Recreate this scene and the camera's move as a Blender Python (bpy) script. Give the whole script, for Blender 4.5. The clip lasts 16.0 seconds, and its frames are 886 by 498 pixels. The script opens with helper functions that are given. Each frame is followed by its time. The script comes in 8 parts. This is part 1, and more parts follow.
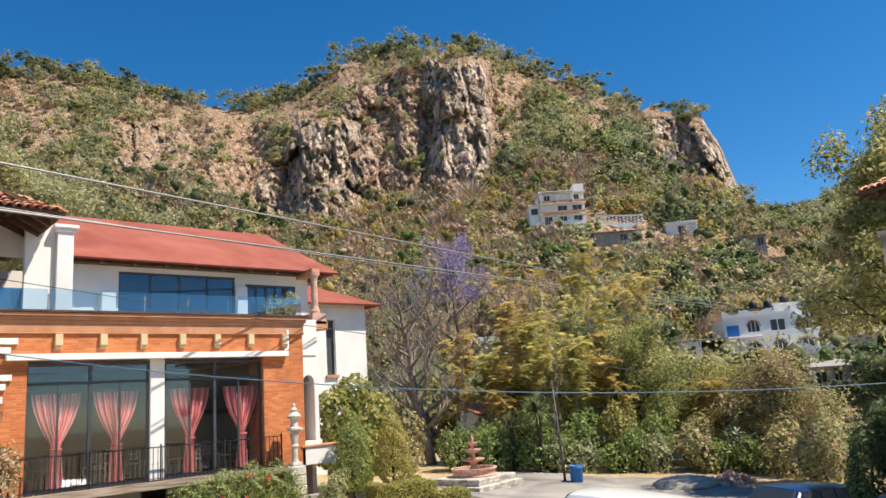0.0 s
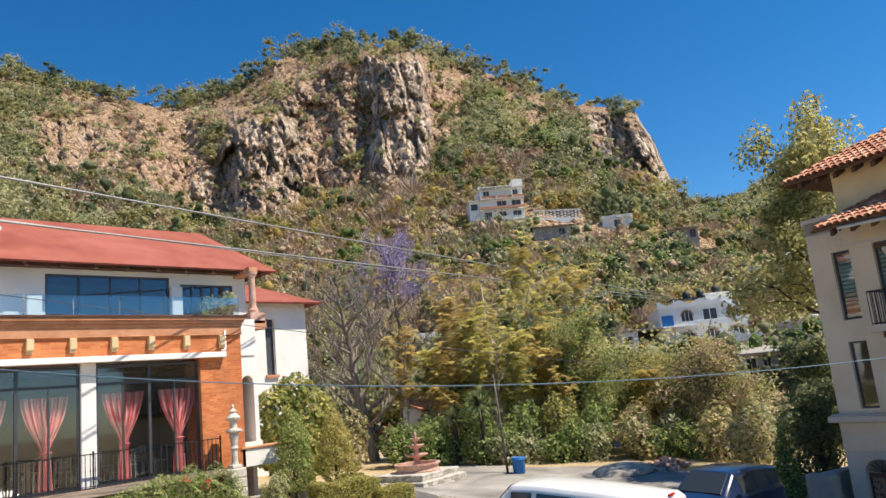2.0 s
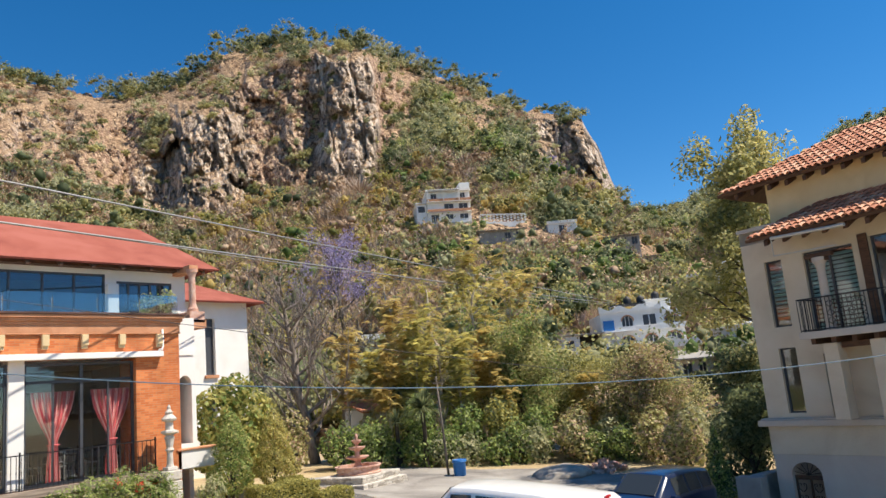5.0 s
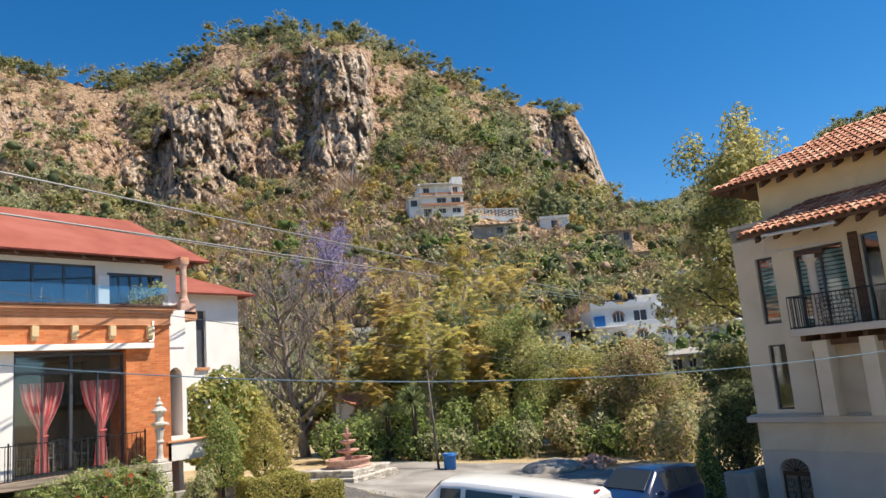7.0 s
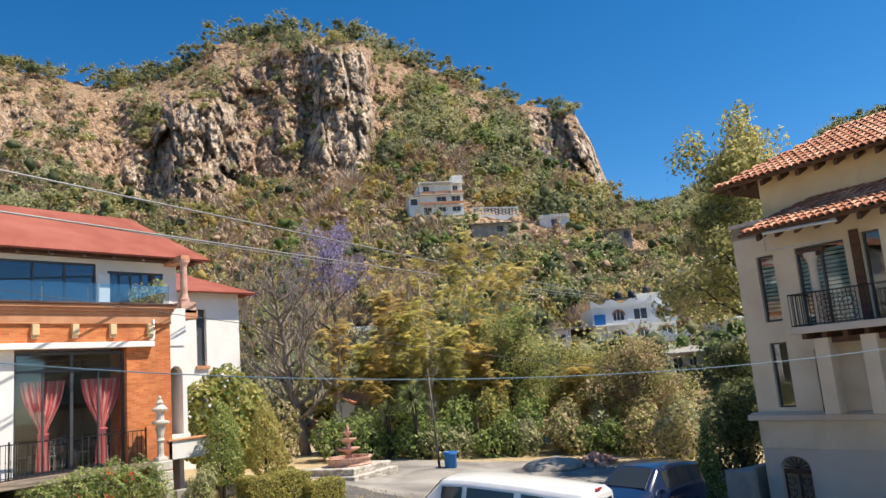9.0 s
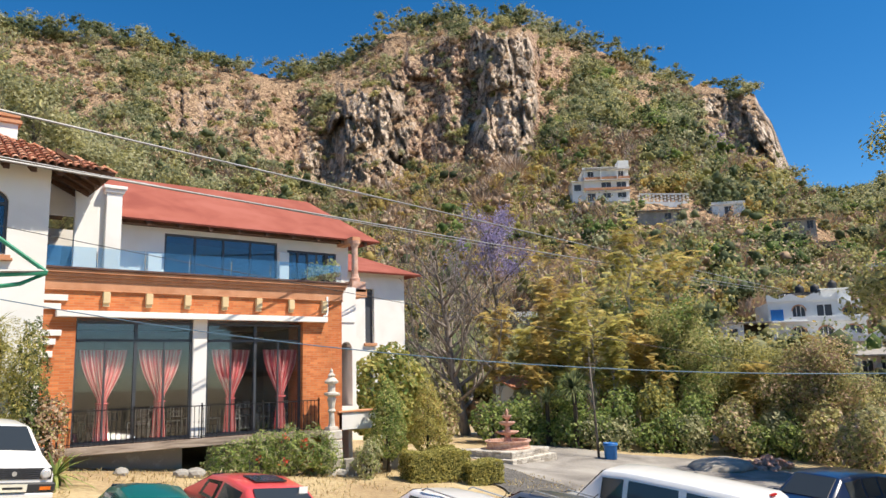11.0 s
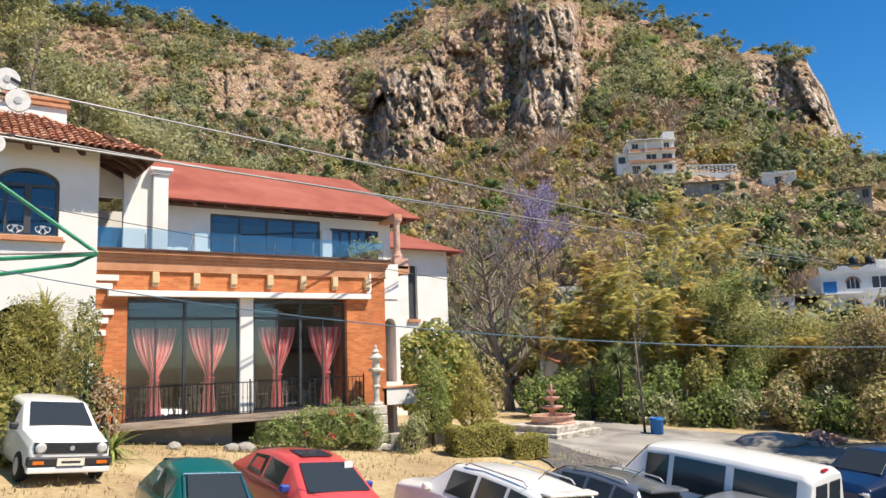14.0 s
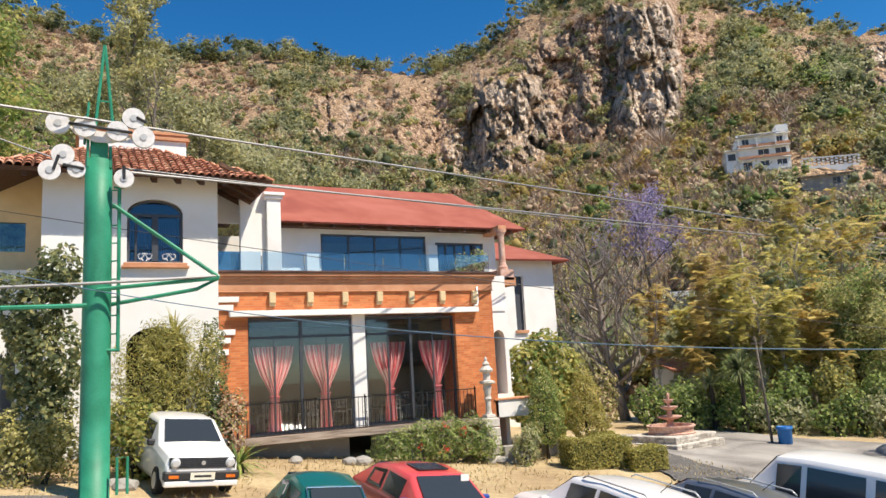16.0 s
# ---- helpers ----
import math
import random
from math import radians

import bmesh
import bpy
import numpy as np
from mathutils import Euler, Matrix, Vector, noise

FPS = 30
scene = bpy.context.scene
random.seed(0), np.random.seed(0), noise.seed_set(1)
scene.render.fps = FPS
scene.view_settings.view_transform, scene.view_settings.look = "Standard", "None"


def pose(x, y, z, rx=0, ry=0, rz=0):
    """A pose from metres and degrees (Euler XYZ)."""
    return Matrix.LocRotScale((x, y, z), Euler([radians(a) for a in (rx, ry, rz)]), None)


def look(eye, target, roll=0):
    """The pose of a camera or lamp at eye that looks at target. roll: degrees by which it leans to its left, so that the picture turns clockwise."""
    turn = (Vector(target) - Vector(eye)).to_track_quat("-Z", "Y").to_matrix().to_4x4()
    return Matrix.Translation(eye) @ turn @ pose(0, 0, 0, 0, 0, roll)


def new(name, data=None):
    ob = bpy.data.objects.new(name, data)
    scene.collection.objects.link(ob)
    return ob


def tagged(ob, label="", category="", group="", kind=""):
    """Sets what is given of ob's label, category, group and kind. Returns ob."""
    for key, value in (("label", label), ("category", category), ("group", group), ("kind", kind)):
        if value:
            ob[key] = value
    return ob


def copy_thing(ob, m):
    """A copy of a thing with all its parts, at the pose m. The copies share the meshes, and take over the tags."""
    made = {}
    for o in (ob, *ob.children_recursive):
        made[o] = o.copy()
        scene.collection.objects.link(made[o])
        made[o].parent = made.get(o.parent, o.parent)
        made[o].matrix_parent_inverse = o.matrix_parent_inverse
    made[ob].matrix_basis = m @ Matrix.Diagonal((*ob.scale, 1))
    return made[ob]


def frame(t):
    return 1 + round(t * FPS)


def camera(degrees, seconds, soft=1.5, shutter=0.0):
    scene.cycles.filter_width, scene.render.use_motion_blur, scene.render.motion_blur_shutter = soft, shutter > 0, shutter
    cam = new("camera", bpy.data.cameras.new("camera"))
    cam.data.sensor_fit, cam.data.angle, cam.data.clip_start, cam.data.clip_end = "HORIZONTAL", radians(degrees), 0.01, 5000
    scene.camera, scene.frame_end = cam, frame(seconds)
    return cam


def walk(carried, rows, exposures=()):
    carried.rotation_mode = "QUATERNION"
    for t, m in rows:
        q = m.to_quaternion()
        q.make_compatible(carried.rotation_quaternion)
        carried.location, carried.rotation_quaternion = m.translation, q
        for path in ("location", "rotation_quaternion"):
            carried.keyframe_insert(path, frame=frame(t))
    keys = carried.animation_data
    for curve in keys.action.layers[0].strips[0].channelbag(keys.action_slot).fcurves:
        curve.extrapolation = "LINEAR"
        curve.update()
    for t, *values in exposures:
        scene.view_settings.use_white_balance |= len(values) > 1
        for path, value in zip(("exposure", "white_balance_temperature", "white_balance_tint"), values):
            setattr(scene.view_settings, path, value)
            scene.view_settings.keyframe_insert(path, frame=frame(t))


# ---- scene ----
# the camera: a hand-held pan from a raised terrace
cam = camera(61.23, 16.0)
EYE, TURN = 4.0, -41.0
ROWS = [
    (0.0, -0.015, -0.069, 0.025, 0.72, 11.33, 3.85),
    (0.5, 0.030, -0.099, 0.013, -2.28, 11.15, 4.40),
    (1.0, 0.021, -0.037, 0.020, -4.40, 11.03, 4.79),
    (1.5, 0.003, -0.054, 0.000, -4.50, 10.84, 5.20),
    (2.0, 0.027, -0.044, -0.000, -3.55, 10.70, 5.61),
    (2.5, 0.065, -0.065, 0.002, -3.66, 10.64, 5.61),
    (3.0, 0.031, -0.097, -0.003, -5.44, 10.63, 5.50),
    (3.5, 0.040, -0.086, 0.018, -5.72, 10.71, 5.25),
    (4.0, 0.065, -0.054, 0.014, -6.47, 10.67, 5.32),
    (6.5, 0.055, -0.053, -0.005, -8.61, 10.23, 4.78),
    (7.0, 0.055, -0.047, 0.004, -8.51, 9.95, 4.74),
    (7.5, 0.065, -0.059, 0.001, -8.25, 9.92, 4.91),
    (8.0, 0.079, -0.045, 0.011, -8.25, 9.93, 4.99),
    (8.2, 0.067, -0.046, -0.000, -8.41, 9.95, 4.99),
    (10.3, -0.011, 0.019, -0.013, -7.49, 9.53, 3.38),
    (10.5, -0.021, -0.008, -0.013, -4.50, 9.50, 2.77),
    (11.0, -0.035, 0.020, -0.014, 3.42, 9.40, 1.50),
    (11.5, -0.090, 0.036, -0.004, 9.30, 9.24, 0.69),
    (12.0, -0.136, 0.074, -0.022, 10.67, 9.15, 0.97),
    (12.5, -0.174, 0.120, -0.018, 10.59, 8.78, 1.28),
    (13.0, -0.110, 0.174, -0.010, 6.71, 8.03, 1.88),
    (13.5, -0.022, 0.103, -0.004, 4.33, 7.73, 1.94),
    (14.0, 0.021, 0.074, -0.010, 6.82, 7.67, 1.84),
    (14.5, 0.037, 0.078, 0.004, 12.57, 7.71, 1.85),
    (15.0, 0.003, 0.083, -0.007, 14.44, 7.73, 2.81),
    (15.5, -0.021, 0.070, 0.002, 14.73, 7.91, 3.13),
    (16.0, -0.024, 0.055, 0.014, 15.04, 8.88, 3.21),
]
walk(cam, [(t, pose(0, 0, EYE, 0, 0, TURN) @ pose(x, y, z, 90 + pitch, roll, yaw)) for t, x, y, z, yaw, pitch, roll in ROWS])

# world, sun
SUN = Vector((0.37, -0.53, 1.0)).normalized()
world = bpy.data.worlds.new("sky")
scene.world = world
world.use_nodes = True
sky = world.node_tree.nodes.new("ShaderNodeTexSky")
sky.sky_type, sky.sun_disc = "NISHITA", False
sky.sun_elevation = math.asin(SUN.z)
sky.sun_rotation = math.atan2(SUN.x, SUN.y)
sky.altitude, sky.air_density, sky.dust_density, sky.ozone_density = 1800, 1.0, 0.2, 3.0
hue = world.node_tree.nodes.new("ShaderNodeHueSaturation")
hue.inputs["Saturation"].default_value, hue.inputs["Value"].default_value = 1.35, 1.12
hue.inputs["Hue"].default_value = 0.498
world.node_tree.links.new(sky.outputs[0], hue.inputs["Color"])
world.node_tree.links.new(hue.outputs[0], world.node_tree.nodes["Background"].inputs[0])
world.node_tree.nodes["Background"].inputs[1].default_value = 0.088
sun = new("sun", bpy.data.lights.new("sun", "SUN"))
sun.data.energy, sun.data.angle, sun.data.color = 4.75, radians(0.53), (1.0, 0.895, 0.75)
sun.matrix_world = look((0, 0, 60), Vector((0, 0, 60)) - SUN)
scene.view_settings.exposure = 0.62

rng = np.random.default_rng(7)


# ---- materials ----
def material(name, stops, scale=4.0, rough=0.8, bump=0.15, fine=60.0, metal=0.0, spec=0.4, island=0.0, stretch=(1, 1, 1), distort=0.6, rand=0.0, bump_dist=0.02):
    """A two-scale procedural surface: colours mixed by coarse noise, speckled by fine noise, with relief."""
    m = bpy.data.materials.new(name)
    m.use_nodes = True
    nt = m.node_tree
    b = nt.nodes["Principled BSDF"]
    tc = nt.nodes.new("ShaderNodeTexCoord")
    mp = nt.nodes.new("ShaderNodeMapping")
    mp.inputs["Scale"].default_value = stretch
    nt.links.new(tc.outputs["Object"], mp.inputs[0])
    n1 = nt.nodes.new("ShaderNodeTexNoise")
    n1.inputs["Scale"].default_value, n1.inputs["Detail"].default_value, n1.inputs["Distortion"].default_value = scale, 6, distort
    n2 = nt.nodes.new("ShaderNodeTexNoise")
    n2.inputs["Scale"].default_value, n2.inputs["Detail"].default_value = fine, 3
    for n in (n1, n2):
        nt.links.new(mp.outputs[0], n.inputs["Vector"])
    mix = nt.nodes.new("ShaderNodeMath")
    mix.operation = "MULTIPLY_ADD"
    mix.inputs[1].default_value = 0.3
    nt.links.new(n2.outputs["Fac"], mix.inputs[0])
    sub = nt.nodes.new("ShaderNodeMath")
    sub.operation = "SUBTRACT"
    sub.inputs[1].default_value = 0.15
    nt.links.new(n1.outputs["Fac"], sub.inputs[0])
    nt.links.new(sub.outputs[0], mix.inputs[2])
    val = mix.outputs[0]
    for amount, node, out in ((island, "ShaderNodeNewGeometry", "Random Per Island"), (rand, "ShaderNodeObjectInfo", "Random")):
        if amount:
            g = nt.nodes.new(node)
            ma = nt.nodes.new("ShaderNodeMath")
            ma.operation = "MULTIPLY_ADD"
            ma.inputs[1].default_value = amount
            nt.links.new(g.outputs[out], ma.inputs[0])
            sb = nt.nodes.new("ShaderNodeMath")
            sb.operation = "SUBTRACT"
            sb.inputs[1].default_value = amount / 2
            nt.links.new(val, sb.inputs[0])
            nt.links.new(sb.outputs[0], ma.inputs[2])
            val = ma.outputs[0]
    ramp = nt.nodes.new("ShaderNodeValToRGB")
    cr = ramp.color_ramp
    while len(cr.elements) < len(stops):
        cr.elements.new(0.5)
    lo, hi = 0.3, 0.7
    for i, c in enumerate(stops):
        cr.elements[i].position = lo + (hi - lo) * i / max(1, len(stops) - 1)
        cr.elements[i].color = (*c, 1)
    nt.links.new(val, ramp.inputs[0])
    nt.links.new(ramp.outputs[0], b.inputs["Base Color"])
    b.inputs["Roughness"].default_value, b.inputs["Metallic"].default_value = rough, metal
    b.inputs["Specular IOR Level"].default_value = spec
    if bump:
        bp = nt.nodes.new("ShaderNodeBump")
        bp.inputs["Strength"].default_value, bp.inputs["Distance"].default_value = bump, bump_dist
        nt.links.new(mix.outputs[0], bp.inputs["Height"])
        nt.links.new(bp.outputs[0], b.inputs["Normal"])
    return m


def leaf_material(name, stops, through_light=0.5):
    """Leaves: every leaf its own shade, some light passing through."""
    m = bpy.data.materials.new(name)
    m.use_nodes = True
    nt = m.node_tree
    b = nt.nodes["Principled BSDF"]
    m["leafy"] = True
    g = nt.nodes.new("ShaderNodeAttribute")
    g.attribute_name = "tone"
    tc = nt.nodes.new("ShaderNodeTexCoord")
    n1 = nt.nodes.new("ShaderNodeTexNoise")
    n1.inputs["Scale"].default_value, n1.inputs["Detail"].default_value = 0.35, 2
    nt.links.new(tc.outputs["Object"], n1.inputs["Vector"])
    ma = nt.nodes.new("ShaderNodeMath")
    ma.operation = "MULTIPLY_ADD"
    ma.inputs[1].default_value = 0.75
    nt.links.new(g.outputs["Fac"], ma.inputs[0])
    sb = nt.nodes.new("ShaderNodeMath")
    sb.operation = "MULTIPLY_ADD"
    sb.inputs[1].default_value, sb.inputs[2].default_value = 0.9, -0.24
    nt.links.new(n1.outputs["Fac"], sb.inputs[0])
    nt.links.new(sb.outputs[0], ma.inputs[2])
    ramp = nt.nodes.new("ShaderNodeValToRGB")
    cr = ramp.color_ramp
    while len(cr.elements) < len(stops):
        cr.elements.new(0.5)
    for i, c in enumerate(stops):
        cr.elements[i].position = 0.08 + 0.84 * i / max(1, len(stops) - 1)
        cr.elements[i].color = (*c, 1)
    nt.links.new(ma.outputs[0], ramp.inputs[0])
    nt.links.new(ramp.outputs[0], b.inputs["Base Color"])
    b.inputs["Roughness"].default_value = 0.65
    b.inputs["Specular IOR Level"].default_value = 0.25
    tr = nt.nodes.new("ShaderNodeBsdfTranslucent")
    nt.links.new(ramp.outputs[0], tr.inputs[0])
    mx = nt.nodes.new("ShaderNodeMixShader")
    mx.inputs[0].default_value = through_light
    nt.links.new(b.outputs[0], mx.inputs[1])
    nt.links.new(tr.outputs[0], mx.inputs[2])
    nt.links.new(mx.outputs[0], nt.nodes["Material Output"].inputs[0])
    return m


def glass_material(name, tint, rough=0.02, ior=1.9):
    """Window glass: mostly clear, reflecting at grazing angles."""
    m = bpy.data.materials.new(name)
    m.use_nodes = True
    nt = m.node_tree
    tr = nt.nodes.new("ShaderNodeBsdfTransparent")
    tr.inputs[0].default_value = (*tint, 1)
    gl = nt.nodes.new("ShaderNodeBsdfGlossy")
    gl.inputs["Roughness"].default_value = rough
    fr = nt.nodes.new("ShaderNodeFresnel")
    fr.inputs[0].default_value = ior
    mx = nt.nodes.new("ShaderNodeMixShader")
    nt.links.new(fr.outputs[0], mx.inputs[0])
    nt.links.new(tr.outputs[0], mx.inputs[1])
    nt.links.new(gl.outputs[0], mx.inputs[2])
    nt.links.new(mx.outputs[0], nt.nodes["Material Output"].inputs[0])
    return m


def plain(name, col, rough=0.5, metal=0.0, vary=0.12, scale=8.0, bump=0.05, **k):
    a = tuple(c * (1 - vary) for c in col)
    b = tuple(min(1, c * (1 + vary)) for c in col)
    return material(name, (a, b), scale, rough, bump, 90, metal, **k)


M = {
    "white": material("white_stucco", ((0.73, 0.71, 0.67), (0.79, 0.78, 0.75), (0.82, 0.81, 0.79)), 0.8, 0.85, 0.25, 40),
    "cream": material("cream_stucco", ((0.62, 0.48, 0.27), (0.72, 0.57, 0.34)), 1.5, 0.85, 0.25, 40),
    "beige": material("beige_stucco", ((0.52, 0.44, 0.33), (0.60, 0.52, 0.40), (0.64, 0.57, 0.46)), 0.8, 0.88, 0.3, 45),
    "greybeige": material("grey_beige_plaster", ((0.46, 0.40, 0.34), (0.56, 0.50, 0.43)), 0.8, 0.88, 0.3, 45),
    "brick": material("orange_brick", ((0.42, 0.12, 0.035), (0.60, 0.20, 0.06), (0.70, 0.28, 0.10)), 3.0, 0.85, 0.4, 60, rand=0.55, island=0.45),
    "mortar": material("brick_mortar", ((0.34, 0.17, 0.09), (0.48, 0.27, 0.15)), 4.0, 0.95, 0.4, 80),
    "moulding": material("orange_moulding", ((0.44, 0.20, 0.10), (0.58, 0.30, 0.17)), 2.0, 0.85, 0.3, 50),
    "darktrim": material("dark_coping", ((0.05, 0.025, 0.02), (0.12, 0.06, 0.045)), 3.0, 0.7, 0.2, 40),
    "redroof": material("red_roof_felt", ((0.24, 0.060, 0.040), (0.30, 0.085, 0.056), (0.35, 0.11, 0.078)), 0.7, 0.88, 0.3, 90),
    "tile": material("clay_roof_tile", ((0.40, 0.16, 0.09), (0.58, 0.27, 0.16), (0.70, 0.42, 0.28)), 2.5, 0.85, 0.4, 40, rand=0.5, island=0.5),
    "wood": material("dark_timber", ((0.05, 0.025, 0.015), (0.13, 0.065, 0.035)), 3.0, 0.75, 0.3, 50, stretch=(1, 6, 6)),
    "weathered": material("weathered_timber", ((0.17, 0.13, 0.10), (0.30, 0.24, 0.19), (0.40, 0.33, 0.27)), 3.0, 0.85, 0.4, 50, stretch=(0.4, 4, 4)),
    # brown kept dark to paint indoor shade on walls and floors
    "dim": plain("brown_room_shade", (0.10, 0.075, 0.055), 0.9),
    "frame": plain("dark_window_frame", (0.06, 0.065, 0.075), 0.4),
    "iron": plain("black_iron", (0.02, 0.02, 0.022), 0.5, 0.3),
    "green": material("green_paint", ((0.014, 0.17, 0.09), (0.022, 0.235, 0.13), (0.035, 0.28, 0.17)), 1.5, 0.55, 0.08, 30, spec=0.5),
    "rock": None,
    "concrete": material("grey_concrete", ((0.26, 0.245, 0.22), (0.38, 0.36, 0.33)), 1.5, 0.9, 0.4, 40),
    "stone": material("pink_stone", ((0.42, 0.22, 0.16), (0.55, 0.33, 0.25), (0.62, 0.44, 0.36)), 5.0, 0.85, 0.4, 60),
    "greystone": material("grey_stone", ((0.30, 0.27, 0.23), (0.48, 0.44, 0.38), (0.60, 0.56, 0.50)), 4.0, 0.9, 0.5, 60, island=0.4, rand=0.4),
    "bark": material("grey_bark", ((0.10, 0.085, 0.07), (0.24, 0.20, 0.17), (0.32, 0.28, 0.24)), 6.0, 0.9, 0.5, 50, stretch=(1, 1, 0.3)),
    "midbark": material("brown_grey_bark", ((0.06, 0.05, 0.04), (0.15, 0.125, 0.10), (0.22, 0.19, 0.16)), 6.0, 0.9, 0.5, 50, stretch=(1, 1, 0.3)),
    "darkbark": material("dark_bark", ((0.035, 0.027, 0.02), (0.09, 0.07, 0.05)), 6.0, 0.9, 0.5, 50, stretch=(1, 1, 0.3)),
    "chrome": plain("chrome", (0.7, 0.7, 0.7), 0.2, 0.95, 0.05),
    "glass": glass_material("window_glass", (0.86, 0.89, 0.90), 0.02, 1.75),
    "blueglass": glass_material("blue_window_glass", (0.30, 0.45, 0.60)),
    "clearglass": glass_material("clear_glass", (0.80, 0.90, 0.95)),
    # near-black for backing sheets, painting the shade of unlit rooms
    "dark": plain("room_shade_black", (0.05, 0.045, 0.04), 0.9),
    "floor_in": plain("interior_floor", (0.16, 0.12, 0.09), 0.5),
    "olive": leaf_material("olive_leaves", ((0.105, 0.112, 0.042), (0.340, 0.332, 0.132), (0.660, 0.600, 0.280))),
    "greenleaf": leaf_material("green_leaves", ((0.055, 0.095, 0.028), (0.210, 0.300, 0.080), (0.480, 0.530, 0.180))),
    "darkleaf": leaf_material("dark_green_leaves", ((0.055, 0.072, 0.036), (0.150, 0.185, 0.088), (0.300, 0.330, 0.160))),
    "yellow": leaf_material("yellow_leaves", ((0.23, 0.165, 0.055), (0.52, 0.390, 0.130), (0.72, 0.600, 0.250)), 0.55),
    "lime": leaf_material("yellow_green_leaves", ((0.15, 0.160, 0.046), (0.38, 0.355, 0.105), (0.66, 0.590, 0.205)), 0.55),
    "dry": leaf_material("dry_scrub", ((0.21, 0.140, 0.092), (0.42, 0.290, 0.190), (0.64, 0.48, 0.33)), 0.2),
    "palebark": material("pale_bark", ((0.26, 0.22, 0.18), (0.42, 0.37, 0.31), (0.55, 0.50, 0.43)), 6.0, 0.9, 0.4, 50, stretch=(1, 1, 0.3)),
    "darkwire": plain("dark_wire", (0.03, 0.03, 0.035), 0.6),
    "purple": leaf_material("purple_blossom", ((0.20, 0.16, 0.30), (0.33, 0.28, 0.47), (0.48, 0.43, 0.62)), 0.4),
    "twig": leaf_material("grey_twigs", ((0.197, 0.151, 0.122), (0.361, 0.287, 0.229), (0.527, 0.421, 0.344)), 0.0),
    "greygreen": leaf_material("grey_green_leaves", ((0.158, 0.171, 0.090), (0.370, 0.376, 0.206), (0.660, 0.627, 0.386))),
}


# ---- mesh helpers ----
def finish(name, me, mat, parent=None, label="", smooth=False):
    if mat:
        me.materials.append(mat)
    if smooth:
        for p in me.polygons:
            p.use_smooth = True
    ob = new(name, me)
    if parent:
        ob.parent = parent
    if label:
        ob["label"] = label
    return ob


def part(name, bm, mat, parent=None, label="", smooth=False):
    me = bpy.data.meshes.new(name)
    bm.normal_update()
    bm.to_mesh(me)
    bm.free()
    return finish(name, me, mat, parent, label, smooth)


def arrays(name, co, faces, mat, parent=None, label="", smooth=False, tone=None):
    """A mesh from numpy arrays: co (n, 3), faces (m, 3 or 4); tone: a shade for each vertex of a plant."""
    co, faces = np.asarray(co, float), np.asarray(faces, int)
    me = bpy.data.meshes.new(name)
    k = faces.shape[1]
    me.vertices.add(len(co))
    me.vertices.foreach_set("co", co.ravel())
    me.loops.add(faces.size)
    me.loops.foreach_set("vertex_index", faces.ravel())
    me.polygons.add(len(faces))
    me.polygons.foreach_set("loop_start", np.arange(0, faces.size, k))
    me.update(calc_edges=True)
    if mat and mat.get("leafy"):
        if tone is None:
            tone = np.repeat(rng.random(len(co) // k + 1), k)[:len(co)]
        me.attributes.new("tone", "FLOAT", "POINT").data.foreach_set("value", np.asarray(tone, float))
    if smooth:
        me.polygons.foreach_set("use_smooth", np.ones(len(faces), bool))
    return finish(name, me, mat, parent, label)


def box(bm, x0, x1, y0, y1, z0, z1, m=None, bevel=0.0):
    t = bmesh.ops.create_cube(bm, size=1)["verts"]
    for v in t:
        v.co = Vector((x0 + (v.co.x + 0.5) * (x1 - x0), y0 + (v.co.y + 0.5) * (y1 - y0), z0 + (v.co.z + 0.5) * (z1 - z0)))
    if bevel:
        e = list({e for v in t for e in v.link_edges})
        t = list({v for f in bmesh.ops.bevel(bm, geom=e, offset=bevel, segments=1, affect="EDGES")["faces"] for v in f.verts} | {v for v in t if v.is_valid})
    if m is not None:
        bmesh.ops.transform(bm, matrix=m, verts=t)
    return t


def boxes(*specs, bevel=0.0, m=None):
    bm = bmesh.new()
    for s in specs:
        box(bm, *s, bevel=bevel, m=m)
    return bm


def tube(bm, pts, radii, seg=8, cap=True):
    """A round bar along points."""
    pts = [Vector(p) for p in pts]
    if not hasattr(radii, "__len__"):
        radii = [radii] * len(pts)
    rings = []
    for i, p in enumerate(pts):
        d = (pts[min(i + 1, len(pts) - 1)] - pts[max(i - 1, 0)]).normalized()
        a = d.orthogonal().normalized() if i == 0 else (a - d * a.dot(d)).normalized()
        c = d.cross(a)
        rings.append([bm.verts.new(p + radii[i] * (math.cos(2 * math.pi * k / seg) * a + math.sin(2 * math.pi * k / seg) * c)) for k in range(seg)])
    for r0, r1 in zip(rings, rings[1:]):
        for k in range(seg):
            bm.faces.new((r0[k], r0[(k + 1) % seg], r1[(k + 1) % seg], r1[k]))
    if cap:
        bm.faces.new(rings[0][::-1])
        bm.faces.new(rings[-1])
    return rings


def lathe(bm, profile, seg=20, at=(0, 0, 0)):
    """Turns (radius, z) pairs about the upright through at."""
    rings = [[bm.verts.new((at[0] + r * math.cos(2 * math.pi * k / seg), at[1] + r * math.sin(2 * math.pi * k / seg), at[2] + z)) for k in range(seg)] for r, z in profile]
    for r0, r1 in zip(rings, rings[1:]):
        for k in range(seg):
            bm.faces.new((r0[k], r0[(k + 1) % seg], r1[(k + 1) % seg], r1[k]))
    bm.faces.new(rings[0][::-1])
    bm.faces.new(rings[-1])


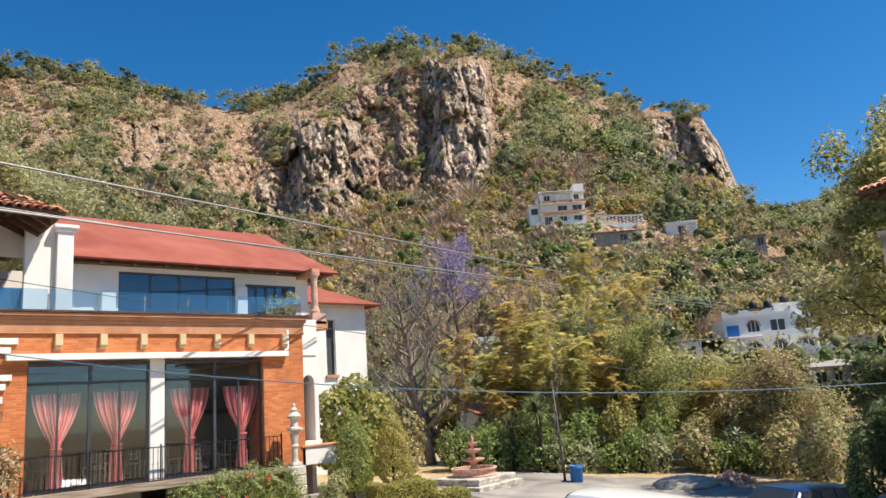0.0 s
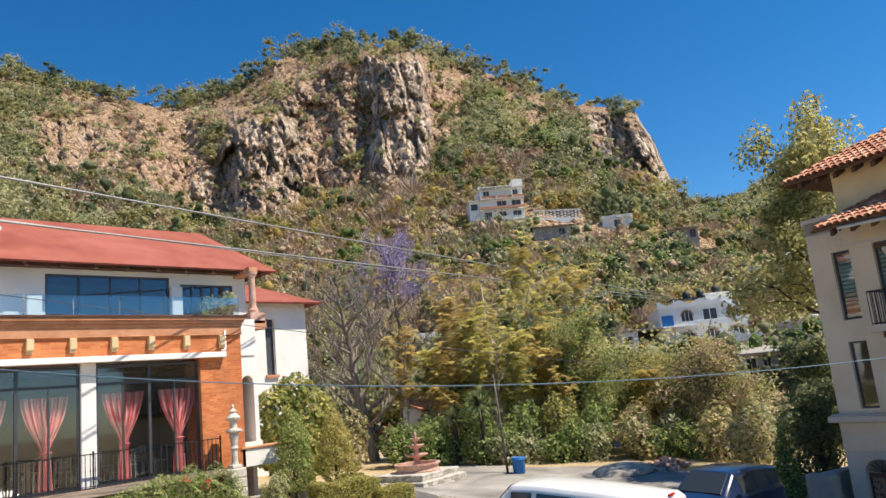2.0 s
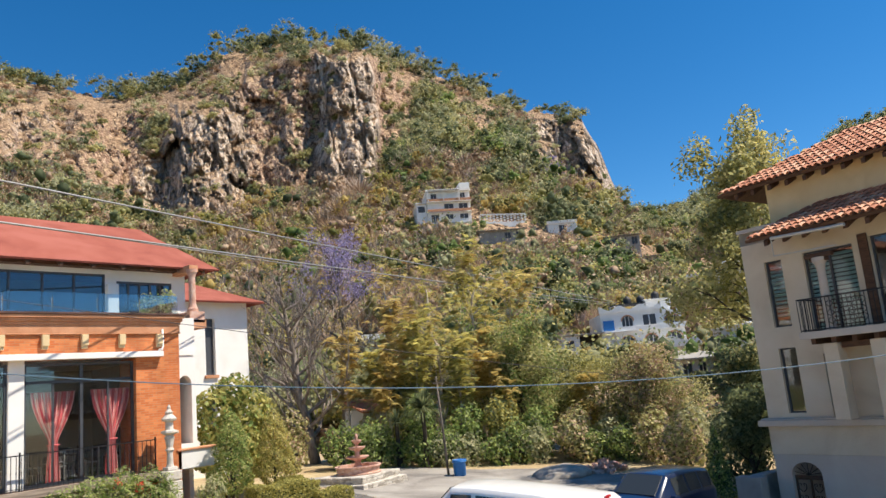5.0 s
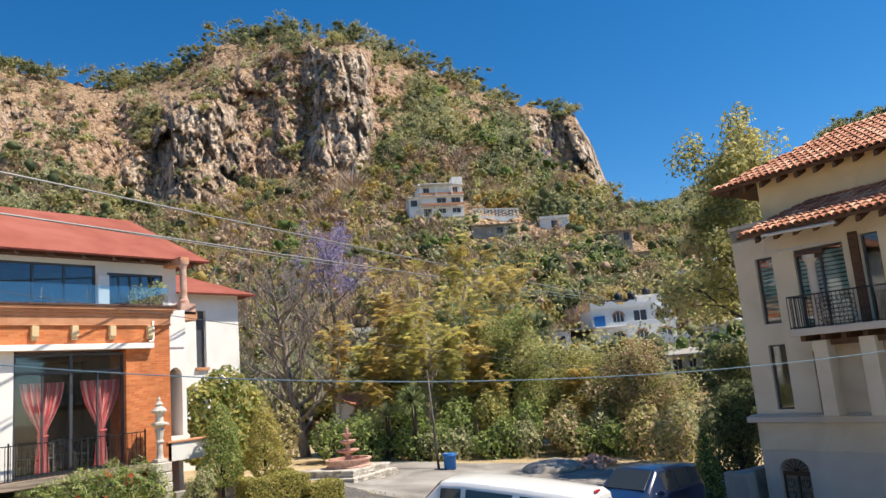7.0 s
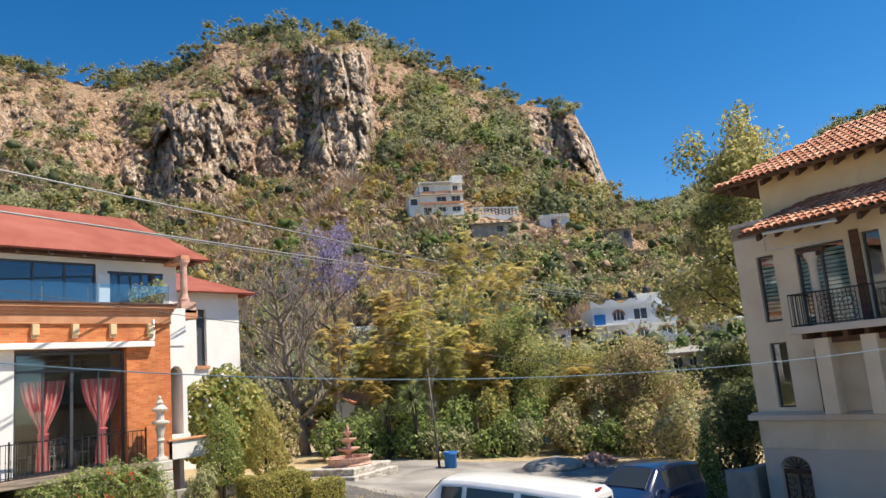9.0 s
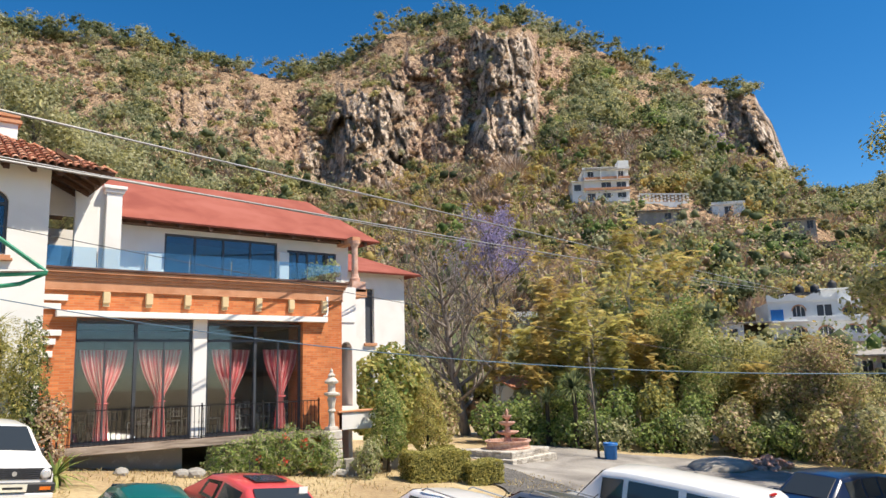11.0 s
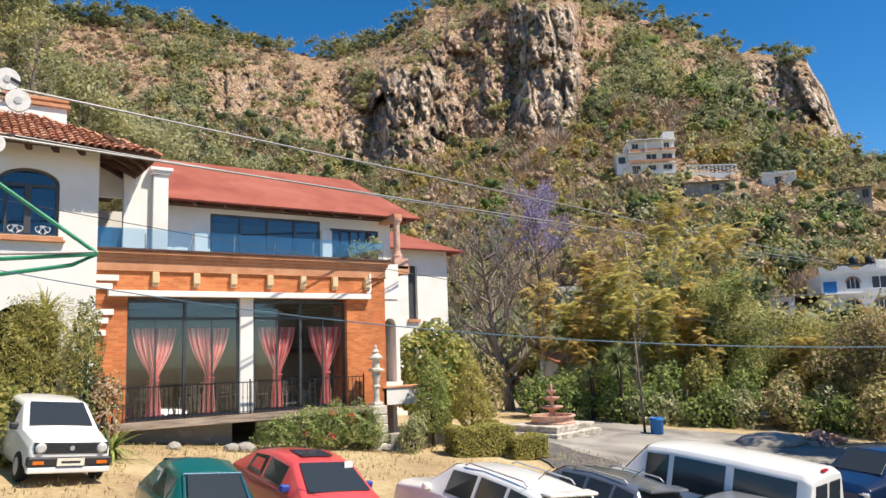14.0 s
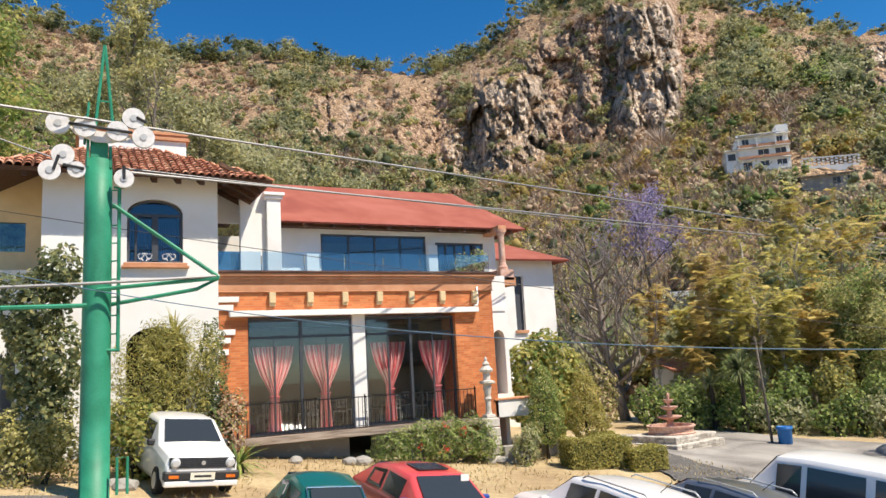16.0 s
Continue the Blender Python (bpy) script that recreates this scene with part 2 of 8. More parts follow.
def prism(bm, outline, y0, y1):
    """A plate: an outline in x, z, thick from y0 to y1."""
    a = [bm.verts.new((x, y0, z)) for x, z in outline]
    b = [bm.verts.new((x, y1, z)) for x, z in outline]
    n = len(outline)
    for i in range(n):
        bm.faces.new((a[i], a[(i + 1) % n], b[(i + 1) % n], b[i]))
    bm.faces.new(a[::-1])
    bm.faces.new(b)
    bmesh.ops.recalc_face_normals(bm, faces=bm.faces[:])


def wall(bm, x0, x1, y0, y1, z0, z1, holes=()):
    """An upright wall along x with rectangular openings (x0, x1, z0, z1) right through it."""
    xs = sorted({x0, x1, *[h[0] for h in holes], *[h[1] for h in holes]})
    for a, b in zip(xs, xs[1:]):
        cuts = sorted((h[2], h[3]) for h in holes if h[0] < b - 1e-6 and h[1] > a + 1e-6)
        z = z0
        for c, d in cuts:
            if c > z + 1e-4:
                box(bm, a, b, y0, y1, z, c)
            z = d
        if z < z1 - 1e-4:
            box(bm, a, b, y0, y1, z, z1)
    bmesh.ops.remove_doubles(bm, verts=bm.verts[:], dist=1e-4)


def thing(name, label, category, group="", at=(0, 0, 0), rz=0.0):
    """An Empty at a thing's base."""
    ob = new(name)
    ob.matrix_world = pose(*at, 0, 0, rz)
    return tagged(ob, label, category, group)


def leaf_quads(c, size, flat=0.0, aspect=0.55, droop=0.0, out=None, loose=0.8):
    """A pointed leaf at each centre, turned at random, or facing roughly along out."""
    c = np.asarray(c, float)
    n = len(c)
    size = np.broadcast_to(size, n) * rng.uniform(0.6, 1.35, n)
    u = rng.normal(size=(n, 3))
    u[:, 2] = u[:, 2] * (1 - flat) - droop
    if out is not None:
        f = np.asarray(out) + rng.normal(size=(n, 3)) * loose * 0.6
        f /= np.linalg.norm(f, axis=1)[:, None] + 1e-9
        u -= f * (u * f).sum(1)[:, None]
    u /= np.linalg.norm(u, axis=1)[:, None]
    w = np.cross(u, f) if out is not None else rng.normal(size=(n, 3))
    w -= u * (w * u).sum(1)[:, None]
    w /= np.linalg.norm(w, axis=1)[:, None]
    u, w = u * size[:, None], w * (size * aspect)[:, None]
    co = np.stack([c - u * 0.5, c + w * 0.5, c + u * 0.5, c - w * 0.5], 1).reshape(-1, 3)
    return co, np.arange(4 * n).reshape(n, 4)


def blob_points(centre, radii, n, shell=0.55):
    """Points in an uneven lump, denser towards its outside."""
    d = rng.normal(size=(n, 3))
    d /= np.linalg.norm(d, axis=1)[:, None]
    r = shell + (1 - shell) * rng.random(n) ** 0.6
    wob = 1 + 0.28 * np.sin(3.1 * d[:, 0] + centre[0]) * np.sin(2.7 * d[:, 1] + centre[1] * 1.7) + 0.15 * np.sin(7 * d[:, 2] + 5 * d[:, 0])
    return np.asarray(centre) + d * (r * wob)[:, None] * np.asarray(radii), d


# ---- the land ----
def smooth_steps(x, xs, ys):
    """A soft curve through a few knots."""
    x = np.asarray(x, float)
    return sum(np.interp(x + o, xs, ys) for o in (-0.5, -0.25, 0, 0.25, 0.5)) / 5


def lot_z(x, y):
    """The height of the yard: it falls to the right and rises gently away."""
    x, y = np.asarray(x, float), np.asarray(y, float)
    base = np.interp(x, [-40, -10, 2.7, 13, 24, 45], [4.4, 2.9, 1.5, 0.45, -0.2, -0.8])
    near = np.interp(x, [14, 20], [0.11, 0.06])
    dy = np.clip(y, -30, 30) - 19
    return base + np.where(dy < 0, near, 0.07) * dy


def fbm(x, y, z, octaves=4):
    return noise.fractal((x, y, z), 1.0, 2.0, octaves)


def yard():
    """One sheet: fine near the houses, reaching the horizon."""
    rs = np.concatenate([np.arange(0, 48, 0.75), [50, 60, 80, 120, 200, 350, 700, 1500, 4000]])
    nb = 240
    co, faces = [], []
    for i, r in enumerate(rs):
        for k in range(nb):
            a = 2 * math.pi * k / nb
            x, y = r * math.sin(a), r * math.cos(a)
            z = float(lot_z(x, y))
            if r > 45:
                z -= min(40, (r - 45) * 0.1)
            z += 0.05 * fbm(x * 0.35, y * 0.35, 3.0) + 0.02 * fbm(x * 2, y * 2, 1.0)
            co.append((x, y, z))
    for i in range(len(rs) - 1):
        for k in range(nb):
            faces.append((i * nb + k, i * nb + (k + 1) % nb, (i + 1) * nb + (k + 1) % nb, (i + 1) * nb + k))
    m = bpy.data.materials.new("dry_grass_and_dirt")
    m.use_nodes = True
    nt = m.node_tree
    b = nt.nodes["Principled BSDF"]
    tc = nt.nodes.new("ShaderNodeTexCoord")
    n1, n2, n3 = (nt.nodes.new("ShaderNodeTexNoise") for _ in range(3))
    for n, s, d in ((n1, 0.35, 6), (n2, 5.0, 6), (n3, 45, 4)):
        n.inputs["Scale"].default_value, n.inputs["Detail"].default_value = s, d
        nt.links.new(tc.outputs["Object"], n.inputs["Vector"])
    add = nt.nodes.new("ShaderNodeMath")
    add.operation = "MULTIPLY_ADD"
    add.inputs[1].default_value = 0.6
    nt.links.new(n2.outputs[0], add.inputs[0])
    nt.links.new(n1.outputs[0], add.inputs[2])
    ad2 = nt.nodes.new("ShaderNodeMath")
    ad2.operation = "MULTIPLY_ADD"
    ad2.inputs[1].default_value = 0.5
    nt.links.new(n3.outputs[0], ad2.inputs[0])
    nt.links.new(add.outputs[0], ad2.inputs[2])
    ramp = nt.nodes.new("ShaderNodeValToRGB")
    cr = ramp.color_ramp
    for _ in range(2):
        cr.elements.new(0.5)
    for i, (p, c) in enumerate(((0.35, (0.22, 0.15, 0.085)), (0.5, (0.36, 0.26, 0.14)), (0.6, (0.46, 0.36, 0.20)), (0.72, (0.54, 0.45, 0.28)))):
        cr.elements[i].position, cr.elements[i].color = p, (*c, 1)
    sc = nt.nodes.new("ShaderNodeMath")
    sc.operation = "MULTIPLY"
    sc.inputs[1].default_value = 0.52
    nt.links.new(ad2.outputs[0], sc.inputs[0])
    nt.links.new(sc.outputs[0], ramp.inputs[0])
    nt.links.new(ramp.outputs[0], b.inputs["Base Color"])
    b.inputs["Roughness"].default_value = 0.95
    bp = nt.nodes.new("ShaderNodeBump")
    bp.inputs["Strength"].default_value, bp.inputs["Distance"].default_value = 0.6, 0.05
    nt.links.new(ad2.outputs[0], bp.inputs["Height"])
    nt.links.new(bp.outputs[0], b.inputs["Normal"])
    ob = arrays("ground", co, faces, m, smooth=True)
    return tagged(ob, "dry straw-coloured grass and bare dirt yard", "ground", kind="structure")


yard()

# bearings (degrees clockwise from +y) and elevations of the mountain's skyline and of the foot of its cliffs
RIDGE_B = (-40, -5, 5, 10, 12.4, 17, 21, 24.5, 27, 29.5, 31.6, 33.6, 38.3, 45.3, 50, 53.5, 56, 59.3, 61.6, 62.6, 63.3, 64.2, 66.8, 72.5, 77, 79.2, 83, 95, 120)
RIDGE_E = (24, 24.6, 23.2, 23.2, 23.7, 23.2, 22.7, 22.0, 22.6, 23.0, 24.2, 25.6, 26.4, 25.8, 23.7, 22.0, 20.7, 19.6, 18.7, 16.6, 14.0, 11.3, 11.0, 12.4, 13.0, 14.4, 14.8, 14, 8)
FOOT_E = (15, 16, 16.5, 16.8, 17, 17, 16.6, 15.4, 13.6, 13.4, 13.4, 13.8, 15.2, 15.7, 17.2, 17.2, 16.4, 14.8, 13.2, 12.6, 11.6, 9.6, 9.2, 10, 10, 11, 11, 10, 6)


def bump1(x, c, w, p=2.0):
    return np.exp(-np.abs((x - c) / w) ** p)


def steep(b):
    """How sheer the rock stands at a bearing."""
    return np.clip(0.6 * bump1(b, 20, 8, 4) + 0.95 * bump1(b, 31.5, 4.5, 4) + 1.0 * bump1(b, 41.5, 6.0, 4) + 0.45 * bump1(b, 52, 4, 4) + 0.95 * bump1(b, 60, 4.0, 4), 0, 1)


def hill_r(b, el):
    """The distance of the mountain's face at a bearing and an elevation."""
    ridge, foot = np.interp(b, RIDGE_B, RIDGE_E), np.interp(b, RIDGE_B, FOOT_E)
    far = np.interp(b, [60, 63.8, 66, 90], [0, 0, 70, 90]) * np.clip((el - 6) / 6, 0, 1)
    s = steep(b)
    lowf = np.clip((el + 2.4) / (foot + 2.4), 0, 1)
    r = 58 + 140 * lowf ** 1.15
    u = np.clip((el - foot) / np.maximum(ridge - foot, 0.5), 0, 1)
    gentle = 198 + 95 * u ** 1.1
    brk = np.interp(b, (15, 20, 24, 29, 35, 38, 41, 45, 47, 52, 57, 60, 64), (0.7, 0.72, 0.9, 0.78, 0.78, 0.84, 0.95, 0.95, 0.8, 0.7, 0.85, 0.95, 0.95))
    top = 198 + 34 * np.clip(u / brk, 0, 1) + 60 * np.clip((u - brk) / (1.02 - brk), 0, 1) ** 1.2
    return np.where(el < foot, r, gentle * (1 - s) + top * s) + far


# bare rock on the mountain: bearings, elevations, how blocky, how grey
CRAGS = ((40.7, 45.4, 15.4, 25.7, 1.0, 0.9), (34.8, 41.0, 15.0, 24.4, 0.62, 0.35), (29.3, 35.6, 13.0, 22.4, 1.0, 0.7), (32.6, 36.6, 23.6, 25.5, 0.8, 0.4), (26.6, 30.0, 12.8, 18.0, 0.9, 0.8),
         (23.2, 28.2, 15.2, 22.2, 0.45, 0.2), (16.6, 22.2, 16.8, 21.2, 0.85, 0.5), (4.0, 14.0, 18.4, 21.6, 0.4, 0.3), (45.0, 48.4, 17.6, 24.2, 0.62, 0.3), (51.6, 54.8, 17.6, 21.2, 0.65, 0.35), (57.0, 64.0, 13.0, 19.8, 1.0, 0.75))


def crag(b, el):
    """How much of the surface is bare blocky rock, and how grey it is."""
    wb, we = b + 1.1 * noise.noise((b * 0.5, el * 0.5, 71.0)) + 0.4 * noise.noise((b * 1.7, el * 1.7, 72.0)), el + 1.0 * noise.noise((b * 0.5, el * 0.5, 73.0)) + 0.4 * noise.noise((b * 1.8, el * 1.8, 74.0))
    most, grey = 0.0, 0.0
    for b0, b1, e0, e1, k, g in CRAGS:
        m = min(wb - b0, b1 - wb, we - e0, e1 - we) / 0.7 + 0.5
        if m > 0:
            m = min(1.0, m)
            most, grey = max(most, m * k), max(grey, m * g)
    return most, grey


def blocks(b, el, f, tall, seed):
    """A broken face: each block stands out and leans by its own amount, with a crack round it."""
    d, pts = noise.voronoi((b * f, el * f * tall, seed))
    p = pts[0]
    h = [math.sin(p.x * a + p.y * c + p.z * 3.1) * 43758.5453 for a, c in ((12.9898, 78.233), (39.346, 11.135), (73.156, 52.235))]
    h = [v - math.floor(v) - 0.5 for v in h]
    lean = h[1] * (b * f - p.x) * 1.6 + h[2] * (el * f * tall - p.y) * 1.8
    return h[0] + lean - 0.35 * max(0.0, 1 - (d[1] - d[0]) * 6)


def relief(b, el, u):
    """Buttresses, gullies and ledges: metres towards the eye."""
    s, _ = crag(b, el)
    warp = 0.8 * noise.noise((b * 0.5, el * 0.4, 9))
    sharp = 0.0
    f, g = 0.55, 1.0
    for k in range(5):
        sharp += g * (0.32 - abs(noise.noise((b * f + 0.35 * warp, el * f * 0.62 + 0.2 * b, 5.0 + k))))
        f, g = f * 2.1, g * 0.57
    d = (1 - s) * (4.5 * noise.fractal((b * 0.22, el * 0.3, 7.0), 1.0, 2.0, 4) + 2.4 * sharp)
    if s > 0.01:
        q = el + 0.25 * b
        d += s * (7.0 * blocks(b + warp, q, 0.42, 0.5, 3.0) + 3.6 * blocks(b + 0.6 * warp, q, 1.05, 0.6, 8.0) + 1.7 * blocks(b + 0.3 * warp, q, 2.3, 0.8, 13.0) + 0.75 * blocks(b, q, 4.8, 0.9, 17.0) + 4.0 * sharp + 2.0)
    # the tall pillar with its dark gully, the buttress beside it, and the end of the ridge
    wob = 0.5 * noise.noise((el * 0.6, 3.3, 5.5))
    d += 10 * math.exp(-((b - 43.4 + 0.10 * (20 - el) + wob) / 1.9) ** 4) * max(0, min(1, (25.9 - el) / 1.0)) * max(0, min(1, (el - 6) / 7))
    d -= 7.5 * math.exp(-((b - 40.3 + wob) / 0.8) ** 2) * max(0, min(1, (25 - el) / 4)) * max(0, min(1, (el - 15) / 3))
    d -= 3.0 * math.exp(-((b - 45.9 + wob) / 0.5) ** 2) * max(0, min(1, (24 - el) / 3)) * max(0, min(1, (el - 15) / 3))
    d += 10 * math.exp(-((b - 32.2 + wob) / 2.1) ** 4) * max(0, min(1, (22.4 - el) / 1.2)) * max(0, min(1, (el - 5) / 7))
    d -= 8 * math.exp(-((b - 28.6 - wob) / 1.0) ** 2) * max(0, min(1, (21 - el) / 4)) * max(0, min(1, (el - 12.5) / 3))
    d += 8 * math.exp(-((b - 62.0 + wob) / 1.4) ** 4) * max(0, min(1, (19.2 - el) / 1.0)) * max(0, min(1, (el - 6) / 6))
    d -= 9 * math.exp(-((b - 59.0 + wob) / 1.3) ** 2) * max(0, min(1, (19 - el) / 3)) * max(0, min(1, (el - 13) / 3))
    d += 6 * math.exp(-((b - 23.9 + wob) / 1.3) ** 4) * max(0, min(1, (22 - el) / 1.0)) * max(0, min(1, (el - 7) / 7))
    d -= 6 * math.exp(-((b - 20.0 + wob) / 0.9) ** 2) * max(0, min(1, (20.5 - el) / 1.0)) * max(0, min(1, (el - 17) / 1.5))
    return d


def hill_point(b, el):
    ridge, foot = float(np.interp(b, RIDGE_B, RIDGE_E)), float(np.interp(b, RIDGE_B, FOOT_E))
    u = (el - foot) / max(0.5, ridge - foot)
    r = float(hill_r(b, el)) - relief(b, el, u)
    a = radians(b)
    return (r * math.sin(a), r * math.cos(a), EYE + r * math.tan(radians(el)))


NB, NE = 1180, 270
HB = np.linspace(-14, 90, NB)
hill_co = np.empty((NE, NB, 3))
for j, bb in enumerate(HB):
    top_e = float(np.interp(bb, RIDGE_B, RIDGE_E)) + 0.35 * noise.fractal((bb * 0.9, 0, 0), 1.0, 2.0, 4)
    for i in range(NE - 2):
        hill_co[i, j] = hill_point(bb, -4.0 + (top_e + 4.0) * i / (NE - 3))
    back = hill_co[NE - 3, j]
    flat = np.array((math.sin(radians(bb)), math.cos(radians(bb)), 0))
    hill_co[NE - 2, j] = back + flat * 30 + (0, 0, -1)
    hill_co[NE - 1, j] = back + flat * 200 + (0, 0, -90)
idx = np.arange(NE * NB).reshape(NE, NB)
hill_faces = np.stack([idx[:-1, :-1], idx[:-1, 1:], idx[1:, 1:], idx[1:, :-1]], -1).reshape(-1, 4)


def rock_material():
    """Grey and rust rock on the steep, dry grass and earth on the gentler ground."""
    m = bpy.data.materials.new("cliff_rock_and_dry_slope")
    m.use_nodes = True
    nt = m.node_tree
    L = nt.links.new
    b = nt.nodes["Principled BSDF"]
    b.inputs["Roughness"].default_value = 0.95
    b.inputs["Specular IOR Level"].default_value = 0.15
    tc = nt.nodes.new("ShaderNodeTexCoord")
    mp = nt.nodes.new("ShaderNodeMapping")
    mp.inputs["Scale"].default_value = (1, 1, 0.35)
    L(tc.outputs["Object"], mp.inputs[0])

    def nz(scale, detail, src, dist=0.5):
        n = nt.nodes.new("ShaderNodeTexNoise")
        n.inputs["Scale"].default_value, n.inputs["Detail"].default_value, n.inputs["Distortion"].default_value = scale, detail, dist
        L(src, n.inputs["Vector"])
        return n.outputs[0]

    def ramp(src, stops):
        r = nt.nodes.new("ShaderNodeValToRGB")
        while len(r.color_ramp.elements) < len(stops):
            r.color_ramp.elements.new(0.5)
        for i, (p, c) in enumerate(stops):
            r.color_ramp.elements[i].position, r.color_ramp.elements[i].color = p, (*c, 1)
        L(src, r.inputs[0])
        return r.outputs[0]

    streak, fine, wide = nz(0.16, 9, mp.outputs[0], 1.2), nz(0.9, 8, tc.outputs["Object"]), nz(0.035, 4, tc.outputs["Object"])
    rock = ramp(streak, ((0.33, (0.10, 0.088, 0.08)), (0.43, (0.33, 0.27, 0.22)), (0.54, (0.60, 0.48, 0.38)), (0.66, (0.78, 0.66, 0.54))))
    rust = ramp(fine, ((0.36, (0.20, 0.125, 0.09)), (0.50, (0.45, 0.295, 0.205)), (0.64, (0.66, 0.49, 0.36))))
    mr = nt.nodes.new("ShaderNodeMixRGB")
    at = nt.nodes.new("ShaderNodeAttribute")
    at.attribute_name = "ochre"
    vary = nt.nodes.new("ShaderNodeMath")
    vary.operation = "MULTIPLY_ADD"
    vary.inputs[1].default_value = 0.9
    L(wide, vary.inputs[0])
    L(at.outputs["Fac"], vary.inputs[2])
    L(ramp(vary.outputs[0], ((0.62, (0, 0, 0)), (1.0, (1, 1, 1)))), mr.inputs[0])
    L(rock, mr.inputs[1])
    L(rust, mr.inputs[2])
    soil = ramp(fine, ((0.34, (0.19, 0.125, 0.08)), (0.5, (0.38, 0.255, 0.16)), (0.66, (0.56, 0.41, 0.26))))
    geo = nt.nodes.new("ShaderNodeNewGeometry")
    sep = nt.nodes.new("ShaderNodeSeparateXYZ")
    L(geo.outputs["Normal"], sep.inputs[0])
    ad = nt.nodes.new("ShaderNodeMath")
    ad.operation = "MULTIPLY_ADD"
    ad.inputs[1].default_value = 0.35
    L(fine, ad.inputs[0])
    L(sep.outputs[2], ad.inputs[2])
    mx = nt.nodes.new("ShaderNodeMixRGB")
    L(ramp(ad.outputs[0], ((0.72, (0, 0, 0)), (0.92, (1, 1, 1)))), mx.inputs[0])
    L(mr.outputs[0], mx.inputs[1])
    L(soil, mx.inputs[2])
    L(mx.outputs[0], b.inputs["Base Color"])
    vo = nt.nodes.new("ShaderNodeTexVoronoi")
    vo.feature = "DISTANCE_TO_EDGE"
    vo.inputs["Scale"].default_value = 0.34
    warp = nt.nodes.new("ShaderNodeMixRGB")
    warp.blend_type, warp.inputs[0].default_value = "ADD", 1.0
    sc = nt.nodes.new("ShaderNodeVectorMath")
    sc.operation = "SCALE"
    sc.inputs["Scale"].default_value = 4.0
    big = nt.nodes.new("ShaderNodeTexNoise")
    big.inputs["Scale"].default_value, big.inputs["Detail"].default_value = 0.25, 5
    L(tc.outputs["Object"], big.inputs["Vector"])
    L(big.outputs["Color"], sc.inputs[0])
    L(mp.outputs[0], warp.inputs[1])
    L(sc.outputs[0], warp.inputs[2])
    L(warp.outputs[0], vo.inputs["Vector"])
    # crack lines darkened in the colour, painting shade inside the fissures
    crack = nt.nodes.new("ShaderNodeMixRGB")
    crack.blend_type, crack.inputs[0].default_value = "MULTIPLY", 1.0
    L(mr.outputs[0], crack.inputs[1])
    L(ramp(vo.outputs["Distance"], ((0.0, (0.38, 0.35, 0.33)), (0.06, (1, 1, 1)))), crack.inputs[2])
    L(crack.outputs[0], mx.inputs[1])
    hs = nt.nodes.new("ShaderNodeMath")
    hs.operation = "MULTIPLY_ADD"
    hs.inputs[1].default_value = 2.0
    L(streak, hs.inputs[0])
    cr2 = nt.nodes.new("ShaderNodeMath")
    cr2.operation = "MULTIPLY_ADD"
    cr2.inputs[1].default_value = 1.6
    L(ramp(vo.outputs["Distance"], ((0.0, (0, 0, 0)), (0.14, (0.5, 0.5, 0.5)))), cr2.inputs[0])
    L(fine, cr2.inputs[2])
    L(cr2.outputs[0], hs.inputs[2])
    bp = nt.nodes.new("ShaderNodeBump")
    bp.inputs["Strength"].default_value, bp.inputs["Distance"].default_value = 0.8, 1.6
    L(hs.outputs[0], bp.inputs["Height"])
    L(bp.outputs[0], b.inputs["Normal"])
    return m


M["rock"] = rock_material()
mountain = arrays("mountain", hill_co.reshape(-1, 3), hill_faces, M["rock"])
ochre = np.ones((NE, NB))
bare = np.zeros((NE, NB))
for j, bb in enumerate(HB):
    for i in range(NE):
        q = hill_co[i, j]
        k, g = crag(bb, math.degrees(math.atan2(q[2] - EYE, math.hypot(q[0], q[1]))))
        ochre[i, j], bare[i, j] = 1.0 - g, k
mountain.data.attributes.new("ochre", "FLOAT", "POINT").data.foreach_set("value", ochre.ravel() - 0.1)
tagged(mountain, "craggy rust and grey cliff mountain with dry slopes", "mountain", kind="structure")


# scrub and woods on the slopes, as lumps of leaves that nobody could count
def slope_nz(i, j):
    p = hill_co[i, j]
    a, c = hill_co[i, min(j + 1, NB - 1)] - p, hill_co[min(i + 1, NE - 3), j] - p
    n = np.cross(a, c)
    return abs(n[2]) / (np.linalg.norm(n) + 1e-9)


clumps = {k: [] for k in ("olive", "greenleaf", "darkleaf", "dry", "yellow", "lime", "greygreen", "twig", "purple")}


def clump(kind, p, rad, tall, n, size):
    clumps[kind].append((*p, rad, tall, n, size))


# where houses stand: bearings and elevations kept free of scrub
CLEAR = ((48.2, 53.0, 12.0, 13.2), (52.6, 56.8, 11.2, 12.2), (57.6, 60.4, 10.2, 11.0), (61.0, 65.0, 8.8, 9.7), (52.6, 56.6, 10.2, 11.2), (57.4, 67.4, -0.2, 3.0), (66.0, 69.4, -1.8, 0.8),
         (69.8, 71.8, 3.0, 7.2), (41.6, 48.2, 2.4, 4.4), (67.4, 69.6, 5.9, 7.4), (64.2, 66.2, 7.3, 8.6), (55.8, 58.2, 4.5, 6.0), (70.8, 73.2, -0.7, 2.6), (63.4, 66.4, -3.4, -1.6))
tries = 0
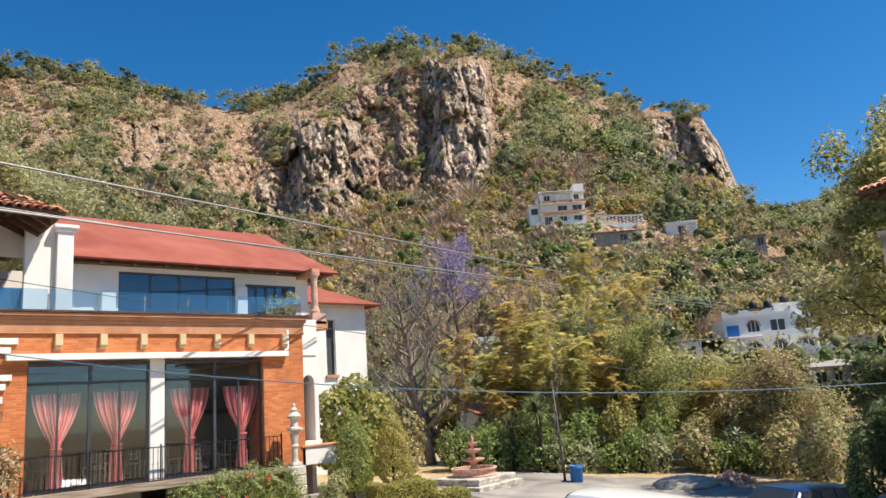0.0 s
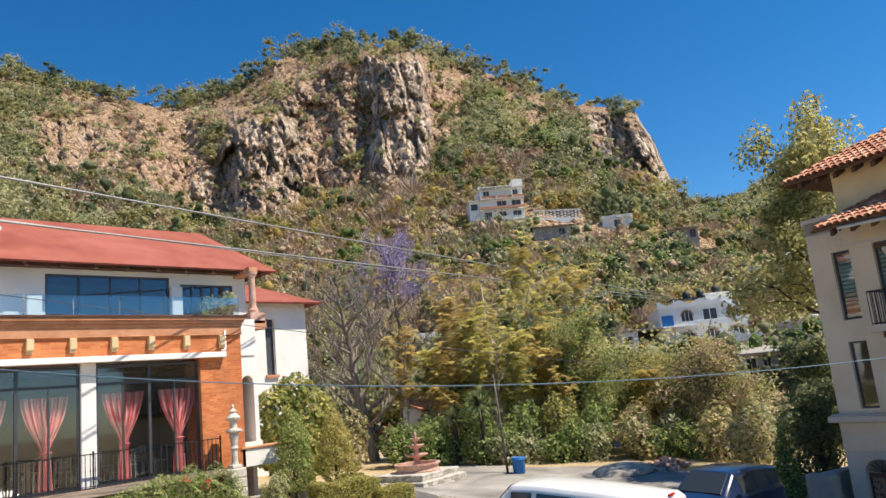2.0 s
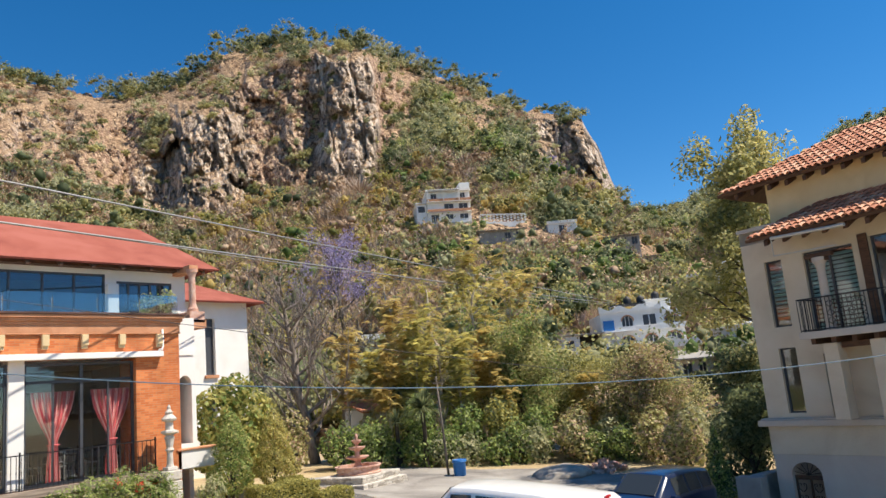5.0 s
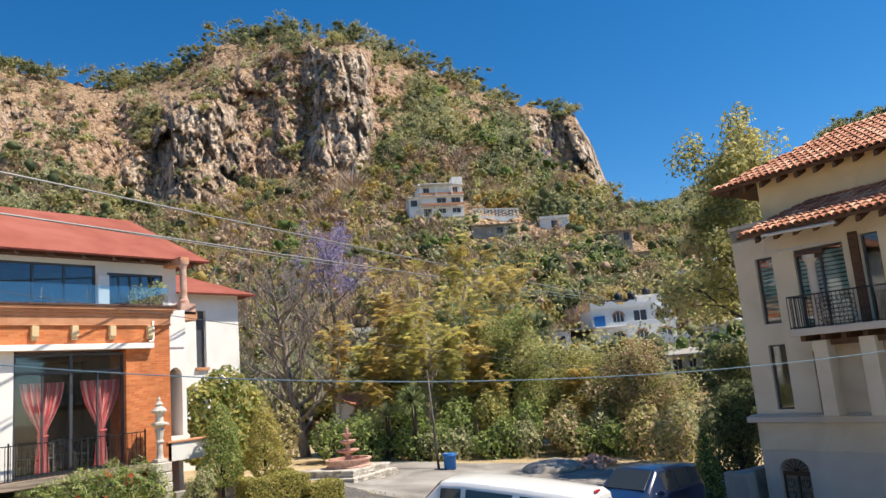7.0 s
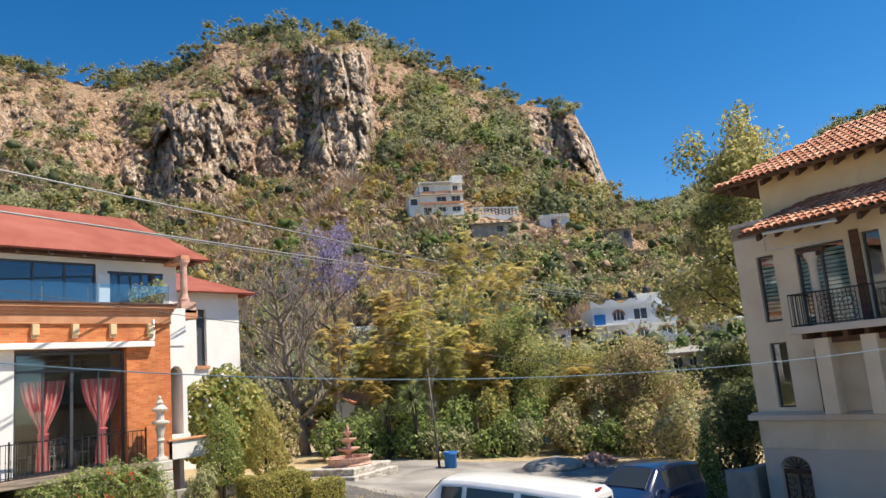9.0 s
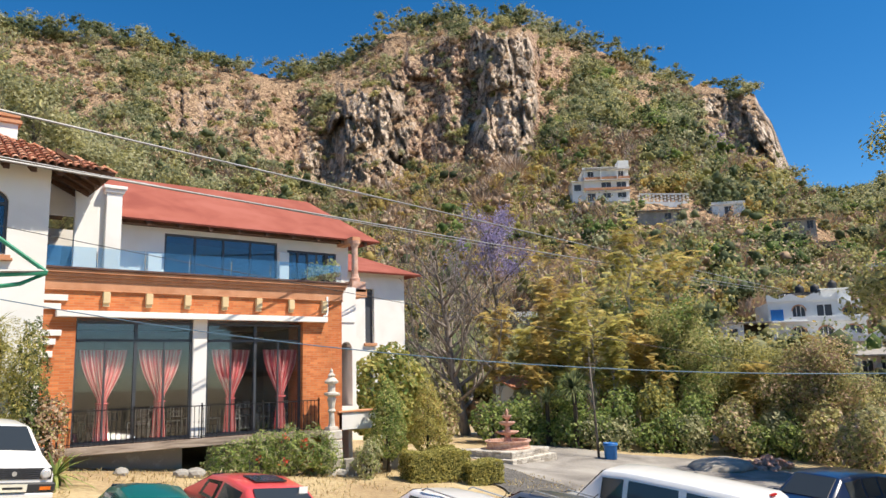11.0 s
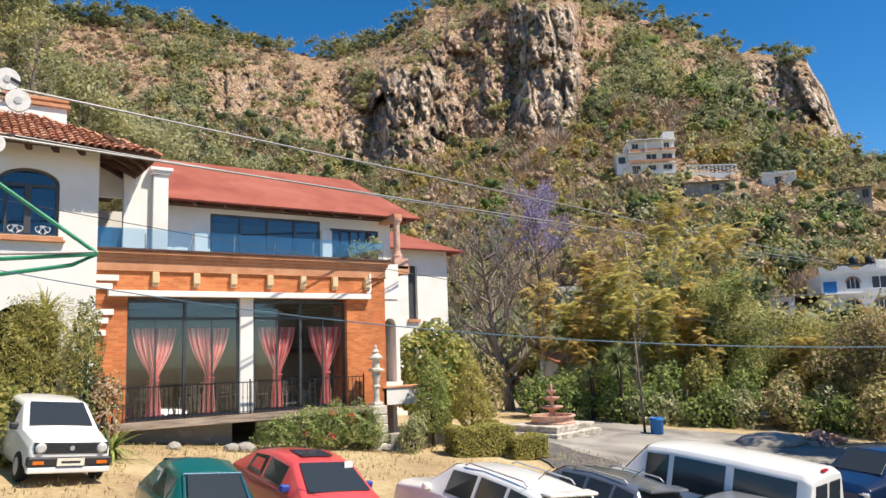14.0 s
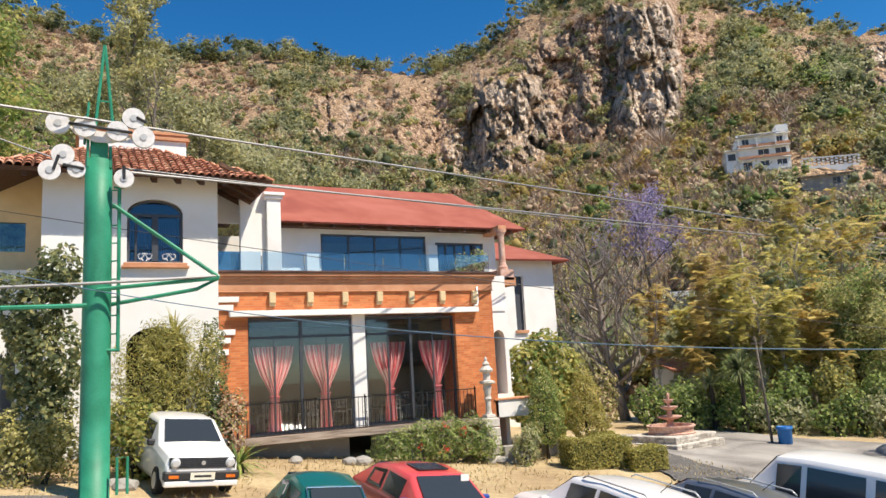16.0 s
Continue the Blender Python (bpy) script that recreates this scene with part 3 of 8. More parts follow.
while tries < 24000:
    tries += 1
    j, i = int(rng.integers(0, NB)), int(rng.integers(4, NE - 4))
    b_, p = HB[j], hill_co[i, j]
    el = math.degrees(math.atan2(p[2] - EYE, math.hypot(p[0], p[1])))
    foot, ridge = float(np.interp(b_, RIDGE_B, FOOT_E)), float(np.interp(b_, RIDGE_B, RIDGE_E))
    u = (el - foot) / max(0.5, ridge - foot)
    nz_ = slope_nz(i, j)
    if any(b0 - 0.3 < b_ < b1 + 0.3 and e0 - 0.7 < el < e1 + 0.1 for b0, b1, e0, e1 in CLEAR):
        continue
    d = math.hypot(p[0], p[1])
    patch = noise.noise((b_ * 0.35, el * 0.45, 21.0))
    patch2 = noise.noise((b_ * 0.3, el * 0.4, 33.0)) + 0.1 * rng.normal()
    if u > 0:
        k = bare[i, j]
        dens = 0.85 + 0.5 * patch
        wood = 46.5 < b_ < 58.5 and u < 0.8 - 0.04 * abs(b_ - 51)
        if wood:
            dens = 0.95
        if b_ > 64:
            dens = 1.0
        if k > 0.42:
            dens = 0.05 if k > 0.75 else 0.16
            if nz_ > 0.6:
                dens += 0.18
        if 22.8 < b_ < 27.5 and 0.1 < u < 0.9:
            dens *= 0.45
        if rng.random() > dens:
            continue
        if wood or b_ > 64:
            kind = rng.choice(["darkleaf", "olive", "greygreen", "greenleaf", "twig"], p=[0.30, 0.24, 0.32, 0.08, 0.06])
            rad, tall, n = rng.uniform(2.2, 5.2), rng.uniform(0.9, 1.3), 130
        elif patch2 + 0.25 * rng.normal() > 0.20:
            kind = rng.choice(["darkleaf", "olive", "greygreen"], p=[0.16, 0.34, 0.50])
            rad, tall, n = rng.uniform(1.4, 4.2), rng.uniform(0.7, 1.0), 90
        else:
            kind = rng.choice(["dry", "twig", "olive", "greygreen"], p=[0.48, 0.24, 0.10, 0.18])
            rad, tall, n = rng.uniform(1.2, 3.2), 0.8, 55
        if k > 0.3:
            rad *= 0.6
        clump(kind, p, rad, tall, n, 0.55)
    elif el > -2.5:
        if rng.random() > 0.80:
            continue
        if b_ < 25:
            kind = rng.choice(["olive", "dry", "greygreen", "twig", "darkleaf"], p=[0.32, 0.30, 0.2, 0.1, 0.08])
        elif patch2 > 0.14:
            kind = rng.choice(["greenleaf", "olive", "darkleaf", "greygreen"], p=[0.12, 0.38, 0.26, 0.24])
        elif patch > 0.12:
            kind = rng.choice(["yellow", "lime", "olive", "dry"], p=[0.12, 0.10, 0.38, 0.40])
        else:
            kind = rng.choice(["dry", "twig", "olive", "lime", "greygreen"], p=[0.44, 0.26, 0.12, 0.04, 0.14])
        if 31 < b_ < 50 and el > 1.5 and rng.random() < 0.7:
            kind = rng.choice(["dry", "twig", "lime", "yellow"], p=[0.46, 0.30, 0.10, 0.14])
        if kind in ("dry", "twig") and el < 0.6:
            kind = "greygreen"
        k = d / 200
        rad = rng.uniform(1.4, 3.8) * (0.7 + 0.5 * k) * (1.35 if kind in ("darkleaf", "greenleaf") else 1.0)
        clump(kind, p, rad, rng.uniform(0.8, 1.4), int(95 - 25 * k), 0.26 + 0.30 * k)

# trees along the skyline
for bb in np.arange(-10, 62.0, 0.30):
    gap = noise.noise((bb * 0.4, 3.0, 50.0))
    want = 0.85 if bb < 52 else 0.6
    if rng.random() > want + gap or 22.4 < bb < 25:
        continue
    j = int(np.clip(np.searchsorted(HB, bb), 0, NB - 1))
    p = hill_co[NE - 4 - int(rng.integers(0, 5)), j]
    k = rng.choice(["darkleaf", "olive", "greygreen"], p=[0.50, 0.25, 0.25])
    r_ = rng.uniform(2.2, 5.0) * (1.0 if bb < 54 else 0.75)
    for q in range(3):
        clump(k, p + rng.uniform(-1, 1, 3) * (r_ * 0.9, r_ * 0.9, r_ * 0.35) + (0, 0, r_ * 0.7), r_ * rng.uniform(0.6, 1.0), 0.8, 90, 0.5)
for bb in np.arange(64.5, 95, 0.3):
    j = int(np.clip(np.searchsorted(HB, bb), 0, NB - 1))
    p = hill_co[NE - 4 - int(rng.integers(0, 4)), j]
    clump("darkleaf", p + (0, 0, 1.5), rng.uniform(2.5, 4.5), 0.9, 50, 0.7)

WOODS = {"olive": "olive scrub and trees on the slopes", "greenleaf": "fresh green trees on the slopes", "darkleaf": "dark green trees on slope and skyline",
         "dry": "dry brown leafless scrub on the slopes", "yellow": "yellow-leaved trees on the slopes", "lime": "yellow-green trees on the slopes",
         "greygreen": "grey-green bushes on the slopes", "twig": "bare grey twiggy bushes on the slopes", "purple": "purple blossoming trees on the slope"}
# two far jacarandas in blossom beside the hill houses
for bb, el in ((58.6, 15.4), (58.2, 14.9), (59.0, 15.0)):
    for q in range(3):
        clump("purple", np.array(hill_point(bb, el)) + rng.normal(size=3) * 1.5 + (0, 0, 2), 2.0, 0.9, 40, 0.45)
ico = bmesh.new()
bmesh.ops.create_icosphere(ico, subdivisions=1, radius=1.0)
ICO_V = np.array([v.co[:] for v in ico.verts])
ICO_F = np.array([[v.index for v in f.verts] for f in ico.faces])
ico.free()


def crowns(name, rows, mat):
    """Lumpy crowns: an uneven core, darkened as inner shade, with leaves standing off it, one base shade to a crown."""
    cs, ss, ds, ts, kv, kf, kt = [], [], [], [], [], [], []
    for x, y, z, rad, tall, n, size in rows:
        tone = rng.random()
        count = 1 if rad < 1.2 else 3 if rad < 2.6 else 5
        for q in range(count):
            rr = rad * (1.0 if count == 1 else rng.uniform(0.42, 0.68))
            off = rng.normal(size=3) * (0.42, 0.42, 0.26) * rad * (count > 1)
            c, rv = np.array((x, y, z + rad * tall * 0.5)) + off, np.array((rr, rr, rr * tall * rng.uniform(0.7, 1.0)))
            ph = rng.uniform(0, 6, 3)

            def lump(d):
                return 1 + 0.22 * np.sin(3.3 * d[:, 0] + ph[0]) * np.sin(3.7 * d[:, 1] + ph[1]) + 0.16 * np.sin(6.1 * d[:, 2] + ph[2] + 4 * d[:, 0])

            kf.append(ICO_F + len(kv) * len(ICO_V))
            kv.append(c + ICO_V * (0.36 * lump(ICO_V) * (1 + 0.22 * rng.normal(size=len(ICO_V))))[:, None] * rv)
            # core tone set below the leaves' tone: painted shade inside the crown
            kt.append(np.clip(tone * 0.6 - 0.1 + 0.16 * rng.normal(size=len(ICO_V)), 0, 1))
            d = rng.normal(size=(int(n * 1.25 * (1.0 if count == 1 else 1.5 / count)), 3))
            d /= np.linalg.norm(d, axis=1)[:, None]
            cs.append(c + d * (lump(d) * rng.uniform(0.40, 1.22, len(d)))[:, None] * rv)
            ds.append(d)
            ss.append(np.full(len(d), size))
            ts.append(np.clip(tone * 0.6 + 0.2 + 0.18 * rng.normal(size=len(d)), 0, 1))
    co, fc = leaf_quads(np.concatenate(cs), np.concatenate(ss), 0.2, 0.8, 0.0, np.concatenate(ds), 0.7)
    n0 = len(co)
    kv, kf = np.concatenate(kv), np.concatenate(kf)
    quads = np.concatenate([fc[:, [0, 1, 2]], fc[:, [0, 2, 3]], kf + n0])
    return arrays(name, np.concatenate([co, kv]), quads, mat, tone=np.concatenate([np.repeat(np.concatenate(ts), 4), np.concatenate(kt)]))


def twiggery(name, rows, mat):
    """Leafless scrub: fans of thin twigs rising from the ground."""
    cs, us, ts = [], [], []
    for x, y, z, rad, tall, n, size in rows:
        m = int(n * 2.2)
        d = rng.normal(size=(m, 3))
        d[:, 2] = np.abs(d[:, 2]) + 0.35
        d /= np.linalg.norm(d, axis=1)[:, None]
        ln = rng.uniform(0.45, 1.1, m) * rad
        base = np.array((x, y, z)) + d * (rng.uniform(0.1, 0.75, m) * rad * tall)[:, None]
        cs.append(base)
        us.append(d * ln[:, None] * 0.55)
        ts.append(np.clip(rng.random() * 0.7 + 0.15 * rng.normal(size=m) + 0.15, 0, 1))
    c, u, t = np.concatenate(cs), np.concatenate(us), np.concatenate(ts)
    w = np.cross(u, rng.normal(size=u.shape))
    w /= np.linalg.norm(w, axis=1)[:, None] + 1e-9
    w *= rng.uniform(0.05, 0.14, len(w))[:, None]
    co = np.stack([c - u, c + w, c + u, c - w], 1).reshape(-1, 3)
    return arrays(name, co, np.arange(len(co)).reshape(-1, 4), mat, tone=np.repeat(t, 4))


for kind, rows in clumps.items():
    if not rows:
        continue
    if kind == "twig":
        ob = twiggery("slope_scrub", rows, M[kind])
    elif kind == "dry":
        ob = twiggery("slope_scrub", [q for k, q in enumerate(rows) if k % 3], M[kind])
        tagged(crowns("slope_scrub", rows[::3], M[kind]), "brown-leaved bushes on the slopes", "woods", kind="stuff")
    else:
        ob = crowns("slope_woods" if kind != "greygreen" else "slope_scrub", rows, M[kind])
    tagged(ob, WOODS[kind], "woods", kind="stuff")


# ---- the hotel: brick restaurant front, set-back upper floor, white wing ----
def brick_material():
    """Orange facing brick laid in courses, with pale joints."""
    m = bpy.data.materials.new("orange_brickwork")
    m.use_nodes = True
    nt = m.node_tree
    L = nt.links.new
    b = nt.nodes["Principled BSDF"]
    tc = nt.nodes.new("ShaderNodeTexCoord")
    sp = nt.nodes.new("ShaderNodeSeparateXYZ")
    cb = nt.nodes.new("ShaderNodeCombineXYZ")
    ad = nt.nodes.new("ShaderNodeMath")
    L(tc.outputs["Object"], sp.inputs[0])
    L(sp.outputs[0], ad.inputs[0])
    L(sp.outputs[1], ad.inputs[1])
    L(ad.outputs[0], cb.inputs[0])
    L(sp.outputs[2], cb.inputs[1])
    br = nt.nodes.new("ShaderNodeTexBrick")
    br.inputs["Scale"].default_value = 1.0
    br.inputs["Brick Width"].default_value, br.inputs["Row Height"].default_value, br.inputs["Mortar Size"].default_value = 0.28, 0.075, 0.006
    br.inputs["Color1"].default_value, br.inputs["Color2"].default_value, br.inputs["Mortar"].default_value = (0.56, 0.155, 0.045, 1), (0.74, 0.27, 0.09, 1), (0.50, 0.27, 0.15, 1)
    br.inputs["Bias"].default_value = -0.2
    L(cb.outputs[0], br.inputs["Vector"])
    n = nt.nodes.new("ShaderNodeTexNoise")
    n.inputs["Scale"].default_value, n.inputs["Detail"].default_value = 1.3, 6
    L(tc.outputs["Object"], n.inputs["Vector"])
    rp = nt.nodes.new("ShaderNodeValToRGB")
    rp.color_ramp.elements[0].position, rp.color_ramp.elements[0].color = 0.3, (0.72, 0.70, 0.68, 1)
    rp.color_ramp.elements[1].position, rp.color_ramp.elements[1].color = 0.6, (1, 1, 1, 1)
    L(n.outputs[0], rp.inputs[0])
    mx = nt.nodes.new("ShaderNodeMixRGB")
    mx.blend_type, mx.inputs[0].default_value = "MULTIPLY", 1.0
    L(br.outputs["Color"], mx.inputs[1])
    L(rp.outputs[0], mx.inputs[2])
    L(mx.outputs[0], b.inputs["Base Color"])
    b.inputs["Roughness"].default_value = 0.88
    bp = nt.nodes.new("ShaderNodeBump")
    bp.inputs["Strength"].default_value, bp.inputs["Distance"].default_value, bp.invert = 0.6, 0.01, True
    L(br.outputs["Fac"], bp.inputs["Height"])
    L(bp.outputs[0], b.inputs["Normal"])
    return m


M["brickwork"] = brick_material()
hotel = thing("hotel_building", "white and orange brick hotel with red roof and terrace", "building", at=(8, 24, 1.4))
HOTEL_AT = Matrix.Translation((8, 24, 1.4)).inverted()


def hpart(name, bm, mat, label="", parent=None, smooth=False):
    """A part of the hotel, given in world places."""
    bmesh.ops.transform(bm, matrix=HOTEL_AT, verts=bm.verts[:])
    return part(name, bm, mat, parent or hotel, label, smooth)


def arch_wall(bm, x0, x1, y0, y1, z0, z1, ax0, ax1, az0, spring, rise):
    """A wall with one arched opening."""
    n = 14
    c, half = (ax0 + ax1) / 2, (ax1 - ax0) / 2
    arc = [(c - half * math.cos(math.pi * i / n), spring + rise * math.sin(math.pi * i / n)) for i in range(n + 1)]
    prism(bm, [(x0, z0), (ax0, z0), (ax0, spring), (ax0, z1), (x0, z1)], y0, y1)
    prism(bm, [(ax1, z0), (x1, z0), (x1, z1), (ax1, z1), (ax1, spring)], y0, y1)
    for (xa, za), (xb, zb) in zip(arc, arc[1:]):
        prism(bm, [(xa, za), (xb, zb), (xb, z1), (xa, z1)], y0, y1)
    if az0 > z0:
        prism(bm, [(ax0, z0), (ax1, z0), (ax1, az0), (ax0, az0)], y0, y1)
    bmesh.ops.remove_doubles(bm, verts=bm.verts[:], dist=1e-4)


def hframe(name, specs, mat, label):
    """A framed opening: its first bar carries the others as parts."""
    main = hpart(name, boxes(specs[0]), mat, label)
    for q in specs[1:]:
        b = boxes(q)
        bmesh.ops.transform(b, matrix=HOTEL_AT, verts=b.verts[:])
        part("frame_bar", b, mat, main)
    return main


# restaurant front
bm = bmesh.new()
wall(bm, 3.92, 13.53, 23.5, 23.85, 1.0, 6.9, [(4.82, 12.0, 1.0, 5.85)])
box(bm, 12.0, 13.53, 23.85, 24.6, 1.0, 5.85)
box(bm, 3.92, 4.82, 23.85, 24.6, 1.0, 5.85)
hpart("brick_wall", bm, M["brickwork"], "orange brick front with wide opening")
bm = boxes((3.9, 13.58, 23.42, 23.9, 6.90, 7.0), (3.9, 13.62, 23.36, 23.9, 7.0, 7.10), (3.9, 13.66, 23.30, 23.9, 7.10, 7.2), (3.92, 13.57, 23.43, 23.5, 6.60, 6.64), bevel=0.012)
hpart("parapet_moulding", bm, M["moulding"], "stepped orange parapet moulding")
hpart("plaster_band", boxes((3.92, 13.55, 23.45, 23.5, 6.64, 6.90), bevel=0.008), M["moulding"], "smooth pinkish plaster band under the parapet")
hpart("coping", boxes((3.9, 13.72, 23.26, 23.95, 7.2, 7.27), bevel=0.01), M["darktrim"], "dark coping on the parapet")
hpart("white_beam", boxes((4.25, 12.86, 23.28, 23.5, 5.84, 6.02), bevel=0.01), M["white"], "long white beam over the glazing")
for x in (5.58, 6.80, 7.97, 9.18, 10.34, 11.52, 12.79):
    hpart("corbel_block", boxes((x - 0.10, x + 0.10, 23.36, 23.5, 6.26, 6.59), (x - 0.09, x + 0.09, 23.42, 23.5, 6.16, 6.26), bevel=0.01), M["cream"], "cream block on the brick band")
for z, w in ((6.30, 0.62), (6.05, 0.45), (5.30, 0.5), (5.05, 0.36), (4.70, 0.3)):
    hpart("quoin", boxes((3.93, 3.93 + w, 23.42, 23.5, z, z + 0.17), bevel=0.01), M["white"], "white quoin on the brick corner")
bm = bmesh.new()
tube(bm, [(12.90, 23.42, 6.75), (12.90, 23.40, 6.2), (12.86, 23.38, 6.08), (12.70, 23.30, 6.06)], 0.035, 8)
hpart("drain_pipe", bm, M["white"], "white bent drain pipe", smooth=True)
# walls coloured dark so the room behind the glass looks unlit
hpart("interior_wall", boxes((3.9, 13.5, 30.0, 30.2, 2.0, 6.0), (3.7, 3.9, 24.6, 30.0, 2.0, 6.0), (13.5, 13.7, 24.6, 30, 2, 6)), M["dim"], "dining room walls in brown darkened for indoor shade")
hpart("dining_room_floor", boxes((3.9, 13.5, 23.69, 30.2, 2.0, 2.195)), M["floor_in"])
hpart("upper_slab", boxes((3.9, 14.3, 23.86, 33.0, 5.9, 6.12)), M["white"], "terrace slab over the dining room")
hpart("white_column", boxes((8.24, 8.69, 23.6, 23.9, 2.2, 5.9), bevel=0.02), M["white"], "square white column between glazed bays")
# glazing
for a, b_ in ((4.82, 8.24), (8.69, 12.0)):
    mid = (a + b_) / 2
    q1, q3 = (a + mid) / 2, (mid + b_) / 2
    bars = ((a, b_, 23.68, 23.76, 5.16, 5.24), (a, b_, 23.68, 23.76, 5.68, 5.76), (a, b_, 23.68, 23.76, 2.2, 2.30), (a, a + 0.07, 23.68, 23.76, 2.3, 5.68), (b_ - 0.07, b_, 23.68, 23.76, 2.3, 5.68),
               (mid - 0.045, mid + 0.045, 23.675, 23.765, 2.3, 5.68), (q1 - 0.025, q1 + 0.025, 23.69, 23.75, 2.3, 5.16), (q3 - 0.025, q3 + 0.025, 23.69, 23.75, 2.3, 5.16))
    fr = hframe("glazed_door", bars, M["frame"], "dark metal glazed door frames")
    for x0, x1 in ((a + 0.07, q1 - 0.025), (q1 + 0.025, mid - 0.045), (mid + 0.045, q3 - 0.025), (q3 + 0.025, b_ - 0.07)):
        bm = boxes((x0, x1, 23.71, 23.72, 2.3, 5.16))
        bmesh.ops.transform(bm, matrix=HOTEL_AT, verts=bm.verts[:])
        part("pane", bm, M["glass"], fr).visible_shadow = False
    for x0, x1 in ((a + 0.07, mid - 0.045), (mid + 0.045, b_ - 0.07)):
        bm = boxes((x0, x1, 23.71, 23.72, 5.24, 5.68))
        bmesh.ops.transform(bm, matrix=HOTEL_AT, verts=bm.verts[:])
        part("pane", bm, M["glass"], fr).visible_shadow = False

# deck with its stone footing and iron railing
bm = boxes((4.3, 13.2, 23.15, 23.68, 2.10, 2.19), bevel=0.01)
for i in range(12):
    box(bm, 4.5 + 0.75 * i, 4.62 + 0.75 * i, 23.2, 24.0, 1.98, 2.10)
hpart("deck", bm, M["wood"], "timber-edged deck before the glazing")
hpart("deck_edge", boxes((4.3, 13.2, 23.08, 23.15, 1.98, 2.21), bevel=0.008), M["weathered"], "weathered timber deck edge")
bm = bmesh.new()
wall(bm, 4.3, 13.5, 23.9, 24.3, 0.2, 1.98, [(8.1, 9.0, 0.3, 1.9)])
hpart("stone_footing", bm, M["greystone"], "rough stone footing under the deck")
railing = thing("deck_railing", "black wrought iron railing along the timber deck", "railing", at=(4.4, 23.22, 2.19))
part("top_rail", boxes((0, 8.1, -0.02, 0.02, 0.98, 1.01)), M["iron"], railing)
part("bottom_rail", boxes((0, 8.1, -0.015, 0.015, 0.08, 0.10)), M["iron"], railing)
bm = boxes((-0.008, 0.008, -0.008, 0.008, 0.0, 0.98))
lathe(bm, [(0.008, 0.48), (0.022, 0.52), (0.008, 0.56)], 6)
bal = part("baluster", bm, M["iron"], railing)
for i in range(1, 58):
    o = bal.copy()
    scene.collection.objects.link(o)
    o.location = (i * 0.1412, 0, 0)
for i in range(5):
    part("post", boxes((i * 2.01, i * 2.01 + 0.04, -0.02, 0.02, 0, 1.08)), M["iron"], railing)

# upper floor
for x0, x1, z0, z1, y0, y1 in ((6.3, 7.9, 6.12, 9.3, 25.7, 25.95), (7.9, 12.05, 8.95, 9.3, 25.7, 25.95), (7.9, 12.05, 6.12, 6.25, 25.7, 25.95), (12.05, 12.45, 6.12, 9.3, 25.7, 25.95), (12.45, 14.56, 8.73, 9.3, 25.7, 25.95), (12.45, 14.56, 6.12, 6.25, 25.7, 25.95), (14.56, 15.1, 6.12, 9.3, 25.7, 32)):
    hpart("upper_wall", boxes((x0, x1, y0, y1, z0, z1)), M["white"], "white set-back upper wall")
for x0, x1, y0, z1 in ((7.3, 7.75, 25.45, 8.2), (12.05, 12.45, 25.5, 8.6)):
    hpart("upper_pier", boxes((x0, x1, y0, 25.7, 6.12, z1), bevel=0.02), M["white"])
hpart("upper_back_wall", boxes((6.3, 15.0, 29.5, 29.7, 6.12, 9.3)), M["cream"])
for x0, x1, z1, n in ((7.9, 12.05, 8.95, 4), (12.45, 14.56, 8.73, 5)):
    bars = [(x0, x1, 25.72, 25.80, z1 - 0.08, z1), (x0, x1, 25.72, 25.80, 6.25, 6.33)]
    for i in range(n + 1):
        xx = x0 + (x1 - x0 - 0.07) * i / n
        bars.append((xx, xx + 0.07, 25.72, 25.80, 6.33, z1 - 0.08))
    fr = hframe("window", bars, M["frame"], "wide dark-framed blue-tinted window")
    for i in range(n):
        xx, ww = x0 + (x1 - x0 - 0.07) * i / n + 0.07, (x1 - x0 - 0.07) / n - 0.07
        bm = boxes((xx, xx + ww, 25.75, 25.76, 6.33, z1 - 0.08))
        bmesh.ops.transform(bm, matrix=HOTEL_AT, verts=bm.verts[:])
        part("pane", bm, M["blueglass"], fr).visible_shadow = False
# red roof: a thick hipped sheet with rafter tails
def slab(bm, quad, t):
    q = [Vector(p) for p in quad]
    nrm = (q[1] - q[0]).cross(q[2] - q[0]).normalized()
    a = [bm.verts.new(p) for p in q]
    b = [bm.verts.new(p - nrm * t) for p in q]
    n = len(q)
    bm.faces.new(a)
    bm.faces.new(b[::-1])
    for i in range(n):
        bm.faces.new((a[i], b[i], b[(i + 1) % n], a[(i + 1) % n]))


bm = bmesh.new()
E0, E1, R0, R1 = (6.3, 24.9, 9.22), (16.1, 24.9, 9.22), (6.3, 29.0, 11.55), (15.0, 29.0, 11.55)
slab(bm, (E0, E1, R1, R0), 0.07)
slab(bm, (E1, (16.1, 33.1, 9.22), R1), 0.07)
slab(bm, (R0, R1, (16.1, 33.1, 9.22), (6.3, 33.1, 9.22)), 0.07)
roof = hpart("red_roof", bm, M["redroof"], "plain red hipped roof over the upper floor")
for i in range(9):
    x = 7.1 + i * 1.04
    bm = boxes((x, x + 0.13, 24.98, 25.75, 0, 0.13), bevel=0.01)
    for v in bm.verts:
        v.co.z += 9.02 + (v.co.y - 24.98) * 0.568
    bmesh.ops.transform(bm, matrix=HOTEL_AT, verts=bm.verts[:])
    part("rafter", bm, M["wood"], roof)
hpart("eave_board", boxes((6.3, 15.4, 25.3, 25.7, 9.12, 9.3)), M["wood"], "dark timber soffit")
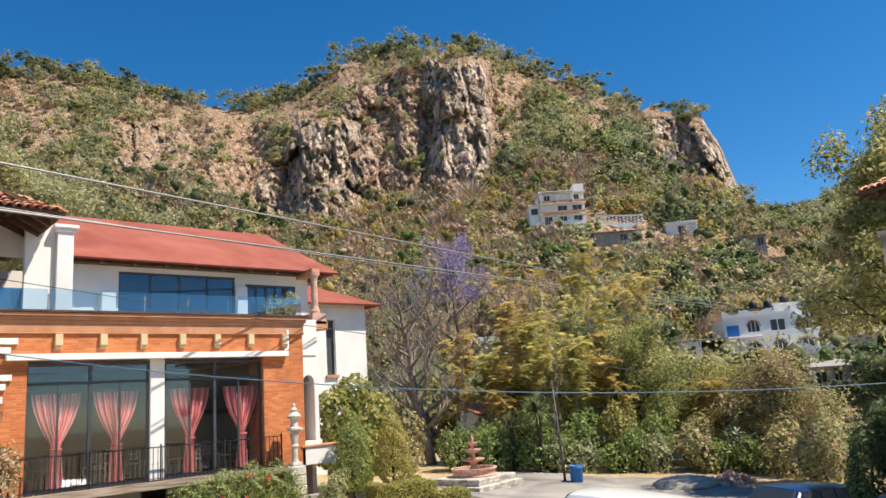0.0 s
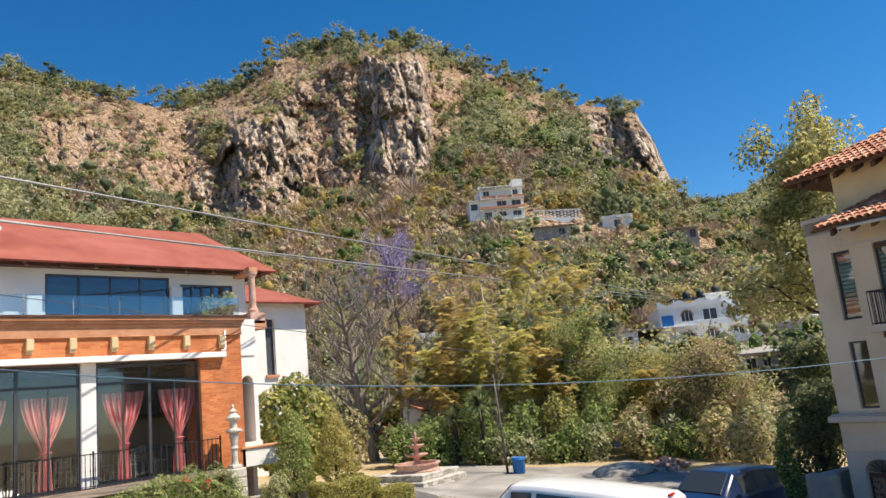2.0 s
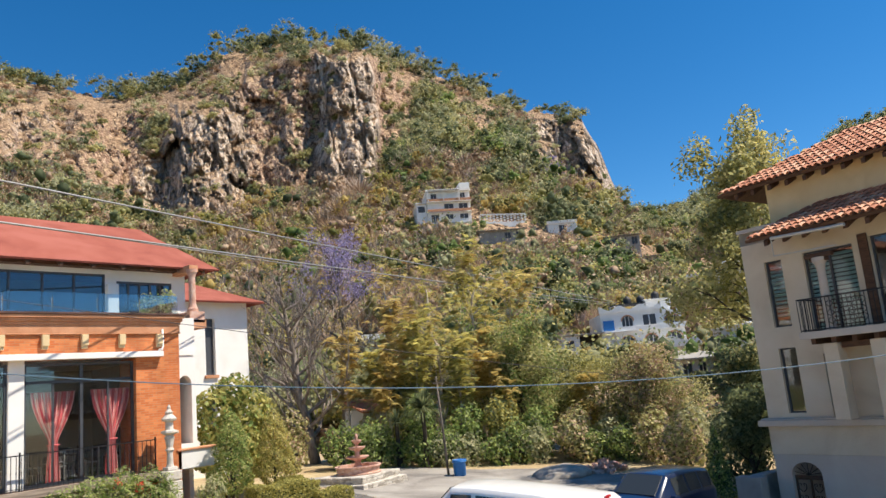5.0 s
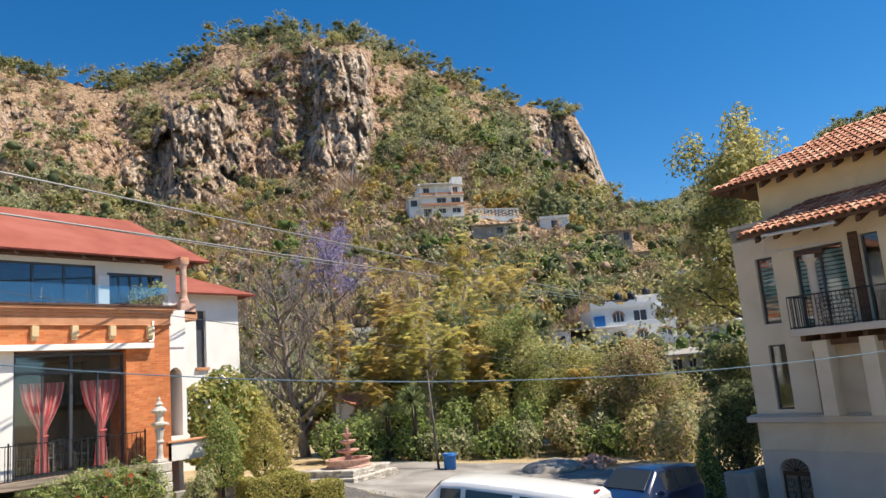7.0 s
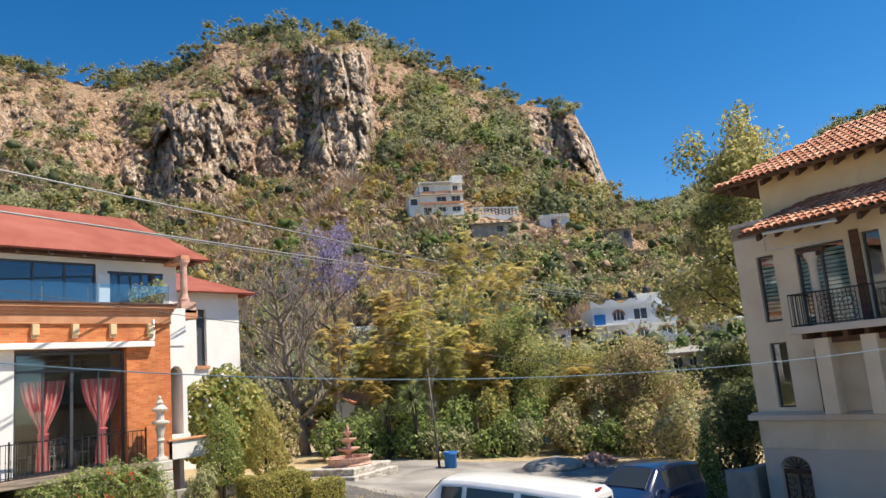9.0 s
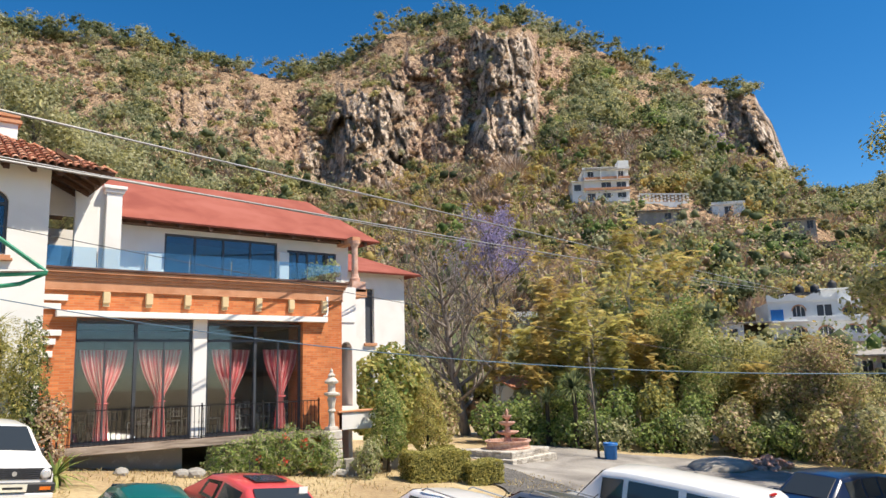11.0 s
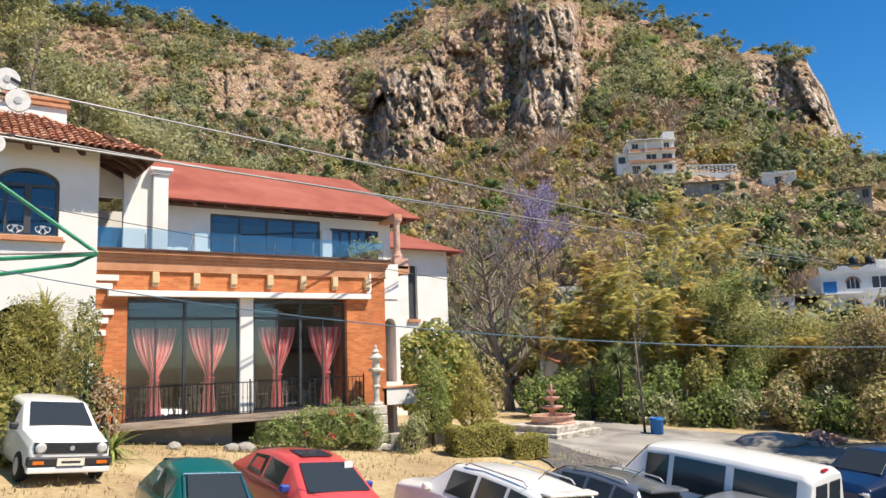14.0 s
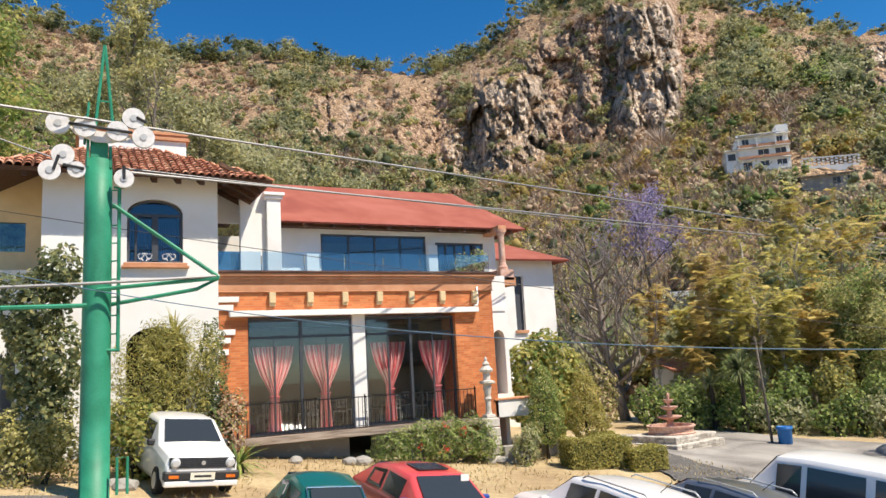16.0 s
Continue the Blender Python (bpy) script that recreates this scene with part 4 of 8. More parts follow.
hpart("pillar", boxes((5.8, 6.28, 24.9, 25.5, 6.12, 9.95), (5.74, 6.34, 24.84, 25.56, 9.95, 10.07), (5.68, 6.40, 24.78, 25.62, 10.07, 10.18), bevel=0.015), M["white"], "white pillar with stepped cap")
hpart("terrace_wall", boxes((4.95, 5.8, 25.1, 25.3, 6.12, 10.2), bevel=0.01), M["white"])
for q in ((3.9, 4.25, 26, 26.2, 6.12, 10), (4.25, 5.6, 26, 26.2, 9.3, 10.5), (3.9, 5.8, 28.5, 28.7, 6.12, 9.3)):
    hpart("recess_wall", boxes(q), M["white"])
hpart("recess_glass", boxes((4.25, 5.6, 26.05, 26.06, 6.12, 8.3)), M["blueglass"])
# glass balustrade
bal2 = thing("glass_balustrade", "clear blue-tinted glass balustrade on the terrace parapet", "railing", at=(3.95, 23.7, 7.27))
for i in range(7):
    x = i * 1.385
    p = part("glass_panel", boxes((x + 0.02, x + 1.365, -0.006, 0.006, 0.0, 0.66)), M["clearglass"], bal2)
    p.visible_shadow = False
    bm = bmesh.new()
    lathe(bm, [(0.03, -0.01), (0.02, 0.03), (0.02, 0.48), (0.028, 0.5), (0.01, 0.53)], 8, (x, 0.05, 0))
    part("post", bm, M["chrome"], bal2, "small steel balustrade post", True)
# end wall and the round corner column
bm = bmesh.new()
arch_wall(bm, 13.53, 14.36, 23.9, 24.2, 2.7, 7.2, 13.72, 14.2, 2.9, 4.9, 0.3)
box(bm, 13.53, 14.36, 24.2, 30, 6.3, 7.2)
box(bm, 14.2, 14.36, 24.2, 32, 1.0, 7.2)
hpart("end_wall", bm, M["white"], "white end wall with an arched window")
# near-black sheet as painted shade behind the arched window
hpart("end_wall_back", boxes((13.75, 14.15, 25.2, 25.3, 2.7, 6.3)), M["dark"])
hpart("end_ledge", boxes((13.4, 15.0, 23.5, 24.2, 2.1, 2.7), bevel=0.02), M["white"], "white ledge with a red-tiled top")
hpart("ledge_cap", boxes((13.36, 15.05, 23.45, 24.2, 2.7, 2.76), bevel=0.01), M["moulding"])
bm = bmesh.new()
lathe(bm, [(0.20, 0), (0.20, 0.12), (0.16, 0.18), (0.13, 0.3), (0.12, 1.3), (0.15, 1.4), (0.19, 1.48), (0.19, 1.6)], 16, (14.75, 24.6, 7.5))
box(bm, 14.45, 15.05, 24.3, 24.9, 7.1, 7.5)
hpart("round_column", bm, M["stone"], "pink stone column under the roof corner", smooth=False)
hpart("column_beam", boxes((14.6, 14.95, 24.5, 29, 9.0, 9.25), (14.36, 15.1, 24.3, 30, 6.9, 7.2)), M["moulding"])

# white wing
bm = bmesh.new()
arch_wall(bm, -0.85, 3.9, 23.2, 23.5, 6.6, 10.1, 1.34, 2.89, 7.48, 8.95, 0.42)
arch_wall(bm, -0.85, 3.9, 23.2, 23.5, 1.4, 6.6, 1.35, 3.0, 1.4, 5.0, 0.6)
box(bm, 3.65, 3.9, 23.5, 28.5, 1.4, 10.1)
box(bm, -0.85, -0.6, 23.5, 28.5, 1.4, 10.1)
hpart("wing_wall", bm, M["white"], "white wing wall with arched openings")
# near-black sheet closing the wing, its colour stands in for room shade
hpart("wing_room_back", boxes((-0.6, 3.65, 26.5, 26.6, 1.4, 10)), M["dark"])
bm = boxes((1.34, 1.42, 23.3, 23.38, 7.48, 9.0), (2.81, 2.89, 23.3, 23.38, 7.48, 9.0), (1.42, 2.81, 23.3, 23.38, 8.86, 8.94), (2.03, 2.2, 23.3, 23.38, 7.48, 8.86), (1.42, 2.81, 23.3, 23.38, 7.48, 7.54), (1.56, 1.62, 23.31, 23.37, 7.54, 8.86))
prev = None
for i in range(15):
    a = math.pi * i / 14
    p = (2.115 - 0.735 * math.cos(a), 23.34, 8.95 + 0.38 * math.sin(a))
    if prev:
        tube(bm, [prev, p], 0.045, 6)
    prev = p
fr = hpart("arched_window", bm, M["frame"], "dark-framed arched window with lace curtains")
bm = boxes((1.40, 2.84, 23.35, 23.36, 7.5, 9.25))
bmesh.ops.transform(bm, matrix=HOTEL_AT, verts=bm.verts[:])
part("pane", bm, M["blueglass"], fr).visible_shadow = False
M["lace"] = material("pale_lace", ((0.45, 0.5, 0.58), (0.7, 0.74, 0.8)), 5, 0.9, 0.3, 60, stretch=(8, 1, 0.3))
for x0, x1 in ((1.66, 2.0), (2.24, 2.75)):
    bm = bmesh.new()
    n = 16
    vs = [[bm.verts.new((x0 + (x1 - x0) * k / n, 23.62 + 0.025 * (k % 2), z)) for k in range(n + 1)] for z in (7.5, 8.85)]
    for k in range(n):
        bm.faces.new((vs[0][k], vs[0][k + 1], vs[1][k + 1], vs[1][k]))
    hpart("lace_curtain", bm, M["lace"], "pale lace curtain behind the window")
for cx in (1.83, 2.5):
    bm = bmesh.new()
    for s in (-1, 1):
        pts = [(cx + s * (0.03 + 0.10 * math.sin(t * 0.62)), 23.24, 7.52 + 0.03 * t + 0.06 * math.sin(t * 1.3)) for t in range(9)]
        tube(bm, pts, 0.010, 5)
        tube(bm, [(cx + s * 0.04, 23.24, 7.55), (cx + s * 0.16, 23.24, 7.60), (cx + s * 0.19, 23.24, 7.70), (cx + s * 0.12, 23.24, 7.74)], 0.010, 5)
    hpart("window_scrollwork", bm, plain("white_iron", (0.75, 0.75, 0.75), 0.5), "white wrought iron scrolls")
hpart("window_sill", boxes((1.2, 3.05, 23.05, 23.2, 7.30, 7.37), (1.25, 3.0, 23.09, 23.2, 7.37, 7.46), bevel=0.01), M["moulding"], "brown moulded window sill")
# wing roof: timber soffit, rafters and barrel tiles
TX0, TX1, TY0, TY1, TZ, AX0, AX1, AY, AZ = -2.3, 5.4, 22.35, 29.6, 9.93, 0.9, 2.3, 26.0, 11.7
bm = bmesh.new()
slab(bm, ((TX0, TY0, TZ), (TX1, TY0, TZ), (AX1, AY, AZ), (AX0, AY, AZ)), 0.12)
slab(bm, ((TX1, TY0, TZ), (TX1, TY1, TZ), (AX1, AY, AZ)), 0.12)
slab(bm, ((TX0, TY1, TZ), (TX0, TY0, TZ), (AX0, AY, AZ)), 0.12)
slab(bm, ((TX1, TY1, TZ), (TX0, TY1, TZ), (AX0, AY, AZ), (AX1, AY, AZ)), 0.12)
wing_roof = hpart("wing_roof", bm, M["wood"], "clay-tiled hipped roof with timber soffit")
for i in range(11):
    x = -2.0 + i * 0.66
    bm = boxes((x, x + 0.14, 22.5, 23.25, 0, 0.14))
    for v in bm.verts:
        v.co.z += 9.70 + (v.co.y - 22.5) * 0.4
    bmesh.ops.transform(bm, matrix=HOTEL_AT, verts=bm.verts[:])
    part("rafter", bm, M["wood"], wing_roof)
for i in range(9):
    y = 22.7 + i * 0.7
    bm = boxes((3.9, 5.25, y, y + 0.12, 0, 0.14))
    for v in bm.verts:
        v.co.z += 9.72 + (5.25 - v.co.x) * 0.5
    bmesh.ops.transform(bm, matrix=HOTEL_AT, verts=bm.verts[:])
    part("rafter", bm, M["wood"], wing_roof)


def tile_mesh():
    bm = bmesh.new()
    n = 6
    rows = []
    for y, r, z in ((0.0, 0.105, 0.035), (0.42, 0.085, 0.0)):
        for rr in (r, r - 0.016):
            rows.append([bm.verts.new((rr * math.cos(math.pi * k / n), y, z + rr * 0.8 * math.sin(math.pi * k / n))) for k in range(n + 1)])
    a, ai, b, bi = rows
    for k in range(n):
        bm.faces.new((a[k], b[k], b[k + 1], a[k + 1]))
        bm.faces.new((ai[k + 1], bi[k + 1], bi[k], ai[k]))
        bm.faces.new((a[k], a[k + 1], ai[k + 1], ai[k]))
    me = bpy.data.meshes.new("tile")
    bm.to_mesh(me)
    bm.free()
    me.materials.append(M["tile"])
    return me


TILE = tile_mesh()


def tiles(parent, base_inv, p0, p1, q0, q1, step=0.225, run=0.36, limit=10 ** 9):
    """Barrel tiles on the slope with eave p0-p1 and ridge q0-q1, column by column."""
    p0, p1, q0, q1 = (Vector(p) for p in (p0, p1, q0, q1))
    ex = (p1 - p0).normalized()
    nrm = (p1 - p0).cross(q0 - p0).normalized()
    up = nrm.cross(ex).normalized()
    width, full = (p1 - p0).length, max((q0 - p0).dot(up), (q1 - p0).dot(up))
    s0, s1 = (q0 - p0).dot(ex), (q1 - p0).dot(ex)
    r = random.Random(3)
    made = 0
    for i in range(int(width / step) + 1):
        x = i * step
        top = full
        if x < s0:
            top = full * x / s0
        if x > s1:
            top = full * (width - x) / max(1e-6, width - s1)
        for k in range(int(top / run + 0.6)):
            m = Matrix((ex, up, nrm)).transposed().to_4x4()
            m.translation = p0 + ex * x + up * (k * run - 0.06) + nrm * (0.015 + r.uniform(0, 0.01))
            o = new("tile", TILE)
            o.parent = parent
            o.matrix_local = base_inv @ m @ pose(0, 0, 0, r.uniform(-1, 1), 0, r.uniform(-2.5, 2.5))
            made += 1
            if made >= limit:
                return


hpart("roof_parapet", boxes((0.05, 3.45, 26.8, 28.5, 10.6, 12.3), bevel=0.01), M["white"], "white box parapet above the wing roof")
hpart("parapet_cornice", boxes((-0.05, 3.55, 26.7, 28.6, 12.3, 12.42), (0.0, 3.5, 26.74, 28.55, 12.5, 12.62), (0.03, 3.47, 26.78, 28.52, 12.42, 12.5), bevel=0.015), M["moulding"], "orange cornice of the parapet")
# set-back left part under the same roof
bm = bmesh.new()
wall(bm, -9, -0.85, 25.5, 25.75, 7.4, 11, [(-2.6, -1.35, 8.1, 9.0)])
hpart("set_back_wall", bm, M["cream"], "cream upper wall in the shade")
bm = bmesh.new()
wall(bm, -9, -0.85, 24.4, 24.7, 1.6, 7.4, [(-2.7, -1.45, 2.4, 4.9)])
box(bm, -9, -0.85, 24.7, 25.5, 7.2, 7.4)
hpart("lower_wall", bm, M["white"], "white lower wall with a dark door")
hpart("set_back_window", boxes((-2.6, -1.35, 25.6, 25.65, 8.1, 9.0)), M["blueglass"])
bm = boxes((-2.7, -1.45, 24.55, 24.6, 2.4, 4.9))
for z in (2.9, 3.5, 4.1):
    box(bm, -2.7, -1.45, 24.52, 24.55, z, z + 0.04)
for x in (-2.3, -1.9):
    box(bm, x, x + 0.04, 24.52, 24.55, 2.4, 4.9)
hpart("dark_door", bm, M["frame"], "dark barred door")

# dining room: tied curtains, tables and chairs
def curtain_material():
    m = bpy.data.materials.new("pink_striped_cloth")
    m.use_nodes = True
    nt = m.node_tree
    b = nt.nodes["Principled BSDF"]
    uv = nt.nodes.new("ShaderNodeAttribute")
    uv.attribute_name = "across"
    w = nt.nodes.new("ShaderNodeMath")
    w.operation = "SINE"
    ml = nt.nodes.new("ShaderNodeMath")
    ml.operation = "MULTIPLY"
    ml.inputs[1].default_value = 44.0
    nt.links.new(uv.outputs["Fac"], ml.inputs[0])
    nt.links.new(ml.outputs[0], w.inputs[0])
    r = nt.nodes.new("ShaderNodeValToRGB")
    r.color_ramp.elements[0].position, r.color_ramp.elements[0].color = 0.35, (0.75, 0.17, 0.19, 1)
    r.color_ramp.elements[1].position, r.color_ramp.elements[1].color = 0.6, (0.88, 0.58, 0.55, 1)
    nt.links.new(w.outputs[0], r.inputs[0])
    nt.links.new(r.outputs[0], b.inputs["Base Color"])
    b.inputs["Roughness"].default_value = 0.9
    return m


M["curtain"] = curtain_material()


def curtain(cx):
    """Two cloth lengths gathered by a tie, hanging as one pair."""
    ob = thing("curtain_pair", "pink striped tied-back curtains behind the glazing", "curtain", "curtains of the dining room", (cx, 23.98, 2.2))
    for s in (-1, 1):
        co, fc, ac = [], [], []
        n, rows = 30, 22
        for i in range(rows + 1):
            z = 2.72 * i / rows
            g = abs(z - 1.15)
            half = 0.085 + (0.26 if z > 1.15 else 0.10) * (1 - math.exp(-(g / 0.75) ** 1.5))
            cen = 0.05 + (0.34 * (1 - math.exp(-(g / 0.9) ** 1.6)) if z > 1.15 else 0.03)
            for k in range(n + 1):
                u = k / n
                co.append((s * cen + (u - 0.5) * 2 * half, 0.05 * math.sin(u * 26 + 0.5 * s) * (0.5 + half * 2) + 0.05 * s, z))
                ac.append(u)
        for i in range(rows):
            for k in range(n):
                a = i * (n + 1) + k
                fc.append((a, a + 1, a + n + 2, a + n + 1))
        c = arrays("curtain_length", co, fc, M["curtain"], ob, smooth=True)
        at = c.data.attributes.new("across", "FLOAT", "POINT")
        at.data.foreach_set("value", ac)
    bm = bmesh.new()
    tube(bm, [(0.17 * math.cos(a * 0.5), 0.10 * math.sin(a * 0.5), 1.15) for a in range(13)], 0.025, 6)
    part("tie", bm, M["curtain"], ob)


for cx in (5.72, 7.37, 9.64, 11.40):
    curtain(cx)
M["silver"] = plain("silver_paint", (0.5, 0.5, 0.48), 0.4, 0.3)
M["cloth"] = plain("dark_cloth", (0.10, 0.09, 0.09), 0.9)


def dining_chair():
    ob = thing("dining_chair", "slim silver-painted dining chair with slatted back", "chair", "chairs of the dining room", (5.4, 26, 2.2))
    for x in (-0.18, 0.18):
        for y in (-0.18, 0.18):
            bm = bmesh.new()
            tube(bm, [(x, y, 0), (x, y, 0.92 if y > 0 else 0.45)], 0.016, 6)
            part("leg", bm, M["silver"], ob)
    part("seat", boxes((-0.2, 0.2, -0.2, 0.2, 0.43, 0.47), bevel=0.01), M["silver"], ob)
    for z in (0.6, 0.75, 0.9):
        part("rung", boxes((-0.18, 0.18, 0.17, 0.19, z - 0.012, z + 0.012)), M["silver"], ob)
    for x in (-0.09, 0, 0.09):
        part("spindle", boxes((x - 0.01, x + 0.01, 0.17, 0.19, 0.6, 0.9)), M["silver"], ob)
    return ob


def dining_table():
    ob = thing("dining_table", "round dining table with a dark cloth", "table", "tables of the dining room", (6.3, 26.8, 2.2))
    bm = bmesh.new()
    lathe(bm, [(0.30, 0.0), (0.30, 0.03), (0.05, 0.06), (0.05, 0.72)], 12)
    part("pedestal", bm, M["iron"], ob)
    bm = bmesh.new()
    lathe(bm, [(0.62, 0.55), (0.60, 0.72), (0.58, 0.75)], 20)
    part("tabletop", bm, M["cloth"], ob)
    return ob


ch, tb = dining_chair(), dining_table()
tables = [(6.6, 25.6), (8.4, 26.6), (10.6, 25.6), (12.2, 26.7), (5.2, 27.2)]
for i, (x, y) in enumerate(tables):
    if i:
        copy_thing(tb, pose(x, y, 2.2))
    for k in range(4):
        a = 0.6 + k * math.pi / 2 + i
        m = pose(x + 0.85 * math.cos(a), y + 0.85 * math.sin(a), 2.2, 0, 0, math.degrees(a) - 90)
        if i == 0 and k == 0:
            ch.matrix_basis = m
        else:
            copy_thing(ch, m)

# the house behind
back = thing("back_house", "white house with red hipped roof behind the trees", "house", at=(21.5, 34, 0))
bm = bmesh.new()
wall(bm, -3.5, 1.35, -1, -0.7, -1, 9.25, [(-1.1, -0.55, 5.6, 8.4), (-1.1, -0.55, 1.8, 4.4)])
box(bm, 1.1, 1.35, -0.7, 5, -1, 9.25)
part("wall", bm, M["white"], back)
part("window", boxes((-1.1, -0.55, -0.8, -0.76, 5.6, 8.4)), M["frame"], back, "tall dark window")
part("window", boxes((-1.1, -0.55, -0.8, -0.76, 1.8, 4.4)), M["frame"], back, "tall dark window")
part("sill", boxes((-1.2, -0.45, -1.12, -1.0, 5.45, 5.6), bevel=0.01), M["moulding"], back)
bm = bmesh.new()
slab(bm, ((-3.9, -1.7, 9.2), (2.0, -1.7, 9.2), (-0.2, 2, 10.7), (-3.9, 2, 10.7)), 0.1)
slab(bm, ((2.0, -1.7, 9.2), (2.0, 5.5, 9.2), (-0.2, 2, 10.7)), 0.1)
part("roof", bm, M["redroof"], back, "red hipped roof")


# ---- the beige house beside the yard ----
RB = pose(24.7, 8.15, 0, 0, 0, -104.4)
house = thing("beige_house", "beige plastered three-storey house with tiled eaves and balcony", "house", at=(24.7, 8.15, -0.3), rz=-104.4)
RB_IN = Matrix.Translation((0, 0, 0.3))


def rpart(name, bm, mat, label="", parent=None, smooth=False):
    bmesh.ops.transform(bm, matrix=RB_IN, verts=bm.verts[:])
    return part(name, bm, mat, parent or house, label, smooth)


bm = bmesh.new()
wall(bm, 0, 14, 0, 0.3, 2.0, 8.0, [(0.72, 1.30, 4.88, 6.95), (0.72, 1.28, 2.27, 4.23), (2.0, 3.5, 4.6, 7.0), (4.0, 4.5, 4.6, 7.1), (2.1, 2.8, 2.1, 3.95), (5.1, 6.0, 2.1, 4.1)])
box(bm, 0, 0.3, 0.3, 9, 2.0, 8.0)
rpart("wall", bm, M["beige"], "beige plaster wall with deep openings")
bm = bmesh.new()
arch_wall(bm, 0, 14, -0.04, 0.3, -1.2, 1.05, 0.5, 1.45, -1.2, 0.45, 0.38)
box(bm, 0, 0.3, 0.3, 9, -1.2, 2.0)
rpart("base_wall", bm, M["greybeige"], "grey-beige base wall with an arched window")
rpart("band", boxes((-0.02, 14, -0.06, 0.3, 1.05, 1.90), bevel=0.01), M["beige"], "pale plaster band")
rpart("ledge", boxes((-0.22, 14, -0.28, 0.3, 1.90, 2.08), (-0.16, 14, -0.2, 0.3, 2.08, 2.13), bevel=0.015), M["greybeige"], "moulded stone ledge")
# near-black sheet behind all openings, shade put into its colour
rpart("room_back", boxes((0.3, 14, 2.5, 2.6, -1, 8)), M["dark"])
for x0, x1, z0, z1 in ((0.72, 1.30, 4.88, 6.95), (0.72, 1.28, 2.27, 4.23), (2.0, 3.5, 4.6, 7.0), (4.0, 4.5, 4.6, 7.1), (2.1, 2.8, 2.1, 3.95), (5.1, 6.0, 2.1, 4.1)):
    bm = boxes((x0, x0 + 0.05, 0.1, 0.17, z0, z1), (x1 - 0.05, x1, 0.1, 0.17, z0, z1), (x0 + 0.05, x1 - 0.05, 0.1, 0.17, z1 - 0.05, z1), (x0 + 0.05, x1 - 0.05, 0.1, 0.17, z0, z0 + 0.05))
    if x1 - x0 > 0.6:
        box(bm, (x0 + x1) / 2 - 0.03, (x0 + x1) / 2 + 0.03, 0.1, 0.17, z0 + 0.05, z1 - 0.05)
    fr = rpart("window", bm, M["frame"], "dark-framed window set deep in the wall")
    bm = boxes((x0 + 0.05, x1 - 0.05, 0.13, 0.14, z0 + 0.05, z1 - 0.05))
    bmesh.ops.transform(bm, matrix=RB_IN, verts=bm.verts[:])
    part("pane", bm, M["glass"], fr).visible_shadow = False
M["blind"] = plain("pale_green_blind", (0.42, 0.60, 0.52), 0.8)
for x0, x1, z0, z1 in ((0.77, 1.25, 5.2, 6.88), (2.05, 3.45, 4.65, 6.95)):
    bm = bmesh.new()
    z = z0
    while z < z1 - 0.1:
        box(bm, x0, x1, 0.2, 0.23, z, z + 0.085)
        z += 0.125
    rpart("blind", bm, M["blind"], "pale green slatted blind")
# arched base window with iron scrolls
bm = boxes((0.5, 1.45, 0.1, 0.16, 0.30, 0.42))
for x in (0.5, 0.95, 1.40):
    box(bm, x, x + 0.05, 0.1, 0.16, -1.2, 0.30)
fr = rpart("arched_window", bm, M["wood"], "arched timber window with iron scrolls")
bm = bmesh.new()
for cx in (0.72, 1.22):
    for s in (-1, 1):
        for z in (-0.7, -0.25, 0.1):
            tube(bm, [(cx + s * 0.02, 0.06, z - 0.15), (cx + s * 0.12, 0.06, z - 0.05), (cx + s * 0.12, 0.06, z + 0.08), (cx + s * 0.04, 0.06, z + 0.10), (cx + s * 0.05, 0.06, z + 0.02)], 0.013, 5)
for k in range(7):
    a = math.pi * (k + 0.5) / 7
    tube(bm, [(0.975, 0.06, 0.45), (0.975 + 0.44 * math.cos(a), 0.06, 0.45 + 0.34 * math.sin(a))], 0.011, 5)
bmesh.ops.transform(bm, matrix=RB_IN, verts=bm.verts[:])
tagged(part("scrollwork", bm, M["iron"], fr), kind="stuff")
# balcony
bm = boxes((2.2, 14, -1.15, 0.0, 4.42, 4.56), (2.15, 14, -1.2, -1.05, 4.40, 4.60), bevel=0.01)
rpart("balcony_floor", bm, M["greybeige"], "plastered balcony slab")
for i in range(20):
    x = 2.4 + i * 0.58
    bm = boxes((x, x + 0.13, -1.05, 0.0, 4.24, 4.42))
    bmesh.ops.transform(bm, matrix=RB_IN, verts=bm.verts[:])
    part("joist", bm, M["wood"], house)
rpart("balcony_beam", boxes((3.1, 14, -0.78, -0.55, 4.08, 4.24)), M["wood"], "dark timber beam under the balcony")
for x in (2.65, 3.95, 6.4):
    rpart("pillar", boxes((x, x + 0.42, -0.95, -0.5, 2.13, 4.24), bevel=0.015), M["beige"], "square plaster pillar under the balcony")
rl = thing("balcony_railing", "black wrought iron balcony railing with scroll panels", "railing", at=(0, 0, 0))
rl.matrix_world = RB @ pose(2.2, -1.12, 4.56)
part("top_rail", boxes((0, 12, -0.02, 0.02, 0.95, 0.99)), M["iron"], rl)
part("bottom_rail", boxes((0, 12, -0.015, 0.015, 0.07, 0.1)), M["iron"], rl)
for z0, z1 in ((0.95, 0.99), (0.07, 0.1)):
    part("side_rail", boxes((0, 0.03, 0.02, 1.1, z0, z1)), M["iron"], rl)
bal = part("baluster", boxes((-0.008, 0.008, -0.008, 0.008, 0, 0.95)), M["iron"], rl)
for i in range(1, 100):
    o = bal.copy()
    scene.collection.objects.link(o)
    o.location = (i * 0.12, 0, 0)
for i in range(1, 9):
    o = bal.copy()
    scene.collection.objects.link(o)
    o.location = (0.015, i * 0.12, 0)
